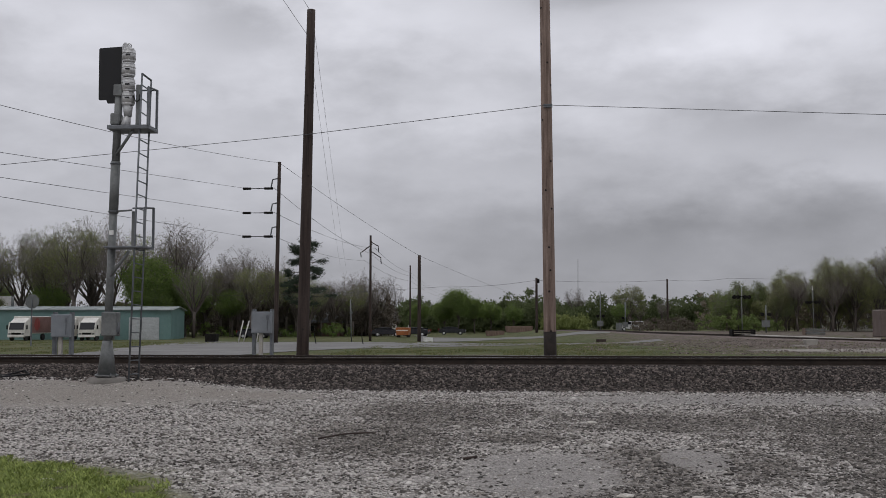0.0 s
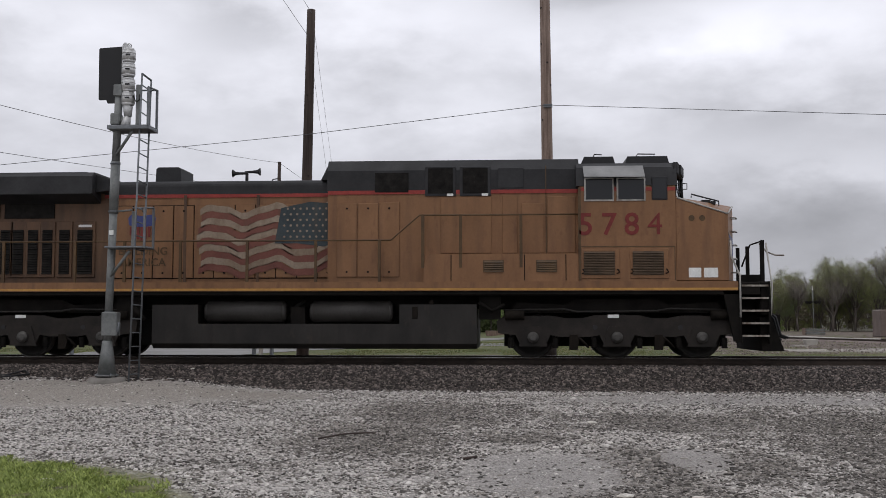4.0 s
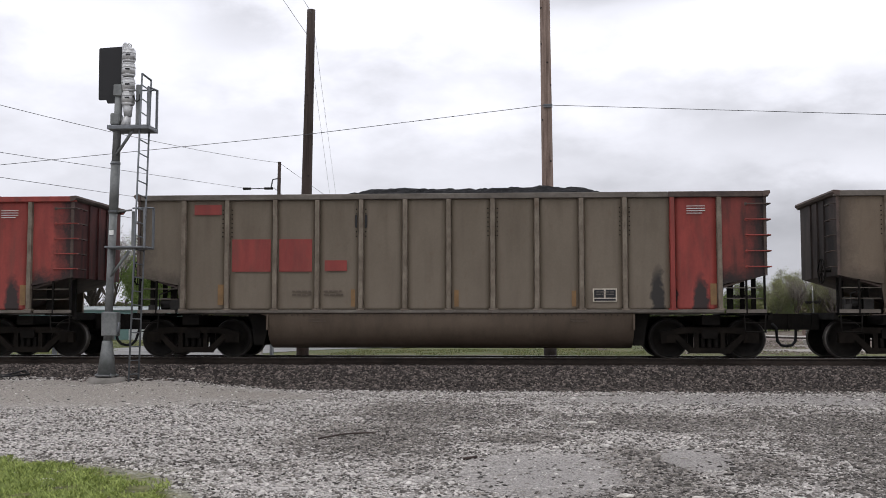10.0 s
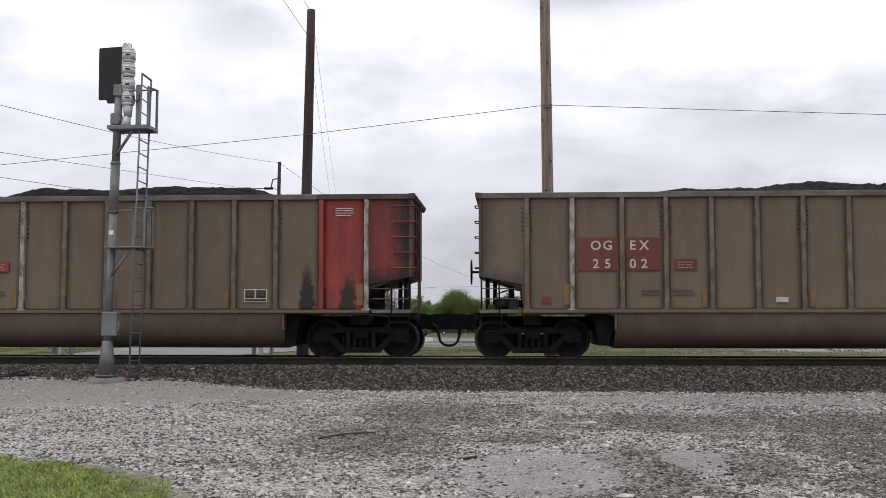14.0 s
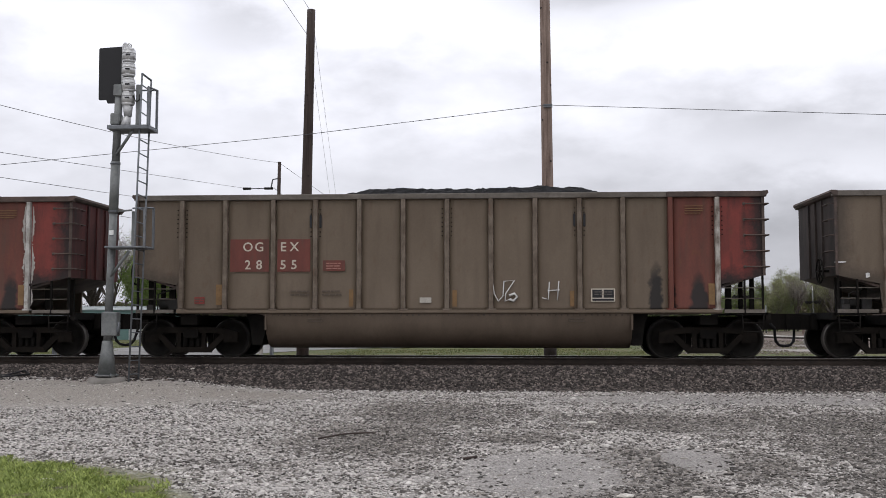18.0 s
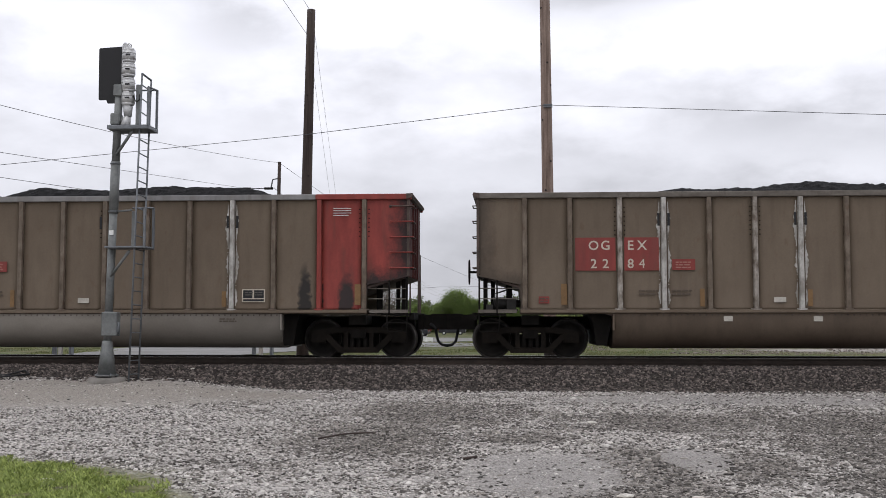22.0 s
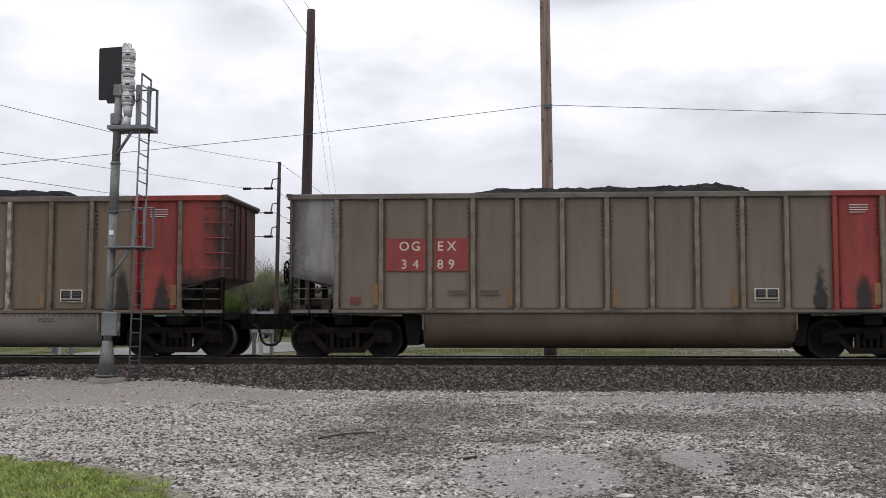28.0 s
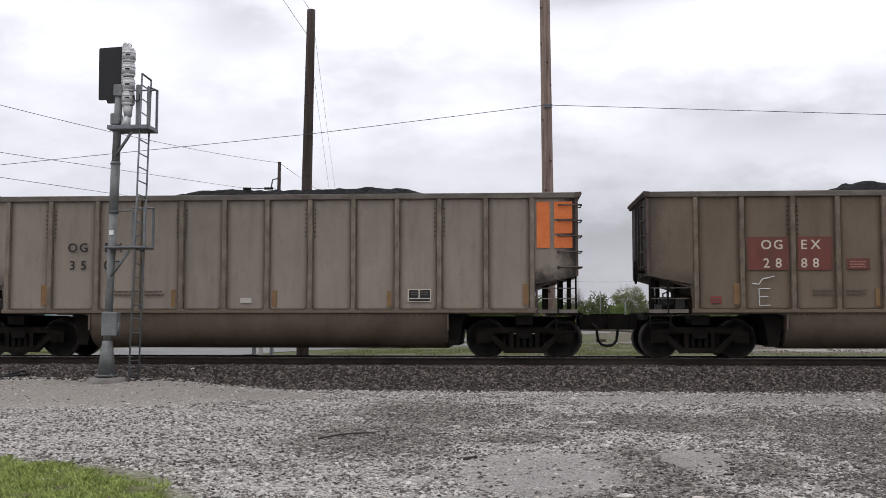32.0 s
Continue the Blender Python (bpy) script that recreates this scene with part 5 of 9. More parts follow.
# ---------------- buildings and vehicles ----------------
def teal_shop():
    g = -1.72
    b = empty("metal_shop_building", (-44.7, 110, g), "long low teal metal shop building with a pale roof", "building")
    L0, D, H = -46.0, 11.0, 4.0
    b.rotation_euler[2] = radians(8.6)
    # walls of ribbed sheet
    def wall_front(bm):
        box(bm, L0, 0, 0, 0.15, 0, H)

    def gable(bm):
        prism(bm, [(0.15, 0), (D, 0), (D, H), (D / 2, H + 0.40), (0.15, H)], -0.15, 0, "x")
    for name, make, mat in (("front_wall", wall_front, M_TEAL), ("gable_wall", gable, M_TEAL),
                            ("back_wall", lambda bm: box(bm, L0, -0.16, D - 0.15, D, 0, H), M_TEAL),
                            ("left_wall", lambda bm: prism(bm, [(0.16, 0), (D - 0.16, 0), (D - 0.16, H), (D / 2, H + 0.40), (0.16, H)], L0, L0 + 0.15, "x"), M_TEAL)):
        bm = bmesh.new(); make(bm)
        part(name, bm, mat, b)
    for s in (0, 1):
        bm = bmesh.new()
        y0, y1 = (-0.4, D / 2) if s == 0 else (D / 2, D + 0.4)
        z0, z1 = (H - 0.02, H + 0.46) if s == 0 else (H + 0.46, H - 0.02)
        prism(bm, [(y0, z0), (y1, z1), (y1, z1 + 0.1), (y0, z0 + 0.1)], L0 - 0.3, 0.35, "x")
        roof = part("roof", bm, M_TEALR, b, "pale metal roof")
        for k in range(23):
            bm = bmesh.new()
            prism(bm, [(y0, z0 + 0.1), (y1, z1 + 0.1), (y1, z1 + 0.15), (y0, z0 + 0.15)], -k * 2 - 0.04, -k * 2 + 0.04, "x")
            part("roof_seam", bm, M_TEALR, roof)
    bm = bmesh.new()
    box(bm, -5.4, -1.5, -0.10, -0.02, 0, 3.05)
    d = part("roller_door", bm, M_DOORW, b, "white roller door")
    for k in range(8):
        bm = bmesh.new()
        box(bm, -5.35, -1.55, -0.13, -0.10, 0.05 + k * 0.37, 0.38 + k * 0.37)
        part("door_slat", bm, M_DOORW, d)
    bm = bmesh.new()
    box(bm, -8.1, -7.2, -0.10, -0.02, 0, 2.1)
    part("side_door", bm, M_GALV, b)
    for x in (-9.6, -7.7):
        bm = bmesh.new()
        cyl(bm, (x, -0.25, 2.9), (x, -0.02, 2.9), 0.14, n=8)
        part("wall_lamp", bm, M_WPAINT, b)
    bm = bmesh.new()
    cyl(bm, (-22.0, D / 2, H + 0.42), (-22.0, D / 2, H + 1.9), 0.18, n=8)
    part("vent_pipe", bm, M_GALV, b)


teal_shop()


def box_truck(x, y, rz, label, art=False):
    g = height(x, y)
    t = empty("box_truck", (x, y, g), label, "box truck", "parked box trucks", rz)

    def P(name, make, mat, lab="", parent=None):
        bm = bmesh.new(); make(bm)
        return part(name, bm, mat, parent or t, lab)
    P("cargo_box", lambda bm: bevelled_box(bm, -1.15, 1.15, 0.9, 6.4, 0.85, 3.0, 0.05), M_WPAINT)
    cab = P("cab", lambda bm: prism(bm, [(-0.75, 0.55), (-0.75, 1.35), (-0.45, 2.25), (-0.3, 2.3), (0.85, 2.3), (0.85, 0.55)], -1.05, 1.05, "x"), M_WPAINT)
    P("wind_fairing", lambda bm: prism(bm, [(-0.3, 2.3), (0.75, 2.3), (0.75, 2.8)], -0.95, 0.95, "x"), M_WPAINT)
    P("windscreen", lambda bm: prism(bm, [(-0.775, 1.36), (-0.475, 2.2), (-0.45, 2.2), (-0.75, 1.36)], -0.92, 0.92, "x"), M_GLASS, parent=cab)
    P("bumper", lambda bm: bevelled_box(bm, -1.05, 1.05, -0.85, -0.7, 0.42, 0.68, 0.03), M_WPAINT)
    P("grille", lambda bm: box(bm, -0.6, 0.6, -0.775, -0.74, 0.75, 0.98), M_LDARK, parent=cab)
    for s in (-1, 1):
        P("headlight", lambda bm: box(bm, s * 0.82 - 0.14, s * 0.82 + 0.14, -0.78, -0.74, 0.75, 0.95), M_GALV, parent=cab)
        P("mirror", lambda bm: box(bm, s * 1.25 - 0.08, s * 1.25 + 0.08, -0.6, -0.5, 1.4, 1.9), M_LDARK, parent=cab)
        for yy in (0.0, 4.6):
            P("wheel", lambda bm: cyl(bm, (s * 0.75, yy, 0.42), (s * 1.0, yy, 0.42), 0.42, n=16), M_TYRE)
    if art:
        P("side_art", lambda bm: box(bm, 1.15, 1.165, 1.0, 6.3, 0.95, 2.95), M_BRICKR, "faded red printed side panel")
        P("side_art_shape", lambda bm: prism(bm, [(2.4 + 0.8 * math.cos(a * 0.52), 2.0 + 0.8 * math.sin(a * 0.52)) for a in range(12)], 1.165, 1.172, "x"), M_RED)
    return t


box_truck(-60.2, 99.5, 0, "white box truck with red side art, parked by the shop", True)
box_truck(-54.7, 100.5, 0, "white box truck parked between others")
box_truck(-51.4, 99.5, 0, "white box truck parked facing the street", True)


def car(x, y, rz, mat, label, group="", name="parked_car", van=False):
    c = empty(name, (x, y, height(x, y)), label, "car", group, rz)

    def P(nm, make, m, lab="", parent=None):
        bm = bmesh.new(); make(bm)
        return part(nm, bm, m, parent or c, lab)
    top = 1.72 if van else 1.42
    body = P("body", lambda bm: (prism(bm, [(-2.3, 0.35), (2.3, 0.35), (2.35, 0.8), (2.25, 1.0), (1.1, 1.02), (-2.3, 1.02), (-2.38, 0.7)] if not van else [(-2.4, 0.35), (2.35, 0.35), (2.45, 0.75), (2.2, 0.98), (1.3, 1.1), (-2.4, 1.1), (-2.45, 0.7)], -0.9, 0.9), bevelled(bm, 0.08, 2)), mat)
    cab = [(-2.25, 1.05), (-2.05, top - 0.1), (-1.7, top), (0.2, top), (0.5, top - 0.08), (1.45, 1.05)] if van else [(-1.9, 1.0), (-1.1, top - 0.05), (-0.9, top), (0.3, top), (0.5, top - 0.05), (1.2, 1.0)]
    P("cabin", lambda bm: (prism(bm, cab, -0.78, 0.78), bevelled(bm, 0.05)), mat)
    P("side_glass", lambda bm: [prism(bm, [(x0, 1.12), (x0 + 0.06, top - 0.12), (x1 - (0.3 if k == 2 else 0.0), top - 0.12), (x1 + (0.1 if k == 2 else 0), 1.12)], s * 0.785 - 0.008, s * 0.785 + 0.008) for s in (-1, 1) for k, (x0, x1) in enumerate(((-1.95, -1.0), (-0.92, 0.05), (0.12, 1.0)))], M_GLASS)
    P("windscreen", lambda bm: prism(bm, [(cab[-2][0] + 0.02, cab[-2][1]), (cab[-1][0] + 0.02, cab[-1][1] + 0.04), (cab[-1][0] - 0.05, cab[-1][1] + 0.04), (cab[-2][0] - 0.05, cab[-2][1])], -0.68, 0.68), M_GLASS)
    for xx in (-1.45, 1.45):
        for s in (-1, 1):
            w = P("wheel", lambda bm: cyl(bm, (xx, s * 0.70, 0.33), (xx, s * 0.92, 0.33), 0.33, n=18), M_TYRE)
            P("hub", lambda bm: cyl(bm, (xx, s * 0.92, 0.33), (xx, s * 0.935, 0.33), 0.2, n=12), M_ALU, parent=w)
    for s in (-1, 1):
        P("headlight", lambda bm: box(bm, 2.28, 2.40, s * 0.65 - 0.15, s * 0.65 + 0.15, 0.68, 0.82), M_ALU)
        P("tail_light", lambda bm: box(bm, -2.44, -2.34, s * 0.72 - 0.08, s * 0.72 + 0.08, 0.8, 1.1), M_LRED)
    return c


VAN = car(22.2, 165, 180, M_ALU, "silver minivan driving along the far road", name="minivan", van=True)
M_DKCAR = material("dark_vehicle_paint", (0.02, 0.02, 0.025), (0.04, 0.04, 0.045), 1, 0.35, fine=8, bump=0)
car(-19.5, 138, 10, M_DKCAR, "dark car parked by the trees", "parked cars")
car(-15.3, 141, 170, M_DKCAR, "dark car parked near the street", "parked cars")
car(-10.3, 158, 0, M_DKCAR, "dark car parked under the trees", "parked cars")
car(-36.5, 122, 0, M_DKCAR, "dark car parked on the grass", "parked cars")


def orange_truck():
    x, y = -16.0, 128
    t = empty("orange_truck", (x, y, height(x, y)), "orange truck seen from behind on the street", "truck")

    def P(nm, make, m):
        bm = bmesh.new(); make(bm)
        return part(nm, bm, m, t)
    P("bed", lambda bm: prism(bm, [(-0.85, 0.35), (0.85, 0.35), (0.95, 0.9), (0.95, 1.45), (-0.95, 1.45), (-0.95, 0.9)], 0, 3.5), M_ORTRK)
    P("white_band", lambda bm: box(bm, -0.9, 0.9, -0.02, 0.0, 0.95, 1.12), M_WPAINT)
    P("rack", lambda bm: [box(bm, s * 0.9 - 0.05, s * 0.9 + 0.05, 0.0, 0.1, 1.45, 1.8) for s in (-1, 1)], M_WPAINT)
    for s in (-1, 1):
        P("wheel", lambda bm: cyl(bm, (s * 0.6, 0.7, 0.36), (s * 0.85, 0.7, 0.36), 0.36, n=14), M_TYRE)
        P("wheel", lambda bm: cyl(bm, (s * 0.6, 3.0, 0.36), (s * 0.85, 3.0, 0.36), 0.36, n=14), M_TYRE)


orange_truck()


def house(x, y, w, d, h, wall, roofm, label, rz=0):
    g = height(x, y)
    b = empty("house", (x, y, g - 0.05), label, "house", "houses behind the trees", rz)
    bm = bmesh.new()
    box(bm, -w / 2, w / 2, 0, d, 0, h)
    part("wall", bm, wall, b)
    bm = bmesh.new()
    prism(bm, [(-0.5, h), (d + 0.5, h), (d / 2, h + d * 0.28)], -w / 2 - 0.4, w / 2 + 0.4, "x")
    part("roof", bm, roofm, b)
    n = max(1, int(w / 3))
    for k in range(n):
        bm = bmesh.new()
        cx = -w / 2 + (k + 0.5) * w / n
        box(bm, cx - 0.55, cx + 0.55, -0.06, 0.0, h * 0.35, h * 0.8)
        win = part("window", bm, M_WPAINT, b)
        bm = bmesh.new()
        box(bm, cx - 0.45, cx + 0.45, -0.075, -0.05, h * 0.4, h * 0.76)
        part("pane", bm, M_GLASS, win)


house(-30.5, 142, 6.5, 6, 2.2, M_BRICKR, M_LGREY, "low red brick outbuilding with a dark roof")
house(-22.5, 150, 5.0, 6, 2.5, M_WPAINT, M_LGREY, "small pale house behind bare trees")
house(-40.0, 150, 6.0, 6, 2.4, M_WPAINT, M_LGREY, "pale house with a grey roof, mostly hidden by trees")
house(-82.0, 130, 14.0, 10, 3.6, M_WPAINT, M_WPAINT, "white building behind the teal shop")
house(48.0, 118, 9.0, 7, 2.6, M_WPAINT, M_LGREY, "white house glimpsed through bare trees")


# ---------------- trees ----------------
def tree_meshes(seed, h, style):
    """Trunk with limbs and forked branches; a crown of fine twigs and, by style, small leaves."""
    rnd = random.Random(seed)
    wood, twigs = bmesh.new(), []
    leaves = []
    spread = {"bare": 0.55, "bud": 0.6, "leafy": 0.75, "thin": 0.5}[style]

    def outside(q):
        rad = (0.24 if style == "thin" else 0.30) * h
        return (q.x / rad) ** 2 + (q.y / rad) ** 2 + ((q.z - 0.60 * h) / (0.44 * h)) ** 2 > 1

    def limb(p, d, length, r, depth):
        n = 3
        q = p.copy()
        if depth > 1 and outside(q + d * length):
            length *= 0.42
        for k in range(n):
            d2 = (d + Vector((rnd.uniform(-1, 1), rnd.uniform(-1, 1), rnd.uniform(-0.4, 0.6))) * 0.16).normalized()
            e = q + d2 * length / n
            r2 = max(0.012, r * (1 - 0.22 * (k + 1) / n * (1.6 if depth else 1)))
            if depth < 3:
                cyl(wood, q, e, r, r2, 6 if depth < 2 else 4, caps=False)
            else:
                twigs.append((q.copy(), e.copy(), max(0.034 if depth == 3 else 0.018, r * 0.8)))
            q, r, d = e, r2, d2
            if depth >= 1 and depth < 4:
                for _ in range(2 if depth == 1 else 1):
                    branch(q, d, length * rnd.uniform(0.45, 0.7), r * 0.6, depth + 1)
        if depth < 4:
            for _ in range(2):
                branch(q, d, length * rnd.uniform(0.55, 0.8), r * 0.75, depth + 1)
        else:
            leaves.append(q.copy())
            for _ in range(2):
                v = Vector((rnd.gauss(0, 1), rnd.gauss(0, 1), rnd.gauss(0.5, 0.8))).normalized()
                twigs.append((q.copy(), q + v * rnd.uniform(0.25, 0.6), 0.017))

    def branch(p, d, length, r, depth):
        a = rnd.uniform(0, 6.283)
        side = Vector((math.cos(a), math.sin(a), rnd.uniform(0.0, 0.6)))
        k = spread * (0.55 if depth == 2 else 0.8 if depth == 3 else 1.0)
        limb(p, (d * (1 - k) + side * k).normalized(), length, r, depth)
    th = h * (rnd.uniform(0.12, 0.2) if style == "thin" else rnd.uniform(0.28, 0.40))
    top = Vector((rnd.uniform(-0.3, 0.3), rnd.uniform(-0.3, 0.3), th))
    cyl(wood, (0, 0, -0.3), top, h * (0.013 if style == "thin" else 0.022), h * (0.010 if style == "thin" else 0.017), 8)
    for k in range(rnd.randint(4, 6)):
        a = k * 1.3 + rnd.uniform(0, 0.8)
        lean = rnd.uniform(0.15, 0.75)
        limb(top - Vector((0, 0, rnd.uniform(0, th * 0.3))), Vector((math.cos(a) * lean, math.sin(a) * lean, 1)).normalized(), h * (rnd.uniform(0.34, 0.46) if style == "thin" else rnd.uniform(0.26, 0.36)), h * (0.007 if style == "thin" else 0.012), 1)
    vs, fs = [], []
    for a, b, r in twigs:
        d = (b - a)
        s = d.cross(Vector((0.3, 1, 0.2))).normalized() * r
        t = d.cross(s).normalized() * r
        i = len(vs)
        vs += [a + s, a - s * 0.5 + t, a - s * 0.5 - t, b]
        fs += [(i, i + 1, i + 3), (i + 1, i + 2, i + 3), (i + 2, i, i + 3)]
    tw = (vs, fs)
    lv, lf = [], []
    per, size = {"bare": (0, 0), "bud": (7, 0.075), "leafy": (20, 0.11), "thin": (10, 0.065)}[style]
    for p in leaves:
        for _ in range(per):
            c = p + Vector((rnd.gauss(0, 1), rnd.gauss(0, 1), rnd.gauss(0, 0.8))) * (0.55 if style == "leafy" else 0.32)
            u = Vector((rnd.uniform(-1, 1), rnd.uniform(-1, 1), rnd.uniform(-1, 1))).normalized() * size * rnd.uniform(0.6, 1.3)
            w = u.orthogonal().normalized() * size * rnd.uniform(0.4, 0.8)
            i = len(lv)
            lv += [c - u, c + w, c + u, c - w]
            lf.append((i, i + 1, i + 2, i + 3))
    return wood, tw, (lv, lf)


def mesh_from(name, vf, mat):
    me = bpy.data.meshes.new(name)
    me.from_pydata(vf[0], [], vf[1])
    me.materials.append(mat)
    return me


def tree(seed, h, style, leaf, label, name="tree"):
    wood, tw, lv = tree_meshes(seed, h, style)
    t = empty(name, (0, 0, -500), label, "tree", "trees")
    part("trunk", wood, M_BARK, t)
    part("branchwork", mesh_from("branchwork", tw, M_TWIG), M_TWIG, t)
    if lv[0]:
        part("crown", mesh_from("crown", lv, leaf), leaf, t)
    return t


def pine(h):
    rnd = random.Random(77)
    t = empty("pine_tree", (0, 0, -500), "tall dark pine with an open tufted crown", "tree", "trees")
    bm = bmesh.new()
    cyl(bm, (0, 0, -0.3), (0.1, 0, h * 0.6), 0.26, 0.2, 8, caps=False)
    cyl(bm, (0.1, 0, h * 0.6), (-0.1, 0, h), 0.2, 0.05, 8)
    lv, lf = [], []
    for k in range(46):
        z = h * (0.38 + 0.62 * (k / 46) ** 0.9)
        a = rnd.uniform(0, 6.28)
        reach = (1 - 0.5 * (z / h - 0.38) / 0.62) * rnd.uniform(2.2, 4.9)
        tip = Vector((math.cos(a) * reach, math.sin(a) * reach, z + rnd.uniform(-0.2, 0.5)))
        cyl(bm, (0, 0, z), tip, 0.06, 0.02, 4, caps=False)
        for _ in range(3):
            c0 = Vector((0, 0, z)).lerp(tip, rnd.uniform(0.55, 1.05))
            for _ in range(60):
                c = c0 + Vector((rnd.gauss(0, 0.34), rnd.gauss(0, 0.34), rnd.gauss(0, 0.17)))
                u = Vector((rnd.uniform(-1, 1), rnd.uniform(-1, 1), rnd.uniform(-0.4, 0.8))).normalized() * 0.2
                w = u.orthogonal().normalized() * 0.045
                i = len(lv)
                lv += [c - u, c + w, c + u, c - w]
                lf.append((i, i + 1, i + 2, i + 3))
    part("trunk", bm, M_BARK, t)
    part("crown", mesh_from("crown", (lv, lf), M_PINE), M_PINE, t)
    return t


def plant(src, x, y, s=1.0, rz=0):
    t = copy_thing(src, pose(x, y, height(x, y), 0, 0, rz))
    t.scale = (s, s, s)
    return t


def build_trees():
    rnd = random.Random(21)
    bare = [tree(100 + k, 15, "bare", None, "tall leafless tree with fine grey twigs") for k in range(3)]
    bud = [tree(200 + k, 14, "bud", M_BUD, "tall tree with thin yellow-green spring leaves") for k in range(3)]
    leafy = [tree(300 + k, 9, "leafy", M_LEAF, "rounded tree in fresh green leaf") for k in range(3)]
    small = [tree(400 + k, 7, "bud", M_BUD, "small tree with sparse green leaves") for k in range(2)]
    # wood behind the shop and houses
    for k in range(28):
        x = -98 + k * 2.3 + rnd.uniform(-1.5, 1.5)
        src = rnd.choice(bare) if k % 3 else rnd.choice(bud)
        plant(src, x, rnd.uniform(122, 146), rnd.uniform(0.92, 1.28) * (0.72 if x > -52 else 1.0), rnd.uniform(0, 360))
    for k in range(12):
        plant(rnd.choice(leafy + small), -92 + k * 5.4 + rnd.uniform(-2, 2), rnd.uniform(126, 150), rnd.uniform(0.7, 1.05), rnd.uniform(0, 360))
    for x, y, src, s in ((-26.5, 152, bare[0], 0.72), (-22.0, 158, bare[1], 0.70), (-31, 150, bare[2], 0.66), (-35.5, 138, bud[0], 0.80), (-30.5, 132, bud[1], 0.66), (-54.5, 128, leafy[0], 1.32), (-50.5, 134, leafy[1], 1.12), (-38, 126, bud[2], 0.72), (-30.0, 139, bare[1], 0.58), (-26.2, 141, bare[0], 0.55), (-23.8, 144, bare[2], 0.62), (-21.5, 147, bare[1], 0.5), (-33.5, 136, bare[2], 0.62)):
        plant(src, x, y, s, rnd.uniform(0, 360))
    plant(pine(12.6), -24.0, 96, 0.92, 20)
    for x, y, src, sc in ((-46.0, 139, bud[1], 0.80), (-44.0, 137, bare[2], 0.74), (-40.0, 139, bud[0], 0.80), (-36.5, 137, bud[1], 0.76), (-33.0, 139, bud[2], 0.70), (-27.8, 138, bare[2], 0.66), (-25.0, 139, bud[0], 0.62), (-22.6, 141, bare[0], 0.64), (-75.5, 132, bare[1], 1.05), (-78.5, 128, bud[2], 1.0), (-72.0, 140, bare[0], 1.1), (-58.0, 142, bare[2], 1.1), (-42.5, 136, bare[1], 0.95)):
        plant(src, x, y, sc, rnd.uniform(0, 360))
    # scattered trees across the middle
    for x, y, src, s in ((-10.0, 170, leafy[0], 0.92), (-12.5, 172, leafy[1], 0.78), (-7.0, 173, leafy[2], 0.7), (-17.5, 176, leafy[2], 0.62), (-4, 178, leafy[0], 0.65), (0.5, 180, leafy[1], 0.6), (23.8, 190, bud[1], 0.72), (13.3, 198, bare[1], 0.6), (8, 196, bud[2], 0.42), (21.5, 186, leafy[2], 0.55), (27, 196, bud[0], 0.45), (32, 200, bare[0], 0.42)):
        plant(src, x, y, s, rnd.uniform(0, 360))
    # airy wood on the far side of the second track
    olive = [tree(500 + k, 10, "thin", M_OLIVE, "slender tree with airy olive spring leaves") for k in range(3)]
    green = [tree(600 + k, 8, "thin", M_GREEND, "slender tree in fresh green leaf") for k in range(2)]
    for k, (x, h, src) in enumerate(((25.6, 5.0, green), (26.6, 7.0, green), (28.0, 7.2, green), (29.4, 7.4, olive), (30.6, 7.2, green), (31.8, 7.3, olive), (33.2, 8.6, olive), (34.6, 9.3, olive),
                                     (35.8, 8.7, olive), (37.2, 9.0, olive), (38.4, 10.8, olive), (39.6, 10.2, olive), (41.0, 10.7, olive), (42.4, 10.4, olive), (43.6, 10.6, olive), (45.0, 10.8, olive),
                                     (36.6, 6.8, olive), (40.2, 7.4, olive), (42.8, 7.2, olive), (32.6, 6.2, green))):
        pick = src[k % len(src)]
        plant(pick, x, rnd.uniform(100, 110), 0.82 * h / (10 if src is olive else 8), rnd.uniform(0, 360))
    for k, (x, h) in enumerate(((46.2, 11.0), (44.4, 10.2), (48.6, 11.6), (51.5, 11.6), (40.8, 8.2), (37.8, 7.4), (34.0, 6.6))):
        plant(bare[k % 3], x, rnd.uniform(98, 108), h / 15, rnd.uniform(0, 360))
    bud += olive + green
    for src in bare + bud + leafy + small:
        for o in (src, *src.children_recursive):
            bpy.data.objects.remove(o)


build_trees()


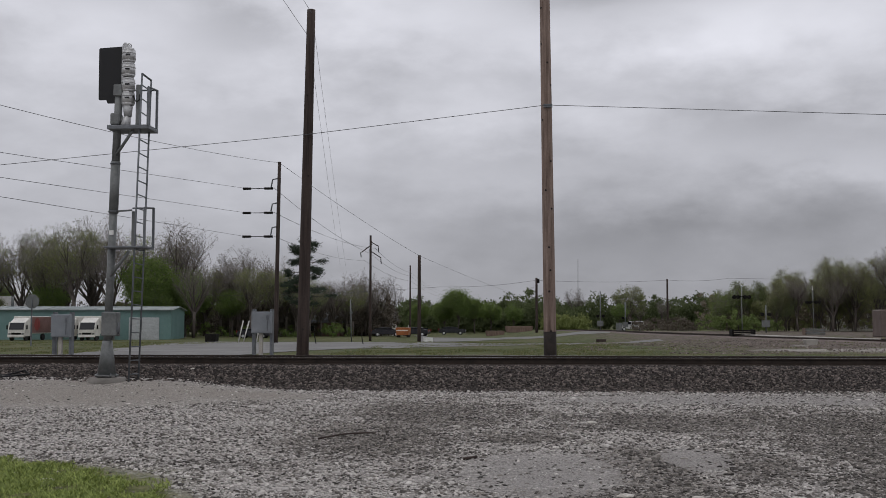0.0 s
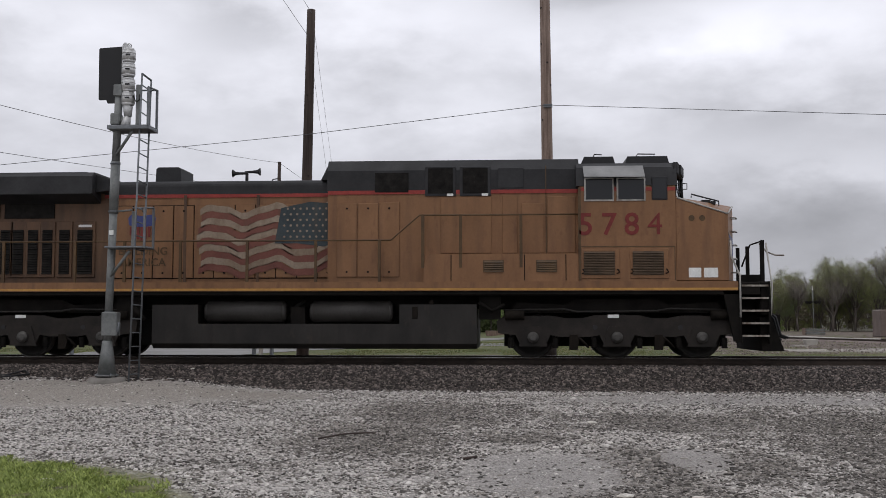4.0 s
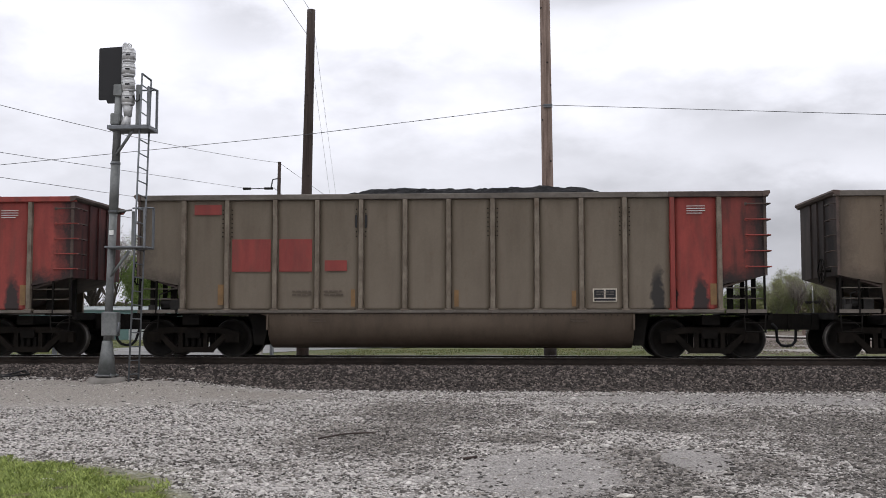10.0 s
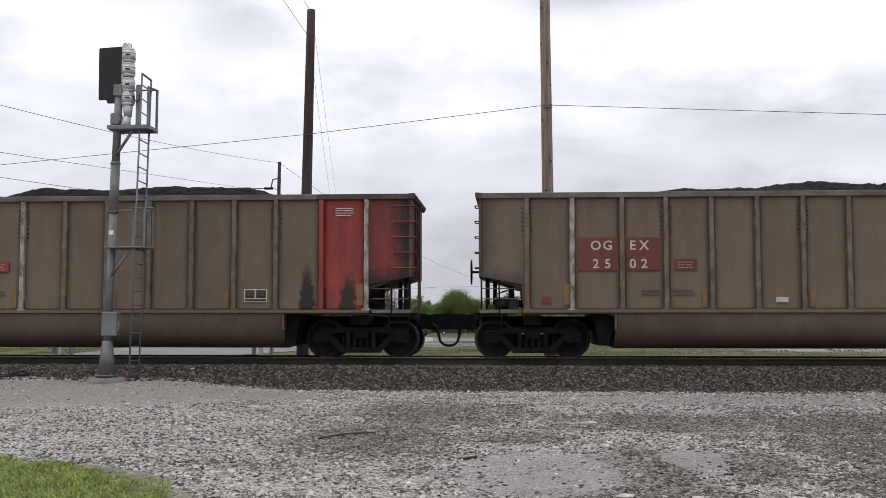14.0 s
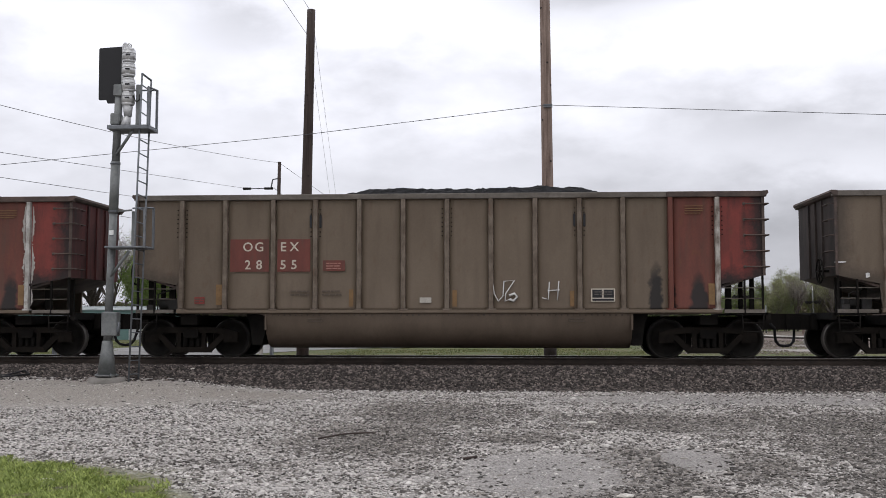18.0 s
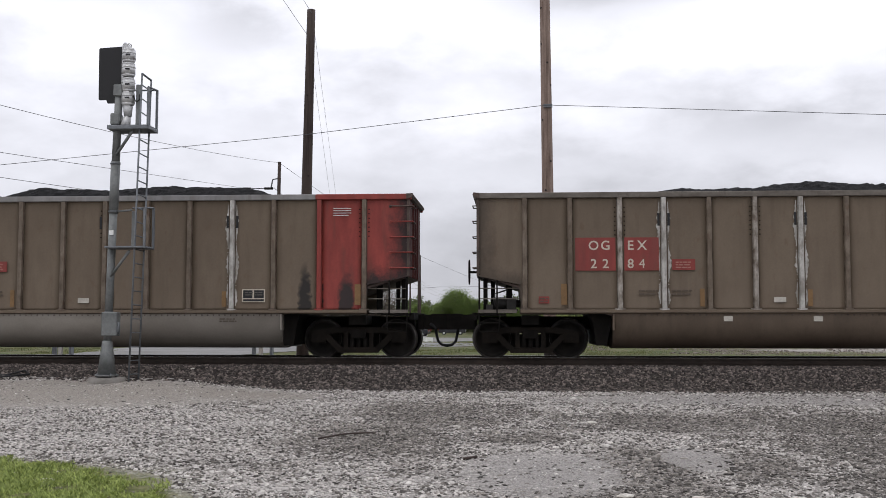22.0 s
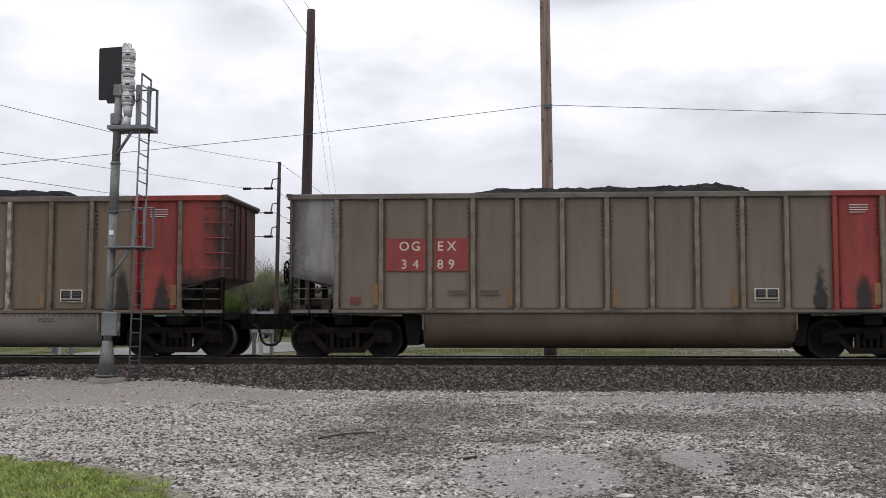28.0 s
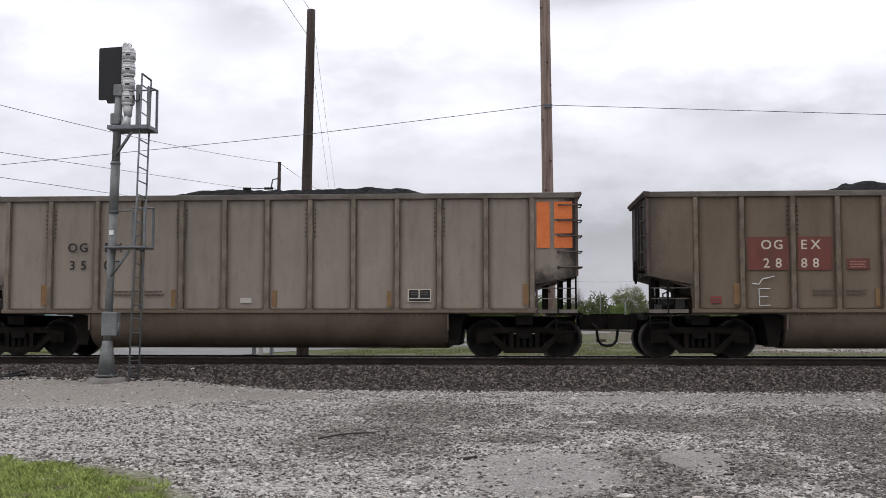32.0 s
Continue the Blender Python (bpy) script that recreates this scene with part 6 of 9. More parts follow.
def woods(name, mat, seed, x0, x1, y0, y1, n, top, size, label, cat="woods"):
    """Leafy or twiggy mass too far off to count: small tilted leaves in uneven clumps."""
    rs = np.random.RandomState(seed)
    clumps, per = int(n / 60), 60
    cx, cy = rs.uniform(x0, x1, clumps), rs.uniform(y0, y1, clumps)
    swell = np.array([noise.noise((a * 0.11, b * 0.05, seed)) for a, b in zip(cx, cy)])
    ground = np.array([height(a, b) for a, b in zip(cx, cy)])
    cz = ground + top * (0.72 + 0.4 * swell) * rs.uniform(0.55, 1.05, clumps) * rs.uniform(0.1, 0.95, clumps)
    rad = rs.uniform(0.5, 1.3, clumps) * size * 4
    c = np.stack([cx, cy, cz], 1)[:, None] + rs.normal(0, 1, (clumps, per, 3)) * rad[:, None, None] * np.array([0.5, 0.5, 0.45])
    c = c[c[:, :, 2] > ground[:, None]]
    u = rs.normal(0, 1, c.shape)
    u /= np.linalg.norm(u, axis=1)[:, None] + 1e-6
    w = np.cross(u, rs.normal(0, 1, c.shape))
    w /= np.linalg.norm(w, axis=1)[:, None] + 1e-6
    a = size * rs.uniform(0.6, 1.4, (len(c), 1))
    V = np.stack([c - u * a, c + w * a * 0.6, c + u * a, c - w * a * 0.6], 1).reshape(-1, 3)
    me = mesh_from(name, (V.tolist(), np.arange(len(V)).reshape(-1, 4).tolist()), mat)
    tagged(new(name, me), label, cat, kind="stuff")


woods("far_woods", M_FAR, 3, -95, 90, 205, 222, 230000, 9.5, 0.24, "distant belt of spring-green woods", "woods")
woods("undergrowth", M_LEAF, 4, -95, -24, 128, 146, 14000, 2.8, 0.11, "green undergrowth below the bare trees", "undergrowth")
woods("brush", M_BRUSHD, 6, -105, -20, 148, 164, 170000, 8.5, 0.14, "brown leafless brush between the trees", "brush")
woods("dark_brush", M_BRUSHD, 16, -48, -19, 141, 149, 70000, 8.2, 0.12, "dark leafless brush round the houses", "brush")
woods("budding_thicket", M_OLIVE, 15, 30, 60, 104, 116, 26000, 7.0, 0.08, "thin olive spring leaves over the thicket", "bushes")
woods("thicket", M_BRUSH, 5, 26, 62, 106, 126, 90000, 7.5, 0.10, "brown leafless thicket beyond the second track", "brush")
woods("green_thicket", M_GREEND, 8, 24.6, 32, 100, 118, 14000, 3.6, 0.09, "green bushes at the edge of the thicket", "bushes")
woods("low_brush", M_BRUSHD, 18, 17, 26, 116, 128, 9000, 2.8, 0.09, "low brown brush beside the second track", "brush")
woods("green_belt", M_FAR, 12, -22, 14, 186, 200, 70000, 8.0, 0.2, "green spring bushes along the far lane", "bushes")
woods("willow_brush", M_BUD, 9, 6, 15, 180, 192, 8000, 5.0, 0.2, "pale yellow-green bushes beside the far road", "bushes")


def verge_tufts():
    """Grass tufts and dry stalks on the verge behind the track."""
    rnd = random.Random(31)
    vs, fs = [], []
    n = 0
    while n < 5200:
        y = 5 + 60 * rnd.random() ** 1.6
        x = rnd.uniform(-1, 1) * (0.44 * (y + 26) + 2) - 0.065 * (y + 26)
        if -18 < x < -7.5 and y < 66 or (x < -10 and 52 < y < 66) or noise.noise((x * 0.35, y * 0.12, 6.0)) < -0.08 or (x > 6 and y > 14 and rnd.random() < 0.75):
            continue
        n += 1
        z = height(x, y) - 0.02
        for _ in range(9):
            h, a, lean = rnd.uniform(0.03, 0.13), rnd.uniform(0, 6.28), rnd.uniform(0.1, 0.9)
            bx, by, w = x + rnd.gauss(0, 0.16), y + rnd.gauss(0, 0.16), rnd.uniform(0.008, 0.02)
            i = len(vs)
            vs += [(bx - w, by, z), (bx + w, by, z), (bx + math.cos(a) * h * lean, by + math.sin(a) * h * lean, z + h)]
            fs.append((i, i + 1, i + 2))
    me = mesh_from("verge_grass", (vs, fs), M_VERGE)
    tagged(new("verge_grass", me), "uneven green and straw-coloured grass tufts on the verge", "grass", kind="stuff")


M_VERGE = material("verge_grass_blades", (0.05, 0.085, 0.02), (0.23, 0.215, 0.10), 0.3, 0.8, fine=4, bump=0.0, per="island", fleck=0.6)
verge_tufts()
# ---------------- the train ----------------
SPEED = 10.1
PITCH = 16.18
MOVERS = []      # (thing, seconds at which its middle passes x = 0)
WHEELS = []      # (wheelset, place on its truck, radius)
RIBS = (-6.2, -5.16, -4.02, -3.02, -1.99, -0.96, 0.06, 1.08, 2.1, 3.12, 4.11, 5.19, 6.25)
M_CAR_S = stained("sooted_brown_paint", M_CAR, [(0.20, 0.16, 1.0)])
M_CARL_S = stained("sooted_taupe_aluminium", M_CARL, [(0.20, 0.15, 0.95)])
M_CARR_S = stained("sooted_rusted_paint", M_CARR, [(0.20, 0.15, 0.9)])
M_RED_S = stained("sooted_red_paint", M_RED, [(-0.50, 0.09, 0.7), (0.10, 0.19, 0.8)])
M_REDD_S = stained("sooted_dark_red_paint", M_REDD, [(-0.50, 0.10, 0.7), (0.10, 0.20, 0.8)])


def wheel(bm, y, r, out):
    """Dished wheel with a flange on its inner side."""
    prof = [(0.0, 0.05), (0.10, 0.06), (0.13, 0.02), (r * 0.75, 0.0), (r * 0.80, 0.055), (r - 0.012, 0.06), (r, -0.03), (r + 0.025, -0.05), (r + 0.02, -0.075), (r * 0.8, -0.07), (r * 0.75, -0.03), (0.0, -0.05)]
    n = 28
    rings = []
    for rr, d in prof[1:-1]:
        rings.append([bm.verts.new((rr * math.cos(2 * math.pi * i / n), y + out * d, rr * math.sin(2 * math.pi * i / n))) for i in range(n)])
    for a, b in zip(rings, rings[1:]):
        for i in range(n):
            f = bm.faces.new((a[i], a[(i + 1) % n], b[(i + 1) % n], b[i])); f.smooth = True
    bm.faces.new(rings[0]); bm.faces.new(rings[-1][::-1])


def wheelset(bm, r):
    for s in (-1, 1):
        wheel(bm, s * 0.755, r, s)
    cyl(bm, (0, -1.02, 0), (0, 1.02, 0), 0.085, n=14)
    for s in (-1, 1):
        for i in range(3):
            a = i * 2.094
            cyl(bm, (0.05 * math.cos(a), s * 1.0, 0.05 * math.sin(a)), (0.05 * math.cos(a), s * 1.045, 0.05 * math.sin(a)), 0.014, n=6)
    bmesh.ops.recalc_face_normals(bm, faces=bm.faces[:])


def frame_arch(bm, y0, y1):
    """Arched top chord of a cast side frame with its two pedestals."""
    prism(bm, [(-1.12, 0.36), (-1.12, 0.60), (-0.62, 0.72), (0.62, 0.72), (1.12, 0.60), (1.12, 0.36), (0.98, 0.36), (0.95, 0.54), (0.55, 0.58), (-0.55, 0.58), (-0.95, 0.54), (-0.98, 0.36)], y0, y1)


def frame_leg(bm, s):
    prism(bm, [(s * 0.86, 0.52), (s * 0.72, 0.56), (s * 0.38, 0.24), (s * 0.46, 0.13)], -1.118, -0.982)


def frame_seat(bm):
    prism(bm, [(-0.48, 0.12), (0.48, 0.12), (0.42, 0.25), (-0.42, 0.25)], -1.12, -0.98)


def springs(bm):
    rings = []
    for k in range(11):
        rings.append((0, 0, 0.25 + k * 0.0225))
    sweep(bm, rings, [0.062 if k % 2 else 0.045 for k in range(11)], 10)


def freight_bolster(bm):
    prism(bm, [(-0.18, 0.50), (-0.14, 0.46), (0.14, 0.46), (0.18, 0.50), (0.18, 0.66), (-0.18, 0.66)], -1.17, 1.17)


def spring_plank(bm):
    prism(bm, [(-0.27, 0.20), (0.27, 0.20), (0.25, 0.56), (-0.25, 0.56)], -0.955, -0.925)


def brake_beam(bm):
    prism(bm, [(-0.05, 0.26), (0.05, 0.26), (0.07, 0.50), (-0.07, 0.50)], -0.70, 0.70)
    box(bm, -0.08, 0.08, -0.80, -0.70, 0.22, 0.60)
    box(bm, -0.08, 0.08, 0.70, 0.80, 0.22, 0.60)


def bearing(bm):
    box(bm, -0.12, 0.12, -0.07, 0.05, -0.10, 0.14)
    cyl(bm, (0, -0.10, 0), (0, -0.02, 0), 0.10, n=14)
    cyl(bm, (0, -0.115, 0), (0, -0.09, 0), 0.05, n=8)


def car_truck(car, x):
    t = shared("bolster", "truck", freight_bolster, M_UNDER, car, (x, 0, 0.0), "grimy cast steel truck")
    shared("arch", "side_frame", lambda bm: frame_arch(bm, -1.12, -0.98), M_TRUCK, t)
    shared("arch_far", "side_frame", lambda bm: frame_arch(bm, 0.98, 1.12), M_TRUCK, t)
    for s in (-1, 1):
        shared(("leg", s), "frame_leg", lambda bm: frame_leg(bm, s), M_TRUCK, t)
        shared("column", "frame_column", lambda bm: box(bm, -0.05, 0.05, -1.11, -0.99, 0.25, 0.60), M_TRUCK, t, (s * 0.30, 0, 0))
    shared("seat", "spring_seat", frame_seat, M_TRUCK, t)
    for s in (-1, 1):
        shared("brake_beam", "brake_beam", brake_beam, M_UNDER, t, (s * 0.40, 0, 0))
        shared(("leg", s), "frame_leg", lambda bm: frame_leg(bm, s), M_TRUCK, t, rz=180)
    # near-black plate added so the gaps between the springs stay dark
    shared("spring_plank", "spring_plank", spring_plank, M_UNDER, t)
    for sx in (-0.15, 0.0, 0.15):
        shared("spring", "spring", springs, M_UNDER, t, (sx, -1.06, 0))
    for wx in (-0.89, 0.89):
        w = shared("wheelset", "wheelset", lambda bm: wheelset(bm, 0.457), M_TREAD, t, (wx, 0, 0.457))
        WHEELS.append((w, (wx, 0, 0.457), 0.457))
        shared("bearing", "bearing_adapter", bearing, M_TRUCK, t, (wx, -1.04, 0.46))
    return t


def rib(bm):
    prism(bm, [(-0.064, 0.0), (-0.047, -0.070), (0.047, -0.070), (0.064, 0.0)], 1.16, 3.70, "z")
    prism(bm, [(-0.115, 0.0), (-0.085, -0.078), (0.085, -0.078), (0.115, 0.0)], 1.115, 1.155, "z")


def side_backing(bm):
    """Near-black sheet added behind the joints between panels and ribs, to draw their shadow lines."""
    box(bm, -6.29, 6.29, 0.033, 0.045, 1.12, 3.72)


def rivets(bm):
    for s in (-1, 1):
        for k in range(7):
            z = 3.46 - k * 0.105
            box(bm, s * 0.108 - 0.013, s * 0.108 + 0.013, -0.014, 0.004, z, z + 0.026)


def flaking(bm):
    """Ragged strips of bare metal where the paint has peeled off beside a rib."""
    for s, z0, z1, wide in ((-1, 2.55, 3.62, 0.075), (-1, 1.95, 2.45, 0.045), (-1, 1.25, 1.75, 0.04), (1, 2.75, 3.60, 0.05), (1, 1.75, 2.65, 0.075), (1, 1.22, 1.62, 0.05)):
        n = max(5, int((z1 - z0) / 0.035))
        inner = [(s * 0.088, z0 + (z1 - z0) * k / n) for k in range(n + 1)]
        outer = []
        for k, (x, z) in enumerate(inner):
            f = min(1.0, 3.0 * k / n, 3.0 * (n - k) / n)
            outer.append((x + s * (0.008 + wide * f * (0.75 + 0.8 * noise.noise((z * 11.0, s * 3.0, 1.0)) + 0.6 * noise.noise((z * 27.0, s * 7.0, 2.0)))), z + 0.02 * noise.noise((z * 9.0, s * 5.0, 4.0))))
        for k in range(n):
            prism(bm, [inner[k], outer[k], outer[k + 1], inner[k + 1]], -0.004, 0.003)
    for k in range(22):
        z = 1.25 + k * 0.11
        for s in (-1, 1):
            box(bm, s * 0.10 - 0.010, s * 0.10 + 0.010, -0.012, 0.004, z, z + 0.02)


def slot(bm, s):
    patch(bm, s * 0.115 - 0.026, s * 0.115 + 0.026, 3.05, 3.34)


def panel(bm, w):
    """Side sheet with a slight inward dish, closed at the back, standing on z = 0."""
    n, top = 6, 2.59
    rows = [0.0, 0.06, 1.3, top - 0.06, top]
    cols = [-w / 2 + w * i / n for i in range(n + 1)]
    front, back = [], []
    for z in rows:
        flat = z < 0.01 or z > top - 0.01
        front.append([bm.verts.new((x, 0.0 if flat else 0.016 * math.sin(math.pi * (x / w + 0.5)), z)) for x in cols])
        back.append([bm.verts.new((x, 0.032, z)) for x in cols])
    for k in range(len(rows) - 1):
        for i in range(n):
            bm.faces.new((front[k][i], front[k][i + 1], front[k + 1][i + 1], front[k + 1][i])).smooth = True
            bm.faces.new((back[k][i + 1], back[k][i], back[k + 1][i], back[k + 1][i + 1]))
        bm.faces.new((back[k][0], front[k][0], front[k + 1][0], back[k + 1][0]))
        bm.faces.new((front[k][n], back[k][n], back[k + 1][n], front[k + 1][n]))
    for i in range(n):
        bm.faces.new((front[0][i + 1], front[0][i], back[0][i], back[0][i + 1]))
        bm.faces.new((front[-1][i], front[-1][i + 1], back[-1][i + 1], back[-1][i]))


def end_side(bm, s):
    """Side sheet over the truck with its sloped lower edge; rivets along the corner."""
    pts = [(6.28, 1.13), (6.34, 1.72), (7.28, 1.92), (7.28, 3.72), (6.25, 3.72), (6.25, 1.13)]
    prism(bm, [(s * a, z) for a, z in pts], 0.0, 0.02)
    for k in range(15):
        z = 2.02 + k * 0.112
        cyl(bm, (s * 7.22, -0.018, z), (s * 7.22, 0.0, z), 0.016, n=6)
    prism(bm, [(s * 6.30, 1.70), (s * 7.28, 1.90), (s * 7.28, 1.94), (s * 6.30, 1.745)], -0.04, 0.01)


def corner_angle(bm, s):
    box(bm, s * 7.28 - 0.03, s * 7.28 + 0.03, -1.545, -1.50, 1.90, 3.72)


def end_wall(bm, s):
    box(bm, s * 7.27 - 0.02, s * 7.27 + 0.02, -1.5, 1.5, 1.9, 3.72)


def end_stake(bm, s):
    box(bm, s * 7.30 - 0.03, s * 7.30 + 0.03, -0.05, 0.05, 1.9, 3.70)


def slope_sheet(bm, s):
    prism(bm, [(s * 7.25, 1.90), (s * 7.25, 1.95), (s * 4.2, 1.05), (s * 4.2, 0.98)], -1.48, 1.48)


def top_chord(bm, x0, x1, s):
    box(bm, x0, x1, s * 1.52 - 0.055, s * 1.52 + 0.055, 3.70, 3.83)
    return bevelled(bm, 0.012)


def end_chord(bm, s):
    prism(bm, [(s * 7.24, 3.70), (s * 7.36, 3.74), (s * 7.40, 3.79), (s * 7.38, 3.84), (s * 7.24, 3.83)], -1.60, 1.60)


def side_sill(bm, s):
    prism(bm, [(s * 1.52, 1.13), (s * 1.575, 1.12), (s * 1.575, 1.06), (s * 1.50, 1.03), (s * 1.44, 1.05)], -6.3, 6.32, "x")


def sill_rivets(bm):
    for k in range(62):
        x = -4.15 + k * 0.137
        box(bm, x - 0.015, x + 0.015, -1.528, -1.505, 0.99, 1.018)


def tub(bm):
    prof = [(-1.52, 1.04), (-1.52, 0.90), (-1.495, 0.74), (-1.44, 0.58), (-1.34, 0.45), (-1.19, 0.34), (-1.0, 0.26), (-0.8, 0.23), (-0.35, 0.24), (-0.2, 0.5), (0.2, 0.5), (0.35, 0.24), (0.8, 0.23), (1.0, 0.26), (1.19, 0.34), (1.34, 0.45), (1.44, 0.58), (1.495, 0.74), (1.52, 0.90), (1.52, 1.04)]
    lo = [bm.verts.new((-4.18, y, z)) for y, z in prof]
    hi = [bm.verts.new((4.30, y, z)) for y, z in prof]
    for i in range(len(prof) - 1):
        f = bm.faces.new((lo[i], hi[i], hi[i + 1], lo[i + 1])); f.smooth = True
    bm.faces.new(lo); bm.faces.new(hi[::-1])
    for x in (-4.18, 4.30):
        box(bm, x - 0.02, x + 0.02, -1.535, -1.0, 0.66, 1.03)
    bmesh.ops.recalc_face_normals(bm, faces=bm.faces[:])


def tub_saddle(bm, s):
    prism(bm, [(s * 4.7, 1.03), (s * 4.2, 1.03), (s * 4.2, 0.86), (s * 4.32, 0.30), (s * 4.55, 0.30), (s * 4.62, 0.8)], -1.25, 1.25)


def far_side(bm):
    prism(bm, [(-6.3, 1.1), (6.3, 1.1), (6.34, 1.72), (7.28, 1.92), (7.28, 3.72), (-7.28, 3.72), (-7.28, 1.92), (-6.34, 1.72)], 1.48, 1.52)
    for x in RIBS:
        box(bm, x - 0.06, x + 0.06, 1.52, 1.575, 1.13, 3.7)


def centre_sill(bm):
    box(bm, -7.3, 7.3, -0.22, 0.22, 0.66, 0.98)


def end_platform(bm):
    box(bm, -0.36, 0.36, -1.5, 1.5, 1.00, 1.045)


def end_sill(bm):
    box(bm, -0.05, 0.05, -1.5, 1.5, 0.90, 1.06)


def body_bolster(bm):
    box(bm, -0.2, 0.2, -1.3, 1.3, 0.78, 1.0)


def coupler(bm):
    box(bm, 7.35, 7.74, -0.2, 0.2, 0.66, 1.02)
    box(bm, 7.40, 7.55, -0.28, 0.28, 0.66, 1.03)
    prism(bm, [(7.70, -0.16), (7.95, -0.19), (8.12, -0.10), (8.12, 0.02), (7.98, 0.03), (7.98, 0.12), (8.09, 0.17), (8.0, 0.21), (7.70, 0.16)], 0.66, 1.04, "z")


def air_hose(bm):
    pts = [(7.70, -0.24, 0.80), (7.82, -0.16, 0.70), (7.845, -0.08, 0.52), (7.875, -0.03, 0.38), (7.96, 0.0, 0.29), (8.095, 0.0, 0.265)]
    tube(bm, pts, 0.035, 7)


END_POSTS = ((6.56, -1.05, 0.07, 2.0), (6.95, -0.55, 0.05, 2.0), (7.12, -0.95, 0.05, 2.0), (7.25, -1.48, 0.02, 1.95), (6.84, -1.5, 0.018, 1.82))


def end_post(bm, r, top):
    box(bm, -r, r, -0.035, 0.035, 1.04, top)


def end_rails(bm, s):
    for z in (1.38, 1.62):
        cyl(bm, (s * 6.34, -1.47, z), (s * 7.26, -1.47, z), 0.014, n=6)
    box(bm, s * 6.83 - 0.45, s * 6.83 + 0.45, -1.53, -1.47, 1.05, 1.13)


def stirrup(bm, s):
    pts = [(s * 6.78, -1.5, 1.02), (s * 6.80, -1.5, 0.62), (s * 7.24, -1.5, 0.62), (s * 7.26, -1.5, 1.02)]
    tube(bm, pts, 0.018, 6)
    tube(bm, [(s * 6.79, -1.5, 0.82), (s * 7.25, -1.5, 0.82)], 0.016, 6)


def grab(bm, s):
    tube(bm, [(s * 6.86, 0.0, 0.0), (s * 6.86, -0.07, 0.0), (s * 7.40, -0.07, 0.0), (s * 7.40, 0.05, 0.0)], 0.016, 6)
    cyl(bm, (s * 6.86, -0.01, 0), (s * 6.86, 0.0, 0.0), 0.04, n=8)


def end_grab(bm, s):
    tube(bm, [(s * 7.28, -1.45, 0.0), (s * 7.40, -1.45, 0.0), (s * 7.40, -0.95, 0.0), (s * 7.28, -0.95, 0.0)], 0.014, 6)


def brake_gear(bm):
    cyl(bm, (-6.95, -0.75, 1.28), (-6.45, -0.75, 1.28), 0.15, n=14)
    cyl(bm, (-6.45, -0.75, 1.28), (-6.30, -0.75, 1.28), 0.09, n=12)
    box(bm, -6.62, -6.40, -1.15, -0.85, 1.05, 1.38)
    cyl(bm, (-6.9, -1.2, 1.12), (-6.35, -1.2, 1.12), 0.025, n=6)
    tube(bm, [(-6.9, -1.1, 1.1), (-6.9, -1.1, 1.5), (-6.6, -1.1, 1.6)], 0.02, 6)
    box(bm, -7.1, -6.95, -1.3, -1.1, 1.05, 1.25)


def brake_wheel(bm):
    n = 20
    ring = [(-7.50, -0.95 + 0.28 * math.cos(2 * math.pi * i / n), 2.02 + 0.28 * math.sin(2 * math.pi * i / n)) for i in range(n + 1)]
    tube(bm, ring, 0.018, 6)
    for i in range(4):
        a = i * math.pi / 4
        tube(bm, [(-7.50, -0.95 - 0.27 * math.cos(a), 2.02 - 0.27 * math.sin(a)), (-7.50, -0.95 + 0.27 * math.cos(a), 2.02 + 0.27 * math.sin(a))], 0.012, 5)
    cyl(bm, (-7.52, -0.95, 2.02), (-7.28, -0.95, 2.02), 0.03, n=8)


def coal(bm, seed):
    rnd = random.Random(seed)
    n, w = 150, 26
    a0, a1, hmp = rnd.uniform(-3.9, -2.7), rnd.uniform(3.9, 4.4), rnd.uniform(0.46, 0.57)
    peak, low = rnd.uniform(0.8, 2.2), rnd.uniform(0.74, 0.92)
    grid = []
    for i in range(n + 1):
        x = -7.2 + 14.4 * i / n
        line = []
        for j in range(w + 1):
            y = -1.46 + 2.92 * j / w
            hump = (low * smooth(a0 - 1.2, a0 + 1.2, x) + (1 - low) * smooth(a0 + 2.0, peak, x)) * (1 - smooth(a1 - 1.4, a1 + 0.7, x))
            z = 3.56 + hump * (hmp + 0.16) * (1 - (abs(y) / 1.62) ** 2.2) * (0.92 + 0.16 * noise.noise((x * 0.5, seed * 3.1, 0.5)))
            z += 0.05 * noise.noise((x * 2.3, y * 2.3, seed)) + 0.05 * noise.noise((x * 7.0, y * 7.0, seed + 5.0)) + rnd.uniform(-0.012, 0.012)
            line.append(bm.verts.new((x, y, z)))
        grid.append(line)
    for a, b in zip(grid, grid[1:]):
        for j in range(w):
            bm.faces.new((a[j], b[j], b[j + 1], a[j + 1]))


def bars(bm, x0, x1, z0, z1, rows, seed=0):
    """Writing too small to read: rows of broken bars."""
    rnd = random.Random(seed)
    h = (z1 - z0) / rows
    for r in range(rows):
        x, z = x0, z1 - (r + 0.75) * h
        while x < x1 - 0.02:
            w = min(rnd.uniform(0.05, 0.14), x1 - x)
            prism(bm, [(x, z), (x + w, z), (x + w, z + h * 0.45), (x, z + h * 0.45)], -0.005, 0.004)
            x += w + 0.02


def stroke(bm, pts, r=0.012):
    tube(bm, [(x, -0.004, z) for x, z in pts], r, 5)


SIDE = -1.50


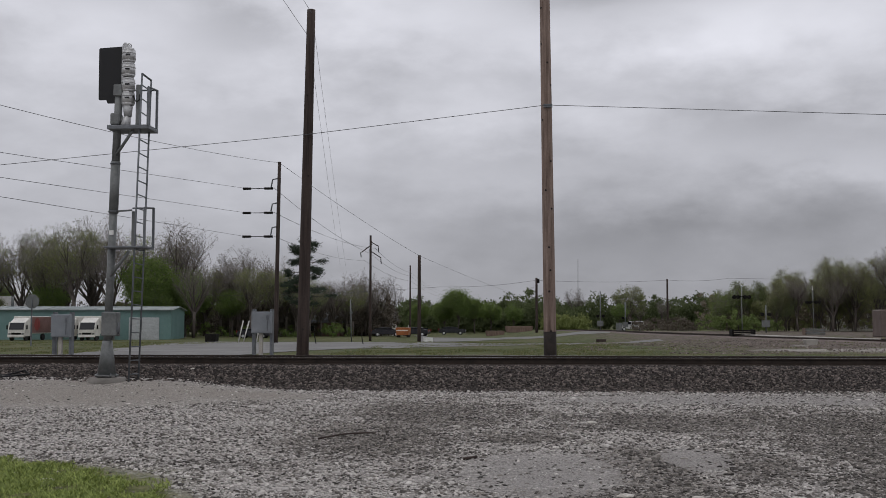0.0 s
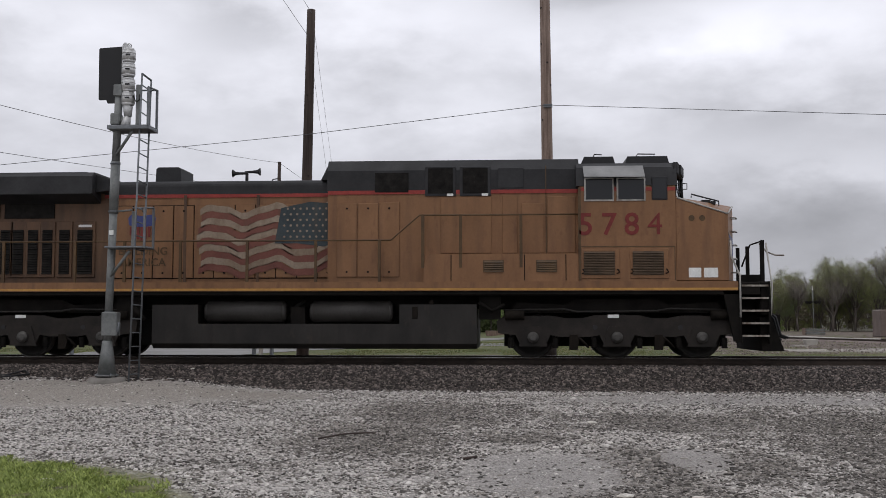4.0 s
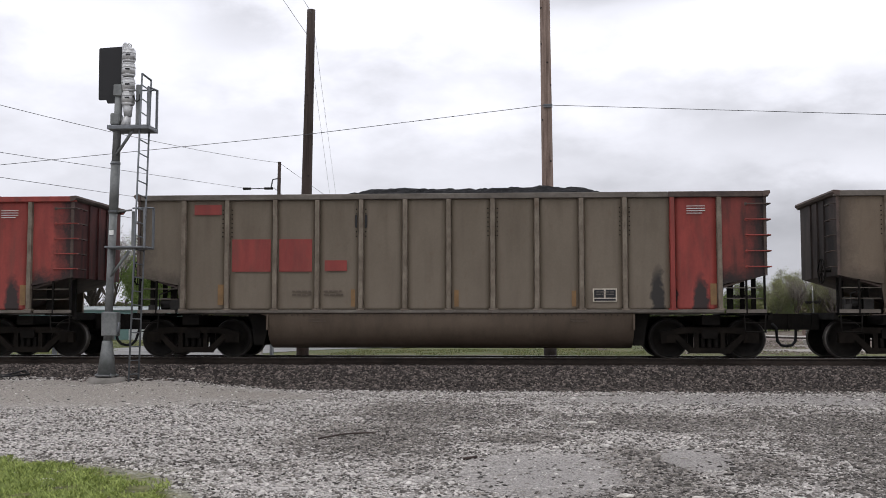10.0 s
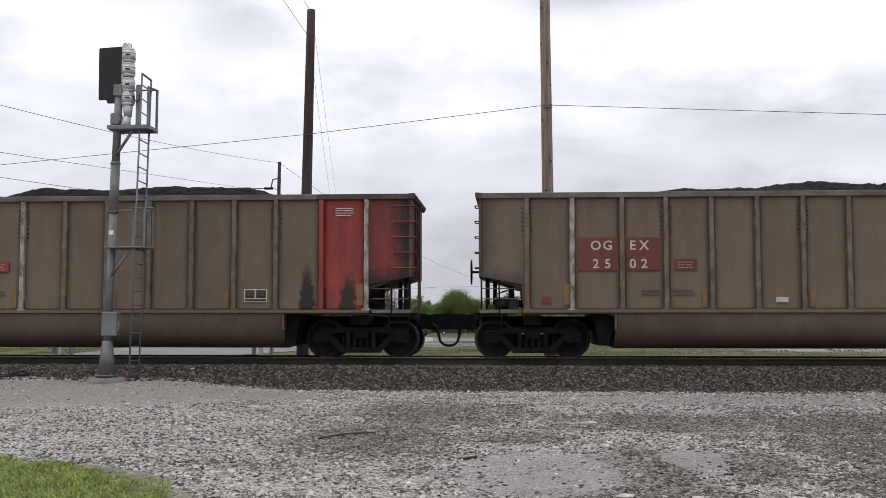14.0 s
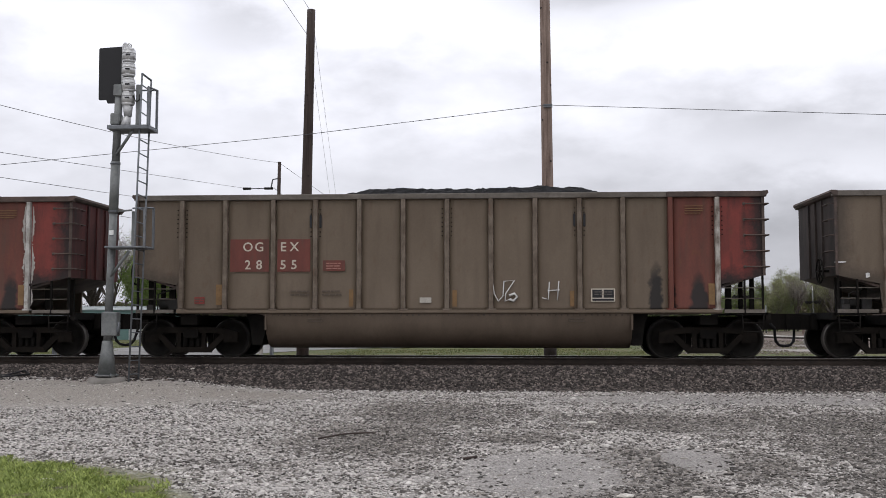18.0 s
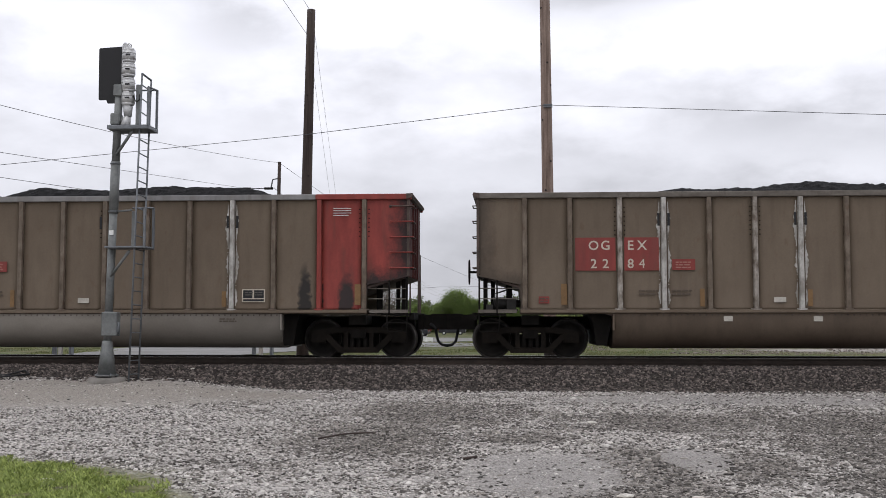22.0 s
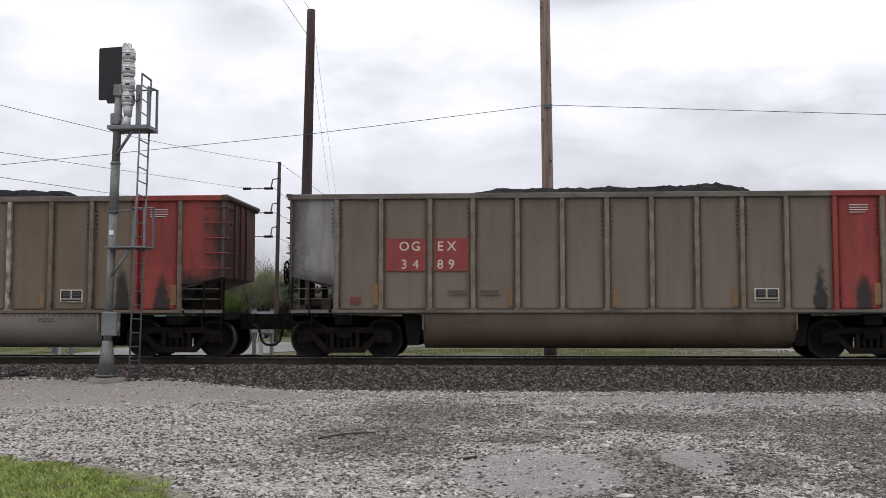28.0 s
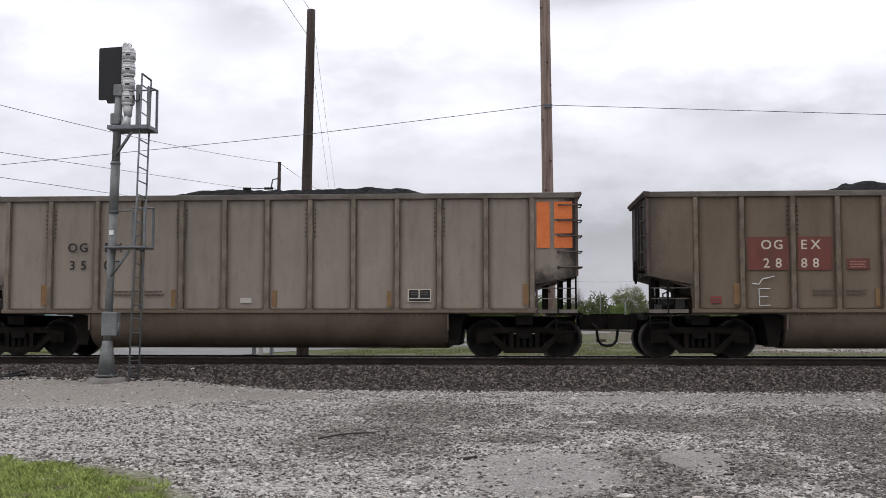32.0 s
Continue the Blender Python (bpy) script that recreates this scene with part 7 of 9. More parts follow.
def coal_car(number, crossing, paint=None, red=None, reds=None, rear=None, letters_mat=None, patch_mat=None, tub_mat=None, chord=None, corner=None,
             pale=(), white=(), slotted=(), seed=0, kind="brown", label=""):
    paint, red, reds = paint or M_CAR, red or M_RED, reds or M_RED_S
    tub_mat, chord = tub_mat or M_TUB, chord or M_CHORD
    car = empty("coal_car", (-1000, 0, 0), label, "coal car", "coal cars of the train")
    MOVERS.append((car, crossing))
    edges = list(RIBS)
    for i, (a, b) in enumerate(zip(edges, edges[1:])):
        w = round(b - a - 0.135, 3)
        mat = paint
        if kind != "plain" and i == 10:
            mat = {M_CARL: M_CARL_S, M_CARR: M_CARR_S}.get(paint, M_CAR_S)
        if kind != "plain" and i == 11:
            mat = reds
        shared(("panel", w), "side_panel", lambda bm: panel(bm, w), mat, car, ((a + b) / 2, SIDE, 1.13))
    for i, x in enumerate(RIBS):
        mat = M_RIBW if i in white else M_RIBL if i in pale else M_RIBT if paint in (M_CARL, M_CARG) else M_RIB
        if kind != "plain" and i == 11:
            mat = red
        r = shared("rib", "rib", rib, mat, car, (x, SIDE, 0))
        if i in white:
            tagged(shared("flaking", "flaked_paint", flaking, M_RIBW, r, label="bare flaked paint"), kind="stuff")
        elif i % 3 == (seed % 3):
            tagged(shared("rivets", "rivets", rivets, M_UNDER, r), kind="stuff")
        if i in slotted:
            for s in (-1, 1):
                shared(("slot", s), "lifting_slot", lambda bm: slot(bm, s), M_BLACK, r, (0, -0.012, 0))
    front = M_REDX if seed in (1, 4, 5, 6, 7, 10, 11, 14) else red if kind != "plain" else paint
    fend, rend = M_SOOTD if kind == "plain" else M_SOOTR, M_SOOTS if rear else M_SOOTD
    for s, mat in ((1, front), (-1, rear or paint)):
        shared(("end_side", s), "end_panel", lambda bm: end_side(bm, s), cornered(mat, 0.95 if s > 0 else 0.75 if rear else 0.5), car, (0, SIDE, 0))
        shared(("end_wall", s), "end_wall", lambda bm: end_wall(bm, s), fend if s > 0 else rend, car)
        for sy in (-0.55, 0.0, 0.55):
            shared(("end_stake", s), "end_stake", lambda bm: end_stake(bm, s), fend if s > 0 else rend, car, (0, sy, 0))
        shared(("slope_sheet", s), "slope_sheet", lambda bm: slope_sheet(bm, s), M_SOOT, car)
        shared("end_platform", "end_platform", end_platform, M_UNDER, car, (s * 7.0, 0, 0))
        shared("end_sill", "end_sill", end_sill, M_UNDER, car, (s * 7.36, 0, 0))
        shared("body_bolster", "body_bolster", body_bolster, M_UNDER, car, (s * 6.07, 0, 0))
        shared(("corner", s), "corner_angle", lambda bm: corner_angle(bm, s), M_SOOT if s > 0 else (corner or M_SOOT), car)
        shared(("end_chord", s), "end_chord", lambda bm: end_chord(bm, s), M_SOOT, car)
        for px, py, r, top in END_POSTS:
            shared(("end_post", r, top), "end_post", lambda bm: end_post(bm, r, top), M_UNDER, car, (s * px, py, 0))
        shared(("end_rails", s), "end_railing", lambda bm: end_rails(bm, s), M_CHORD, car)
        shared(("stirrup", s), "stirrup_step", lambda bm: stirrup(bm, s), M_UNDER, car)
        for k in range(5):
            shared(("end_grab", s), "grab_iron", lambda bm: end_grab(bm, s), M_SOOT, car, (0, 0, 2.1 + k * 0.36))
            if s > 0:
                shared("grab", "grab_iron", lambda bm: grab(bm, 1), M_SOOT if kind == "plain" or reds is M_REDD_S or k == 4 else red, car, (0, SIDE, 2.1 + k * 0.36))
        shared("coupler", "coupler", coupler, M_UNDER, car, rz=0 if s > 0 else 180)
        shared("air_hose", "air_hose", air_hose, M_BLACK, car, rz=0 if s > 0 else 180)
        car_truck(car, s * 6.07)
    for s in (-1, 1):
        if kind == "plain":
            shared(("chord_all", s), "top_chord", lambda bm: top_chord(bm, -7.36, 7.36, s), chord, car)
        else:
            shared(("chord_main", s), "top_chord", lambda bm: top_chord(bm, -7.36, 5.1, s), chord, car)
            shared(("chord_front", s), "top_chord", lambda bm: top_chord(bm, 5.1, 7.36, s), M_SOOT if front is M_REDX else red, car)
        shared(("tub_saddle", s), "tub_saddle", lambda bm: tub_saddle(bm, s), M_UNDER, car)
        shared(("side_sill", s), "side_sill", lambda bm: side_sill(bm, s), M_CHORD if paint is M_CARL else M_CAR, car)
    shared("tub", "tub", tub, tub_mat, car)
    tagged(shared("sill_rivets", "sill_rivets", sill_rivets, M_SOOT, car), kind="stuff")
    shared("side_backing", "side_backing", side_backing, M_UNDER, car, (0, SIDE, 0))
    shared("far_side", "far_side_wall", far_side, M_CAR, car)
    shared("centre_sill", "centre_sill", centre_sill, M_UNDER, car)
    shared("brake_gear", "brake_cylinder", brake_gear, M_RES, car)
    shared("brake_wheel", "brake_wheel", brake_wheel, M_UNDER, car)
    shared(("coal", seed % 5), "coal_load", lambda bm: coal(bm, seed % 5 + 1), M_COAL, car, label="heaped black coal")
    y = SIDE - 0.016
    if patch_mat and seed not in (2, 12):
        shared("patch_c", "notice_patch", lambda bm: patch(bm, -2.84, -2.32, 2.03, 2.28), patch_mat, car, (0, y, 0))
    if patch_mat:
        shared("patch_a", "number_patch", lambda bm: patch(bm, -5.04, -4.12, 2.02, 2.78), patch_mat, car, (0, y, 0))
        shared("patch_b", "number_patch", lambda bm: patch(bm, -3.92, -3.14, 2.02, 2.78), patch_mat, car, (0, y, 0))
    if number:
        lm = letters_mat or M_CREAM
        for ch, x in zip("OGEX", (-4.62, -4.35, -3.78, -3.52)):
            letters(ch, 0.30, lm, car, x, y - 0.008, 2.50, label="stencilled letter")
        for ch, x in zip(number, (-4.62, -4.35, -3.78, -3.52)):
            letters(ch, 0.30, lm, car, x, y - 0.008, 2.08, label="stencilled numeral")
        if patch_mat and seed not in (2, 12):
            shared("notice", "notice_bars", lambda bm: bars(bm, -2.76, -2.42, 2.06, 2.24, 3, 4), M_NOTICE, car, (0, y - 0.006, 0))
    shared(("data", seed % 3), "weight_bars", lambda bm: bars(bm, -3.6, -3.16, 1.44, 1.60, 2, seed % 3), M_DIMTXT, car, (0, y, 0))
    shared(("data2", seed % 3), "weight_bars", lambda bm: bars(bm, -2.86, -2.4, 1.44, 1.60, 2, 9 + seed % 3), M_DIMTXT, car, (0, y, 0))
    shared("plate", "service_plate", lambda bm: patch(bm, 3.37, 3.92, 1.31, 1.61), M_CREAM, car, (0, y, 0))

    def plate_field(bm):
        patch(bm, 3.40, 3.62, 1.40, 1.585)
        patch(bm, 3.66, 3.89, 1.40, 1.585)
        patch(bm, 3.40, 3.89, 1.33, 1.375)
    shared("plate_field", "plate_field", plate_field, M_BLACK, car, (0, y - 0.006, 0))
    shared("plate_bars", "plate_bars", lambda bm: bars(bm, 3.45, 3.85, 1.45, 1.56, 2, 3), M_PLTXT, car, (0, y - 0.012, 0))
    if seed not in (1, 2, 12, 4):
        shared("tag", "white_tag", lambda bm: patch(bm, -0.57, -0.30, 1.29, 1.41), M_TAG, car, (0, y, 0))
    if seed in (2, 3, 6, 7, 8, 12, 14):
        shared("red_tag", "red_tag", lambda bm: patch(bm, -5.88, -5.64, 1.27, 1.43), M_PATCH, car, (0, y, 0))
        shared("red_tag_bars", "red_tag_bars", lambda bm: bars(bm, -5.86, -5.66, 1.29, 1.41, 2, 6), M_DIMTXT, car, (0, y - 0.006, 0))
    for x in (-5.3, 6.10):
        shared("ochre", "ochre_bar", lambda bm: patch(bm, -0.07, 0.07, 0, 0.48), M_OCHRE, car, (x, y, 1.24))
    for x, h in ((-2.17, 0.40), (0.24, 0.38), (2.94, 0.36)):
        shared(("ochre_low", h), "ochre_bar", lambda bm: patch(bm, -0.05, 0.05, 0, h), M_OCHRE, car, (x, y, 1.20))
    if kind != "plain":
        for k in range(4):
            shared(("line", k), "white_line", lambda bm: patch(bm, 0, 0.42 - 0.06 * (k == 3), 0, 0.016), M_OCHRE if reds is M_REDD_S else M_CHALK, car, (5.52, y, 3.49 - k * 0.055))
    if seed in (0, 8, 11):
        for x in (-1.6, 0.4, 2.4):
            shared("tubtag", "white_tag", lambda bm: patch(bm, -0.1, 0.1, 0, 0.12), M_TAG, car, (x, -1.527, 0.86))
    else:
        for x in (-3.0, 3.05):
            shared("tubtxt", "notice_bars", lambda bm: bars(bm, -0.2, 0.2, 0, 0.1, 2, 2), M_DIMTXT, car, (x, -1.527, 0.84))
    return car


FIRST = 8.548
BROWN = "dusty brown coal car with red end panels, heaped with coal"
coal_car("2229", FIRST, patch_mat=M_PATCH, slotted=(4, 7, 10), seed=0, label=BROWN, white=(12,))
no_num = coal_car("", FIRST + 1.602, paint=M_CARL, patch_mat=M_PATCH, seed=1, slotted=(4,), label="taupe coal car with blank red patches, heaped with coal")
coal_car("3442", FIRST + 3.204, paint=M_CARL, rear=M_SILVER, patch_mat=M_PATCH, seed=2, label="taupe coal car with a silver rear end and bright red patch")
coal_car("2502", FIRST + 4.806, red=M_REDD, reds=M_REDD_S, patch_mat=M_PATCHD, seed=3, pale=(1, 12), label="dusty brown coal car with dark red end panels")
coal_car("2201", FIRST + 6.408, patch_mat=M_PATCH, seed=4, pale=(1, 2, 3, 4, 12), corner=M_RIBL, label=BROWN)
c2648 = coal_car("2648", FIRST + 8.010, red=M_REDD, reds=M_REDD_S, patch_mat=M_PATCHD, white=(3,), pale=(1, 2, 4, 5, 6, 7, 8, 9, 10, 12), seed=5, label="dusty brown coal car with scraped pale ribs and paint blots")
c2855 = coal_car("2855", FIRST + 9.612, red=M_REDD, reds=M_REDD_S, patch_mat=M_PATCHD, slotted=(3, 9), seed=6, pale=(12,), label="dusty brown coal car with scrawled white marks")
coal_car("2933", FIRST + 11.214, paint=M_CARR, red=M_REDD, reds=M_REDD_S, patch_mat=M_PATCHD, white=(12,), slotted=(4, 10), seed=7, label="dusty brown coal car with dark red end panels")
coal_car("2284", FIRST + 12.816, patch_mat=M_PATCH, white=(3, 6, 9), pale=(2, 5, 8, 10), slotted=(3, 6, 9), seed=8, label="dusty brown coal car with flaking pale ribs and red end panels")
coal_car("2228", FIRST + 14.418, patch_mat=M_PATCH, white=(3, 9), slotted=(3, 6, 9), tub_mat=M_TUBG, chord=M_SILVER, seed=9, label="dusty brown coal car with pale grey tub and red ends")
coal_car("2020", FIRST + 16.020, patch_mat=M_PATCH, slotted=(4, 7, 10), seed=11, label=BROWN)
coal_car("3069", FIRST + 17.622, patch_mat=M_PATCH, seed=10, pale=(2, 4, 5, 6, 7, 9), label="brown coal car with scraped ribs and bright red end panels")
coal_car("3489", FIRST + 19.224, paint=M_CARL, rear=M_SILVER, patch_mat=M_PATCH, seed=12, label="taupe coal car with a silver rear end and bright red patch")
coal_car("3154", FIRST + 20.826, patch_mat=M_PATCH, tub_mat=M_TUBG, white=(), pale=(2, 5, 8), seed=13, label="dusty brown coal car with pale grey tub and red ends")
c2888 = coal_car("2888", FIRST + 22.428, red=M_REDD, reds=M_REDD_S, patch_mat=M_PATCHD, pale=(12,), seed=14, label="dusty brown coal car with chalk marks and dark red end panels")
last = coal_car("3507", FIRST + 24.030, paint=M_CARG, kind="plain", letters_mat=M_BLACK, seed=16, label="grey taupe coal car with black lettering and an orange patch")


def scrawls():
    y = SIDE - 0.02
    bm = bmesh.new()
    stroke(bm, [(1.12, 1.75), (1.15, 1.5), (1.25, 1.32), (1.36, 1.45), (1.38, 1.78), (1.62, 1.80), (1.42, 1.5), (1.40, 1.32), (1.55, 1.38)], 0.016)
    stroke(bm, [(1.50, 1.45), (1.62, 1.50), (1.68, 1.42), (1.60, 1.33), (1.50, 1.36)], 0.03)
    part("painted_scrawl", bm, M_CHALK, c2855, "white spray-painted scrawl").location = (0, y, 0)
    bm = bmesh.new()
    stroke(bm, [(2.42, 1.76), (2.40, 1.36), (2.25, 1.40)], 0.014)
    stroke(bm, [(2.64, 1.78), (2.60, 1.34)], 0.014)
    stroke(bm, [(2.38, 1.56), (2.66, 1.58)], 0.014)
    part("painted_scrawl", bm, M_CHALK, c2855, "white spray-painted scrawl").location = (0, y, 0)
    bm = bmesh.new()
    stroke(bm, [(-4.95, 1.72), (-4.8, 1.70), (-4.72, 1.82), (-4.45, 1.88)], 0.014)
    stroke(bm, [(-4.55, 1.60), (-4.80, 1.60), (-4.80, 1.22), (-4.55, 1.22)], 0.014)
    stroke(bm, [(-4.80, 1.42), (-4.6, 1.42)], 0.014)
    part("chalk_scrawl", bm, M_CHALK, c2888, "white chalk scrawl").location = (0, y, 0)
    bm = bmesh.new()
    stroke(bm, [(0.42, 1.55), (0.5, 1.35), (0.62, 1.62)], 0.012)
    part("chalk_tick", bm, M_CHALK, c2888, "white chalk tick").location = (0, y, 0)
    rnd = random.Random(8)
    for x, z, w, h in ((-5.45, 1.66, 0.24, 0.16), (-3.5, 1.62, 0.20, 0.18), (-2.5, 1.66, 0.26, 0.15), (-7.2, 2.2, 0.30, 0.035), (-6.6, 1.9, 0.10, 0.11)):
        bm = bmesh.new()
        prism(bm, [(x + w / 2 * rnd.uniform(0.75, 1.1) * cx, z + h / 2 * rnd.uniform(0.75, 1.1) * cz) for cx, cz in ((1, 0.1), (0.9, 0.9), (0.1, 1), (-0.9, 0.9), (-1, -0.1), (-0.9, -0.9), (0, -1), (0.9, -0.8))], -0.004, 0.004)
        part("paint_blot", bm, M_CHALK, c2648, "scraped white paint blot").location = (0, y, 0)
    bm = bmesh.new()
    for x0, x1, z0, z1 in ((6.36, 6.66, 2.55, 3.62), (6.76, 7.18, 3.22, 3.62), (6.76, 7.18, 2.88, 3.16), (6.76, 7.18, 2.55, 2.82)):
        patch(bm, x0, x1, z0, z1)
    part("orange_patch", bm, M_ORANGE, last, "bright orange patch").location = (0, y, 0)
    bm = bmesh.new()
    patch(bm, -5.95, -5.3, 3.36, 3.6)
    part("number_patch", bm, M_PATCH, no_num, "small red corner patch").location = (0, y, 0)


scrawls()
M_LGREYN = M_LGREY
M_CAP = material("dull_steel_cap", (0.045, 0.042, 0.038), (0.10, 0.095, 0.088), 3.0, 0.5, 0.3, fine=30, bump=0.1)
M_LTRUCK = material("grey_grimed_cast_steel", (0.0072, 0.0055, 0.0042), (0.025, 0.0195, 0.0155), 2.0, 0.7, fine=30, bump=0.12)
M_YELM = material("grimy_yellow_paint", (0.1675, 0.08197, 0.03707), (0.2317, 0.1176, 0.0556), 1.3, 0.5, stretch=(1.6, 1, 0.6), fine=18, bump=0.02, contrast=0.42, grain=0.12, streak=((0.085, 0.045, 0.028), 0.5), rust=((0.12, 0.055, 0.028), 0.55))
M_LREDD = material("dull_red_numeral_paint", (0.1105, 0.017, 0.0153), (0.187, 0.0272, 0.0221), 4, 0.5, fine=18, bump=0.02)
M_REDK = material("sooty_dull_red_paint", (0.05, 0.02, 0.019), (0.12, 0.032, 0.029), 2, 0.6, fine=18, bump=0.02, streak=((0.03, 0.022, 0.02), 0.7))
# opaque pane; its pale base stands in for sky seen through the cab
M_WSG = plain("pale_windshield_glass", (0.10, 0.11, 0.12), 0.06, spec=0.9)
M_FLAGR = material("faded_red_band_paint", (0.1224, 0.0396, 0.03024), (0.18, 0.0684, 0.04896), 1.5, 0.6, fine=18, bump=0.0, streak=((0.10, 0.055, 0.035), 0.6))
M_FLAGW = material("faded_white_band_paint", (0.1872, 0.1368, 0.0936), (0.288, 0.2304, 0.1728), 1.5, 0.6, fine=18, bump=0.0, streak=((0.14, 0.085, 0.05), 0.6))
M_FLAGB = material("faded_dark_field_paint", (0.022, 0.032, 0.036), (0.048, 0.062, 0.068), 1.5, 0.6, fine=18, bump=0.0, streak=((0.08, 0.055, 0.035), 0.5))
M_LGREYX = material("soot_black_roof", (0.0112, 0.0112, 0.012), (0.032, 0.032, 0.0336), 1.5, 0.6, fine=18, bump=0.05)


# ---------------- locomotives ----------------
def rounded_hood(bm, x0, x1, half, z0, z1, r=0.12):
    pts = [(-half, z0), (half, z0), (half, z1 - r)]
    for k in range(1, 5):
        a = k * math.pi / 8
        pts.append((half - r + r * math.cos(a), z1 - r + r * math.sin(a)))
    pts += [(-p, q) for p, q in reversed(pts[2:])]
    prism(bm, pts, x0, x1, "x")


def louvres(bm, x0, x1, z0, z1, y, n):
    """A bank of slanted slats as one folded sheet."""
    h = (z1 - z0) / n
    prof = [(y + 0.004, z0), (y + 0.004, z1)]
    for k in reversed(range(n)):
        z = z0 + k * h
        prof += [(y - 0.004, z + h * 0.98), (y - 0.03, z + h * 0.12)]
    prism(bm, prof, x0, x1, "x")


def loco_frame(bm, y0, y1):
    """Three-axle cast truck side."""
    half = [(2.78, 0.86), (2.60, 0.98), (1.5, 0.99), (1.15, 0.93), (0.8, 0.93), (0.5, 1.0)]
    low = [(0.30, 0.32), (0.40, 0.54), (0.62, 0.50), (1.31, 0.50), (1.53, 0.54), (1.63, 0.32), (2.23, 0.32), (2.33, 0.54), (2.74, 0.58)]
    pts = [(-a, z) for a, z in half] + [(a, z) for a, z in reversed(half)]
    pts += [(a, z) for a, z in reversed(low)] + [(-a, z) for a, z in low]
    prism(bm, pts, y0, y1)


def loco_spring(bm):
    sweep(bm, [(0, -1.22, 0.24 + k * 0.027) for k in range(10)], [0.075 if k % 2 else 0.055 for k in range(10)], 10)


def loco_truck(loco, x):
    t = shared("loco_frame", "truck", lambda bm: loco_frame(bm, -1.28, -1.10), M_LTRUCK, loco, (x, 0, 0), "grimy cast steel three-axle truck")
    shared("loco_frame_far", "side_frame", lambda bm: loco_frame(bm, 1.10, 1.28), M_TRUCK, t)
    shared("loco_bolster", "bolster", lambda bm: box(bm, -2.6, 2.6, -0.60, 0.60, 0.27, 1.46), M_UNDER, t)
    shared("loco_motor", "traction_gear", lambda bm: prism(bm, [(-2.5, 1.06), (2.5, 1.06), (2.3, 1.30), (1.2, 1.24), (0.9, 1.38), (-0.9, 1.38), (-1.2, 1.24), (-2.3, 1.30)], -1.22, -1.0), M_UNDER, t)
    for sx in (-2.45, -1.41, -0.52, 0.52, 1.41, 2.45):
        shared("loco_spring", "spring", loco_spring, M_UNDER, t, (sx, 0, 0))
    for sx in (-2.35, 2.35):
        shared("brake_cyl", "brake_cylinder", lambda bm: cyl(bm, (-0.22, -1.33, 1.0), (0.22, -1.33, 1.0), 0.11, n=12), M_TRUCK, t, (sx, 0, 0))
    shared("loco_pipe", "brake_pipe", lambda bm: tube(bm, [(-2.6, -1.31, 1.12), (-1.2, -1.31, 1.14), (-0.9, -1.31, 1.08), (0.9, -1.31, 1.10), (1.2, -1.31, 1.15), (2.6, -1.31, 1.12)], 0.022, 6), M_TANK, t)
    for sx in (-1.0, 0.95):
        shared("shoe", "brake_shoe", lambda bm: prism(bm, [(-0.09, 0.20), (0.09, 0.20), (0.13, 0.4), (0.09, 0.55), (-0.09, 0.55)], -1.30, -1.12), M_TRUCK, t, (sx, 0, 0))
        shared("lever", "brake_lever", lambda bm: tube(bm, [(0, -1.25, 0.55), (0.2, -1.28, 0.42), (0.35, -1.27, 0.25)], 0.03, 6), M_TRUCK, t, (sx, 0, 0))
        shared("boss", "frame_hole", lambda bm: cyl(bm, (0.5, -1.288, 0.72), (0.5, -1.275, 0.72), 0.055, n=12), M_BLACK, t, (sx, 0, 0))
    shared("loco_tag", "white_tag", lambda bm: patch(bm, -0.13, 0.13, 0, 0.075), M_WHITE, t, (-0.08, -1.285, 0.94))
    for wx in (-1.93, 0.0, 1.93):
        shared("journal", "journal_box", lambda bm: prism(bm, [(-0.33, 0.28), (0.33, 0.28), (0.20, 0.74), (-0.20, 0.74)], -1.31, -1.12), M_LTRUCK, t, (wx, 0, 0))
        shared("cap", "bearing_cap", lambda bm: sweep(bm, [(0, -1.31, 0.49), (0, -1.36, 0.49), (0, -1.361, 0.49), (0, -1.385, 0.49)], [0.13, 0.13, 0.075, 0.07], 16), M_CAP, t, (wx, 0, 0))
        w = shared("loco_wheelset", "wheelset", lambda bm: wheelset(bm, 0.533), M_TREADL, t, (wx, 0, 0.533))
        WHEELS.append((w, (wx, 0, 0.533), 0.533))


def tread(bm, s):
    a, b = sorted((s * 9.98, s * 10.58))
    prism(bm, [(-1.50, 0), (-1.06, 0), (-1.06, 0.26), (-1.03, 0.26), (-1.03, -0.03), (-1.50, -0.03)], a, b, "x")


def tread_edge(bm, s):
    a, b = sorted((s * 9.98, s * 10.58))
    box(bm, a, b, -1.515, -1.497, -0.03, 0.012)


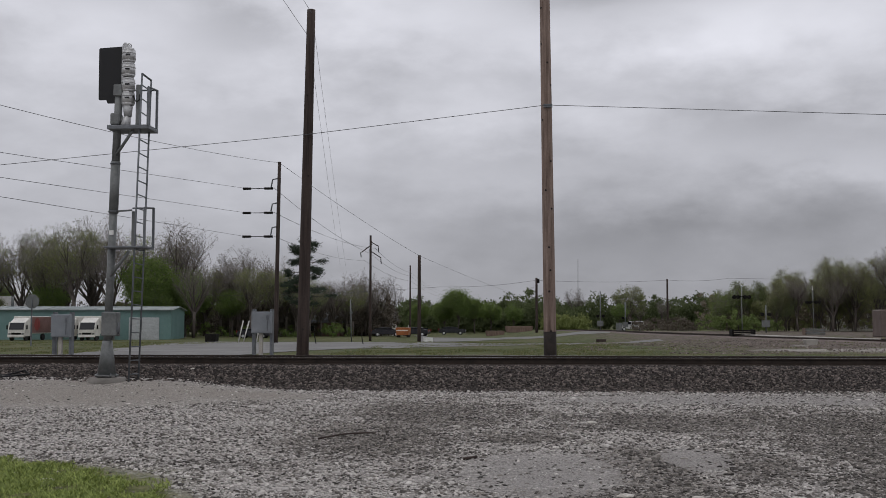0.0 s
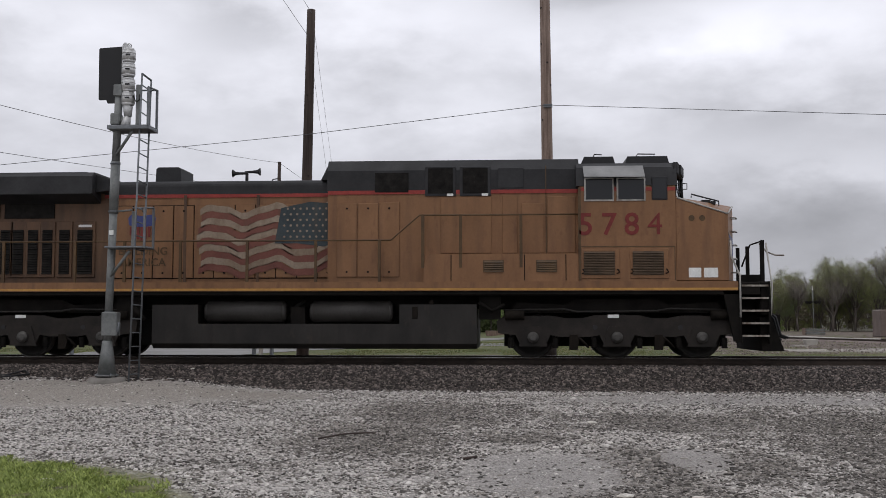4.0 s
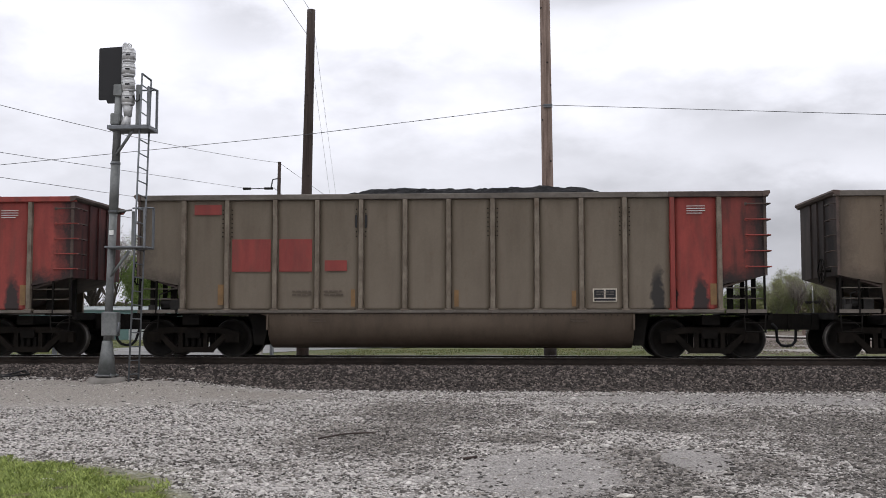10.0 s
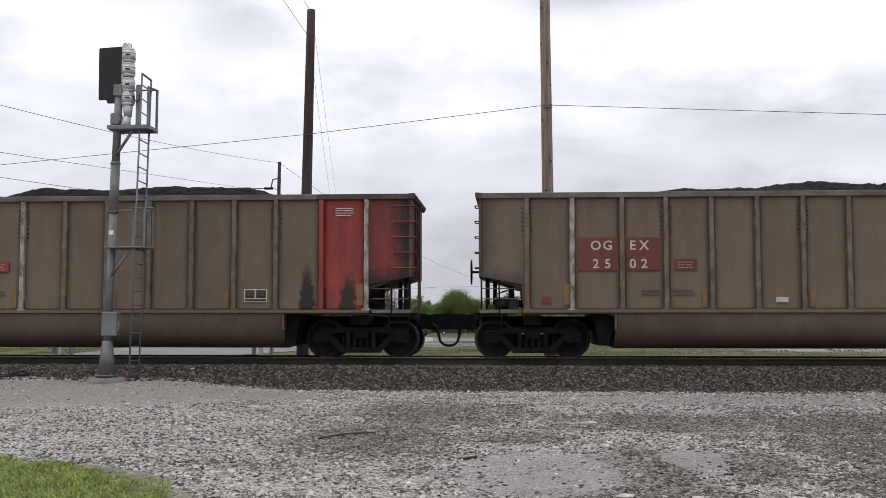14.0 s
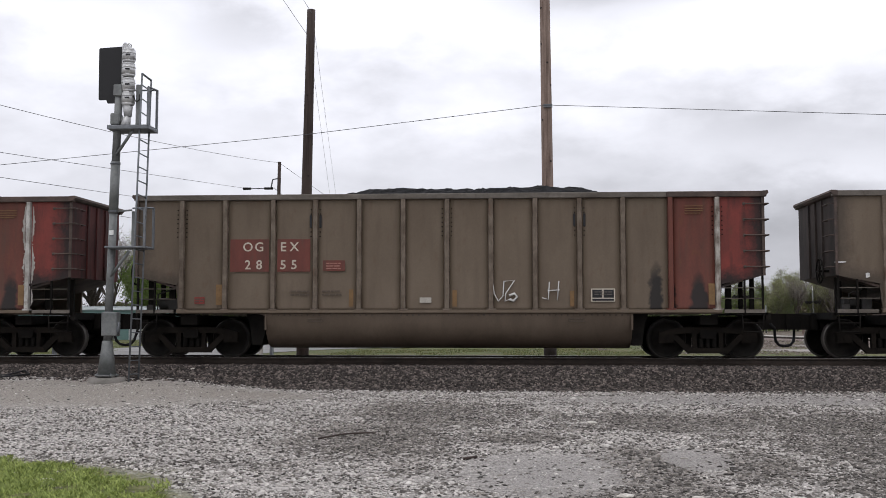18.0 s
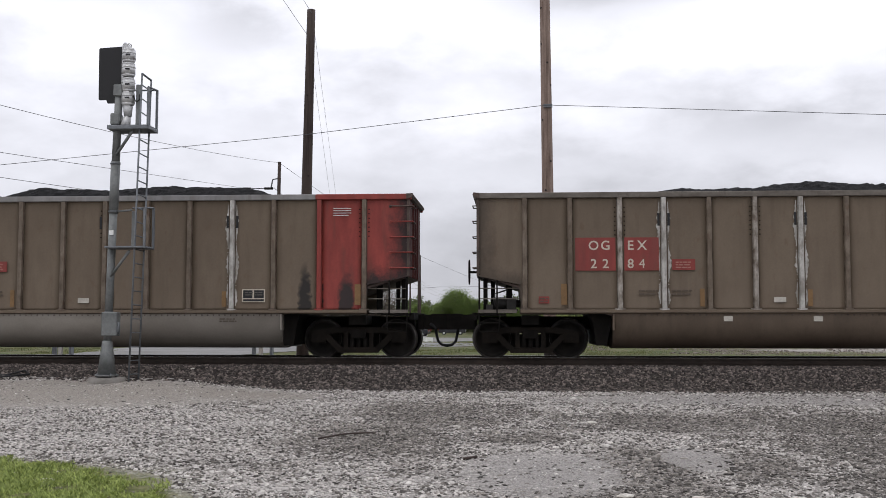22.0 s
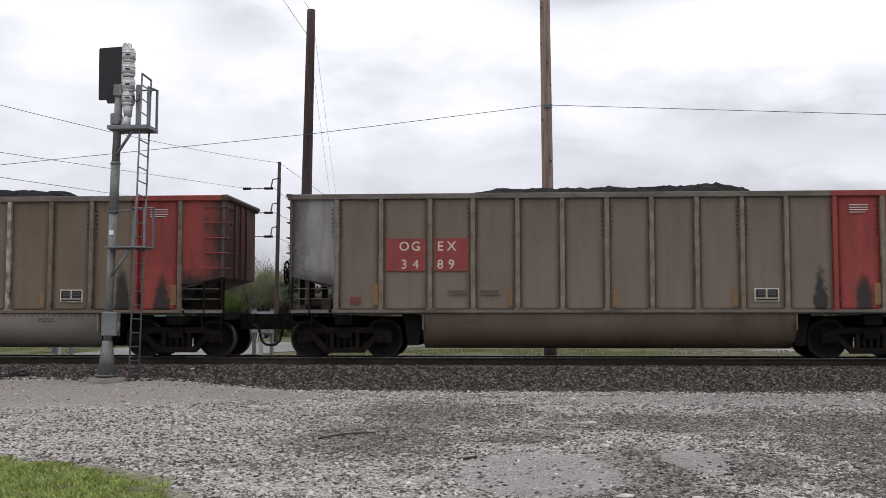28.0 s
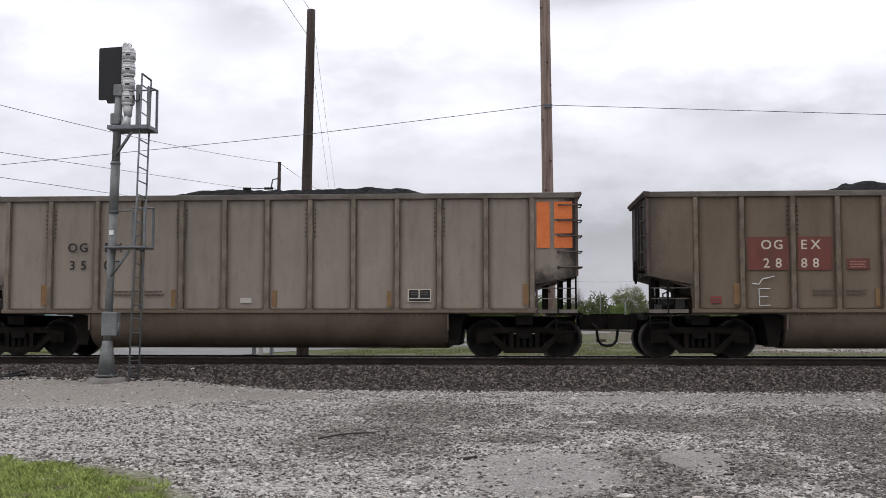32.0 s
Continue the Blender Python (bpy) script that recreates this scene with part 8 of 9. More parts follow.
def locomotive(number, crossing, flag, lit, label):
    lo = empty("locomotive", (-1000, 0, 0), label, "locomotive", "locomotives of the train")
    MOVERS.append((lo, crossing))

    def add(key, name, make, mat, lab="", at=(0, 0, 0), parent=None):
        return shared(("loco", key, flag), name, make, mat, parent or lo, at, lab)
    M_LGREY = M_LGREYX if flag else M_LGREYN
    cm = M_YELM if flag else M_YEL
    R = -0.42 if flag else -0.14     # how far the radiator stands back
    D = 0.0 if flag else 0.2     # cab fittings stand further forward on the second engine
    YH = -0.95       # side of the narrow hood
    YM = -1.22       # side of the equipment cabinet
    YC = -1.52       # side of the cab
    add("under", "underframe", lambda bm: bevelled_box(bm, -10.4, 10.4, -1.50, 1.50, 1.46, 1.755, 0.02), M_UNDER)
    add("sillband", "side_sill", lambda bm: box(bm, -9.75, 9.9, -1.525, -1.498, 1.56, 1.775), cm, "weathered yellow side sill")
    stripe = add("stripe", "sill_stripe", lambda bm: box(bm, -9.74, 9.89, -1.532, -1.52, 1.575, 1.625), M_STRIPE, "bright yellow stripe")
    # long hood with doors
    add("hood", "long_hood", lambda bm: rounded_hood(bm, -4.99, 0.45, 0.95, 1.755, 4.24), cm)
    add("rear_hood", "radiator_hood", lambda bm: rounded_hood(bm, -9.35 + R * 0.7, -4.995, 0.95, 1.755, 4.24), M_YELD if flag else cm)

    def roofcap(bm):
        pts = [(-0.965, 3.92), (0.965, 3.92), (0.965, 4.12)]
        for k in range(1, 5):
            a = k * math.pi / 8
            pts.append((0.825 + 0.14 * math.cos(a), 4.12 + 0.14 * math.sin(a)))
        pts += [(-p, q) for p, q in reversed(pts[2:])]
        prism(bm, pts, -5.1, 0.46, "x")
    add("hoodroof", "hood_roof", roofcap, M_LGREY)
    add("hoodred", "red_trim", lambda bm: box(bm, -5.1, 0.46, -0.972, -0.96, 3.84, 3.925), M_LRED)
    dm = cm
    add("seamback", "door_recess", lambda bm: box(bm, -4.93, 0.42, -0.958, -0.94, 1.88, 3.66), M_UNDER)
    for i in range(14):
        x = -4.88 + i * 0.502
        if x + 0.49 > 2.3:
            break
        z1 = 3.64 if i < 4 or 10 < i < 13 else 3.66
        d = add(("door", z1, i > 10), "hood_door", lambda bm: bevelled_box(bm, 0.0, 0.478, -0.02, 0.03, 1.90, z1, 0.008), dm, at=(x, YH - 0.012 if i < 11 else YM - 0.012, 0))
        add("doorlatch", "latch", lambda bm: (cyl(bm, (0.24, -0.035, 2.02), (0.24, -0.015, 2.02), 0.025, n=8), cyl(bm, (0.24, -0.035, 3.52), (0.24, -0.015, 3.52), 0.025, n=8)), M_UNDER, parent=d)
    for x in (-4.95, -3.1, -1.32, 0.42):
        add("seam", "hood_seam", lambda bm: box(bm, -0.035, 0.035, -0.03, 0.02, 1.80, 3.9), M_YELD, at=(x, YH - 0.01, 0))
    # radiator section at the rear
    def radiator(bm):
        prism(bm, [(-0.95, 3.72), (0.95, 3.72), (1.52, 3.90), (1.52, 4.32), (1.40, 4.42), (-1.40, 4.42), (-1.52, 4.32), (-1.52, 3.90)], -9.55 + R, -4.78 + R, "x")
        prism(bm, [(-4.8 + R, 4.38), (-4.8 + R, 3.95), (-4.42 + R, 4.0), (-4.42 + R, 4.26)], -1.3, 1.3)
    add("radiator", "radiator_housing", radiator, M_LGREY)
    # sloped underside; the overhang's shade is put into its dark colour
    add("radred", "red_trim", lambda bm: prism(bm, [(-0.96, 3.712), (-1.515, 3.888), (-1.515, 3.895), (-0.96, 3.719)], -9.50 + R, -4.80 + R, "x"), M_LGREY if flag else M_REDK)
    add("radlip", "radiator_lip", lambda bm: box(bm, -9.3 + R, -5.0 + R, -1.3, 1.3, 4.42, 4.445), M_UNDER)
    for x0, x1 in ((-9.0, -7.72), (-7.60, -6.35)):
        add(("intake", x0), "air_intake", lambda bm: box(bm, x0, x1, -0.98, -0.94, 3.36, 3.72), M_LDARK)
    for i, (x0, x1) in enumerate(((-8.95, -8.67), (-8.50, -8.24), (-8.12, -7.86), (-7.67, -7.43), (-7.36, -7.10), (-6.98, -6.74), (-6.62, -6.38), (-6.2, -5.95), (-5.75, -5.38))):
        f = add(("sh", x0), "shutter_door", lambda bm: bevelled_box(bm, x0 - 0.06, x1 + 0.06, -0.99, -0.94, 1.92, 3.28, 0.008), M_YELD if flag else dm)
        add(("shd", x0), "shutter", lambda bm: (box(bm, x0, x1, -0.998, -0.985, 2.0, 3.08), louvres(bm, x0, x1, 2.0, 3.08, -0.996, 18)), M_LDARK, parent=f)
        if i in (0, 1, 2, 8):
            add(("shw", x0), "white_tag", lambda bm: patch(bm, x0 + 0.02, x1 - 0.02, 3.14, 3.2), M_WHITE, at=(0, -0.994, 0), parent=f)
    add("rearend", "rear_end_wall", lambda bm: bevelled_box(bm, -9.42 + R * 0.7, -9.30 + R * 0.7, -0.98, 0.98, 1.755, 3.75, 0.03), M_YELD)
    for k in range(6):
        add(("rgrab", k), "grab_iron", lambda bm: tube(bm, [(-9.42 + R * 0.7, -0.9, 2.1 + k * 0.36), (-9.55 + R * 0.7, -0.9, 2.1 + k * 0.36), (-9.55 + R * 0.7, -0.5, 2.1 + k * 0.36), (-9.42 + R * 0.7, -0.5, 2.1 + k * 0.36)], 0.014, 6), M_RIBL)
    # taller equipment section
    add("tall", "equipment_cabinet", lambda bm: rounded_hood(bm, 0.42, 6.34, 1.22, 1.755, 3.94, 0.02), dm)

    def tallroof(bm):
        prism(bm, [(-1.235, 3.94), (1.235, 3.94), (1.235, 4.42), (1.05, 4.68), (-1.05, 4.68), (-1.235, 4.42)], 0.40, 6.34, "x")
        prism(bm, [(0.40, 4.60), (0.40, 4.24), (0.22, 4.24)], -1.05, 1.05)
    add("tallroof", "cabinet_roof", tallroof, M_LGREY)
    add("tallred", "red_trim", lambda bm: box(bm, 0.42, 6.34, -1.242, -1.22, 3.855, 3.945), M_LRED)
    for x0, x1 in ((1.54, 2.34),):
        add("vent1", "vent_screen", lambda bm: box(bm, x0, x1, -1.25, -1.2, 3.90, 4.36), M_LDARK)
    for x0 in (2.80, 3.62):
        v = add(("vent", x0), "vent_frame", lambda bm: bevelled_box(bm, x0 - 0.07, x0 + 0.66, -1.255, -1.2, 3.80, 4.50, 0.01), M_LGREY)
        add(("ventd", x0), "vent_screen", lambda bm: (box(bm, x0, x0 + 0.59, -1.262, -1.25, 3.86, 4.46), [box(bm, x0 + 0.02 + k * 0.12, x0 + 0.05 + k * 0.12, -1.275, -1.26, 3.86, 4.46) for k in range(5)]), M_LDARK, parent=v)
        add(("ventw", x0), "white_tag", lambda bm: patch(bm, x0 + 0.45, x0 + 0.6, 3.80, 3.86), M_WHITE, at=(0, -1.26, 0))
    add("hatch", "roof_hatch", lambda bm: bevelled_box(bm, 4.45, 5.05, -1.25, -1.2, 3.98, 4.46, 0.01), M_LGREY)
    for x0, x1, z0, z1 in ((4.55, 4.90, 2.45, 3.80), (5.0, 5.5, 2.45, 3.62), (3.1, 4.3, 2.45, 3.78), (5.6, 6.25, 2.45, 3.78)):
        add(("cabdoor", x0), "cabinet_door", lambda bm: bevelled_box(bm, x0, x1, -1.24, -1.2, z0, z1, 0.008), dm)
    add("cabjoint", "cabinet_joint", lambda bm: box(bm, 5.56, 5.58, -1.242, -1.2, 1.9, 4.5), M_RAILG)
    lower = add("lowbox", "side_cabinet", lambda bm: prism(bm, [(2.72, 1.77), (6.32, 1.77), (6.32, 2.36), (6.24, 2.42), (2.86, 2.42), (2.72, 2.2)], -1.50, -1.2), M_YELM)
    for x in (4.12, 5.35):
        add(("lou", x), "louvre", lambda bm: (box(bm, x - 0.02, x + 0.46, -1.508, -1.49, 1.99, 2.27), louvres(bm, x, x + 0.44, 2.0, 2.26, -1.506, 5)), M_RAILG, parent=lower)
    for x in (3.35, 5.05, 6.0):
        add(("boxseam", x), "box_seam", lambda bm: box(bm, x, x + 0.02, -1.506, -1.49, 1.8, 2.4), M_UNDER, parent=lower)
    # cab
    def cabshell(bm):
        prism(bm, [(-1.52, 1.77), (1.52, 1.77), (1.52, 3.95), (1.36, 4.36), (1.2, 4.45), (-1.2, 4.45), (-1.36, 4.36), (-1.52, 3.95)], 6.34, 8.52, "x")
    add("cab", "cab", cabshell, cm)

    def cabroof(bm):
        prism(bm, [(-1.535, 3.98), (-1.42, 4.42), (-1.25, 4.54), (1.25, 4.54), (1.42, 4.42), (1.535, 3.98)], 6.26, 8.56, "x")
    add("cabroof", "cab_roof", cabroof, M_LGREYL if not flag else M_LGREY, "pale grey cab roof" if not flag else "sooty grey cab roof")
    for x0, x1 in ((6.40, 7.22), (7.42, 8.48)):
        add(("ac", x0), "roof_unit", lambda bm: (prism(bm, [(x0, 4.53), (x1, 4.53), (x1 - 0.06, 4.74), (x0 + 0.08, 4.74)], -1.0, 0.5), tube(bm, [(x0 + 0.3, -0.7, 4.74), (x0 + 0.35, -0.7, 4.84), (x1 - 0.3, -0.7, 4.83)], 0.015, 5)), M_LGREY)
    add("cabred", "red_trim", lambda bm: box(bm, 6.34, 8.52, -1.528, -1.515, 3.86, 3.94), M_LRED)

    def nose(bm):
        """Wedge nose: flat cheeks, two facets meeting at a narrow front, a low ridge along the top."""
        def pair(x, y, z):
            return [bm.verts.new((x, k * y, z)) for k in (-1, 1)]
        low, cheek, toe, tip = pair(8.50, 1.50, 1.77), pair(9.70, 1.50, 1.77), pair(10.04, 0.35, 1.77), pair(10.04, 0.35, 3.60)
        corner, back, ridge = pair(9.70, 1.50, 3.32), pair(8.50, 1.50, 3.72), pair(8.50, 0.35, 3.84)
        for i in (0, 1):
            for f in ((low, cheek, corner, back), (cheek, toe, tip, corner), (back, corner, tip, ridge)):
                bm.faces.new([p[i] for p in f])
        for f in ((toe, tip), (tip, ridge)):
            bm.faces.new((f[0][0], f[0][1], f[1][1], f[1][0]))
        bm.faces.new((low[0], low[1], cheek[1], toe[1], toe[0], cheek[0]))
        bm.faces.new((low[0], back[0], ridge[0], ridge[1], back[1], low[1]))
        bmesh.ops.recalc_face_normals(bm, faces=bm.faces)
        bevelled(bm, 0.03)
    add("nose", "nose", nose, cm)
    glass_plan = [(8.50, -1.40), (8.86, -0.12), (8.86, 0.12), (8.50, 1.40)]
    add("windshield", "windshield", lambda bm: prism(bm, glass_plan, 3.72, 4.27, "z"), M_WSG, "angled windshield glass")
    for k, (x, y, r) in enumerate(((8.49, -1.43, 0.05), (8.88, -0.12, 0.035), (8.88, 0.12, 0.035), (8.49, 1.43, 0.05))):
        add(("wspost", k), "windshield_post", lambda bm: tube(bm, [(x + 0.02, y, 3.70), (x, y, 4.28)], r, 6), M_LGREY)
    for k in (-1, 1):
        add(("wssill", k), "windshield_frame", lambda bm: tube(bm, [(8.50, k * 1.43, 3.74), (8.88, k * 0.12, 3.78)], 0.03, 6), M_LGREY)
        add(("wiper", k), "wiper", lambda bm: tube(bm, [(8.74, k * 0.62, 4.25), (8.76, k * 0.60, 4.0), (8.83, k * 0.34, 3.9)], 0.012, 5), M_BLACK)
    add("brow", "cab_brow", lambda bm: prism(bm, [(8.50, -1.44), (8.60, -1.40), (8.92, -0.16), (8.92, 0.16), (8.60, 1.40), (8.50, 1.44)], 4.27, 4.53, "z"), M_LGREY)
    board = add("numbox", "number_board", lambda bm: box(bm, 0.30, 0.98, -0.02, 0.02, 4.29, 4.51), M_BLACK)
    board.location, board.rotation_euler[2] = (8.62, -1.42, 0), radians(75.5)
    add("brow_grab", "grab_iron", lambda bm: tube(bm, [(8.92, -0.1, 4.2), (9.02, -0.1, 4.2), (9.02, -0.1, 4.06), (8.90, -0.1, 4.06)], 0.014, 5), M_LGREY)
    # side windows, shade, mirror slot
    for k, (x0, x1) in enumerate(((6.44 + D, 7.12 + D), (7.18 + D, 7.84 + D))):
        w = add(("win", k), "cab_window", lambda bm: bevelled_box(bm, x0, x1, -1.545, -1.50, 3.62, 4.16, 0.01), M_RIBW, "window with an aluminium frame")
        add(("pane", k), "pane", lambda bm: box(bm, x0 + 0.04, x1 - 0.035, -1.552, -1.53, 3.66, 4.13), M_GLASS, parent=w)
    w = add(("win", 9), "cab_window", lambda bm: bevelled_box(bm, 7.98 + D * 0.6, 8.34 + D * 0.6, -1.535, -1.50, 3.64, 4.18, 0.01), M_LGREY)
    add(("pane", 9), "pane", lambda bm: box(bm, 8.01 + D * 0.6, 8.31 + D * 0.6, -1.542, -1.53, 3.68, 4.15), M_GLASS, parent=w)
    if not flag:
        add("mirror", "side_mirror", lambda bm: bevelled_box(bm, 7.77 + D * 1.25, 7.92 + D * 1.25, -1.60, -1.54, 3.58, 4.16, 0.03), M_WHITE, "white wind deflector")
    add("shade", "sunshade", lambda bm: prism(bm, [(-1.40, 4.46), (-1.80, 4.17), (-1.81, 4.14), (-1.40, 4.42)], 6.42 + D * 0.6, 7.80 + D * 0.6, "x"), M_LGREYL, "pale metal sunshade")
    for x in (6.42 + D, 7.53 + D):
        g = add(("cg", x), "grille_door", lambda bm: bevelled_box(bm, x - 0.06, x + 0.82, -1.545, -1.50, 1.84, 2.52, 0.012), dm)
        gm = (lambda bm: (box(bm, x, x + 0.70, -1.552, -1.54, 1.92, 2.46), louvres(bm, x, x + 0.70, 1.93, 2.45, -1.55, 14))) if flag else (lambda bm: (box(bm, x, x + 0.335, -1.552, -1.54, 1.93, 2.17), box(bm, x + 0.365, x + 0.70, -1.552, -1.54, 1.93, 2.17), box(bm, x, x + 0.335, -1.552, -1.54, 2.21, 2.46), box(bm, x + 0.365, x + 0.70, -1.552, -1.54, 2.21, 2.46)))
        add(("cgd", x, flag), "grille", gm, M_GRILLE, parent=g)
        add(("cgl", x), "latch", lambda bm: [tube(bm, [(x + a, -1.555, 2.06), (x + a + 0.05, -1.56, 1.98), (x + a - 0.02, -1.56, 1.95)], 0.016, 5) for a in (-0.03, 0.76)], M_UNDER, parent=g)
    add("cabjoint2", "cab_joint", lambda bm: box(bm, 6.30, 6.36, -1.53, -1.48, 1.8, 3.95), M_RAILG)
    add("cabseam", "cab_seam", lambda bm: (box(bm, 6.36, 8.5 + D, -1.526, -1.515, 2.56, 2.582), box(bm, 8.48 + D, 8.5 + D, -1.526, -1.515, 1.80, 2.56)), M_RAILG)
    add("nosetag", "white_panel", lambda bm: (patch(bm, 9.0, 9.62, 1.86, 2.15) if not flag else (patch(bm, 8.86, 9.18, 1.86, 2.12), patch(bm, 9.22, 9.56, 1.86, 2.12))) and None, M_WHITE, at=(0, -1.50, 0)) if not flag else add("nosetagb", "white_panel", lambda bm: (patch(bm, 8.80, 9.08, 1.86, 2.08), patch(bm, 9.14, 9.46, 1.86, 2.08)), M_WHITE, at=(0, -1.50, 0))
    add("vents", "nose_vent", lambda bm: (cyl(bm, (8.88, -1.505, 3.22), (8.88, -1.49, 3.22), 0.07, n=10), cyl(bm, (9.12, -1.505, 3.22), (9.12, -1.49, 3.22), 0.07, n=10)), M_RAILG)
    add("nosebar", "nose_grab", lambda bm: tube(bm, [(8.95, -1.1, 3.74), (8.95, -1.1, 3.82), (9.6, -1.0, 3.66), (9.6, -1.0, 3.56)], 0.018, 5), M_LGREY)
    add("bell", "nose_fitting", lambda bm: (box(bm, 9.25, 9.45, -0.8, -0.6, 3.58, 3.72), box(bm, 9.45, 9.55, -0.9, -0.5, 3.6, 3.68)), M_LGREY)
    for k in range(5):
        add(("ngrab", k), "grab_iron", lambda bm: tube(bm, [(9.86, -0.9, 2.0 + k * 0.32), (9.98, -0.95, 2.0 + k * 0.32), (10.09, -0.6, 2.0 + k * 0.32), (9.95, -0.6, 2.0 + k * 0.32)], 0.014, 6), M_RIBW)
    [add("ditch", "headlight", lambda bm: cyl(bm, (10.02, 0, 0), (10.075, 0, 0), 0.085, n=14), M_LAMP if lit else M_GLASS, at=(0, -0.1, z)) for z in (3.12, 3.36)]
    # numbers on the cab side
    for ch, x in zip(number, (6.47 + D * 1.25, 7.0 + D * 1.25, 7.52 + D * 1.25, 8.05 + D * 1.25)):
        letters(ch, 0.72, M_LREDD if flag else M_LRED, lo, x, -1.528, 2.85, "numeral", "red painted numeral")
    # end platforms, steps, rails, couplers
    for s in (-1, 1):
        for k in range(5):
            st = add(("tread", s), "step", lambda bm: tread(bm, s), M_UNDER, at=(0, 0, 1.68 - k * 0.285))
            add(("edge", s), "step_edge", lambda bm: tread_edge(bm, s), M_RIBL, "worn pale step edge", parent=st)
        for x in (9.95, 10.6):
            add(("stepside", s, x), "step_side", lambda bm: box(bm, s * x - 0.02, s * x + 0.02, -1.52, -1.0, 0.36, 1.77), M_UNDER)
        add(("gusset", s), "step_gusset", lambda bm: prism(bm, [(s * 9.55, 1.6), (s * 9.93, 1.6), (s * 9.93, 0.4), (s * 9.80, 0.4)], -1.5, -1.38), M_UNDER)
        add(("endplate", s), "end_plate", lambda bm: bevelled_box(bm, s * 10.52 - 0.12, s * 10.52 + 0.12, -1.45, 1.45, 1.0, 1.77, 0.03), M_UNDER)
        add(("plow", s), "plow", lambda bm: prism(bm, [(s * 10.62, 0.95), (s * 10.80, 0.6), (s * 10.95, 0.18), (s * 10.45, 0.18), (s * 10.4, 0.95)], -1.35, 1.35), M_UNDER)
        add(("cpl", s), "coupler", lambda bm: (box(bm, s * 10.75 - 0.35, s * 10.75 + 0.35, -0.14, 0.14, 0.74, 0.98), box(bm, s * 11.05 - 0.1, s * 11.05 + 0.1, -0.2, 0.2, 0.68, 1.02)), M_UNDER)
        for x, y in ((10.5, -1.3), (10.62, -0.75), (10.62, 0.75), (10.5, 1.3)):
            add(("epost", s, x, y), "railing_post", lambda bm: box(bm, s * x - 0.04, s * x + 0.04, y - 0.04, y + 0.04, 1.77, 2.72), M_UNDER)
        add(("erail", s), "end_railing", lambda bm: tube(bm, [(s * 10.62, -0.75, 2.70), (s * 10.5, -1.3, 2.70), (s * 10.2, -1.42, 2.6), (s * 10.0, -1.45, 2.1)], 0.02, 6), M_UNDER)
        add(("grabw", s), "hand_rail", lambda bm: (tube(bm, [(s * 9.94, -1.54, 0.95), (s * 9.94, -1.54, 1.9), (s * (9.75 if s > 0 else 9.86), -1.54, 2.35), (s * (9.75 if s > 0 else 9.86), -1.5, 2.7)], 0.022, 6), tube(bm, [(s * 10.63, -1.5, 1.0), (s * 10.66, -1.5, 1.7), (s * 10.55, -1.45, 2.65)], 0.02, 6)), M_RIBW, "pale grab rail")
        for y in (-1.0, -0.8, -0.4, 0.5):
            add(("hose", s), "air_hose", lambda bm: tube(bm, [(s * 10.64, 0, 1.05), (s * 10.85, 0, 0.85), (s * 10.95, 0, 0.45), (s * 11.12, 0, 0.38)], 0.03, 6), M_BLACK, at=(0, y, 0.1 * abs(y)))
    add("mu", "jumper_chain", lambda bm: tube(bm, [(10.62, -0.5, 2.7), (10.8, -0.5, 2.5), (11.0, -0.5, 2.42), (11.2, -0.5, 2.42)], 0.02, 5), M_RIBL)
    add("mub", "jumper_chain", lambda bm: tube(bm, [(-10.62, -0.5, 2.7), (-10.8, -0.5, 2.5), (-11.0, -0.5, 2.42), (-11.2, -0.5, 2.42)], 0.02, 5), M_RIBL)
    # walkway rails
    run = [(-9.75, 1.85), (-9.70, 2.75), (1.95, 2.75), (2.62, 3.33), (6.5, 3.33)]
    add("rail", "hand_rail", lambda bm: tube(bm, [(x, -1.46, z) for x, z in run], 0.02, 6), M_RAILG, "worn brown hand rail")
    for x, z in ((-9.1, 2.75), (-7.35, 2.75), (-5.6, 2.75), (-4.4, 2.75), (-3.05, 2.75), (-1.45, 2.75), (0.18, 2.75), (1.68, 2.75)):
        add("post1", "stanchion", lambda bm: box(bm, -0.03, 0.03, -1.49, -1.43, 1.6, 2.76), M_RAILG, at=(x, 0, 0))
    for x in (2.70, 3.58, 4.98):
        add("post2", "stanchion", lambda bm: box(bm, -0.035, 0.035, -1.51, -1.45, 2.1, 3.34), M_RAILG, at=(x, 0, 0))
    # tank, reservoirs, trucks
    def tank(bm):
        prism(bm, [(-1.42, 0.34), (-1.30, 0.22), (1.30, 0.22), (1.42, 0.34), (1.42, 0.80), (-1.42, 0.80)], -3.72, 3.95, "x")
        box(bm, -3.72, -2.62, -1.42, 1.42, 0.80, 1.25)
        box(bm, 2.15, 3.95, -1.42, 1.42, 0.80, 1.25)
    add("tank", "fuel_tank", tank, M_TANK, "dark grey fuel tank")
    for x0, x1 in ((-2.5, -0.55), (0.02, 1.98)):
        add(("res", x0), "air_reservoir", lambda bm: (cyl(bm, (x0 + 0.08, -1.15, 1.08), (x1 - 0.08, -1.15, 1.08), 0.26, n=20), cyl(bm, (x0, -1.15, 1.08), (x0 + 0.08, -1.15, 1.08), 0.18, 0.26, n=20), cyl(bm, (x1 - 0.08, -1.15, 1.08), (x1, -1.15, 1.08), 0.26, 0.18, n=20)), M_RES)
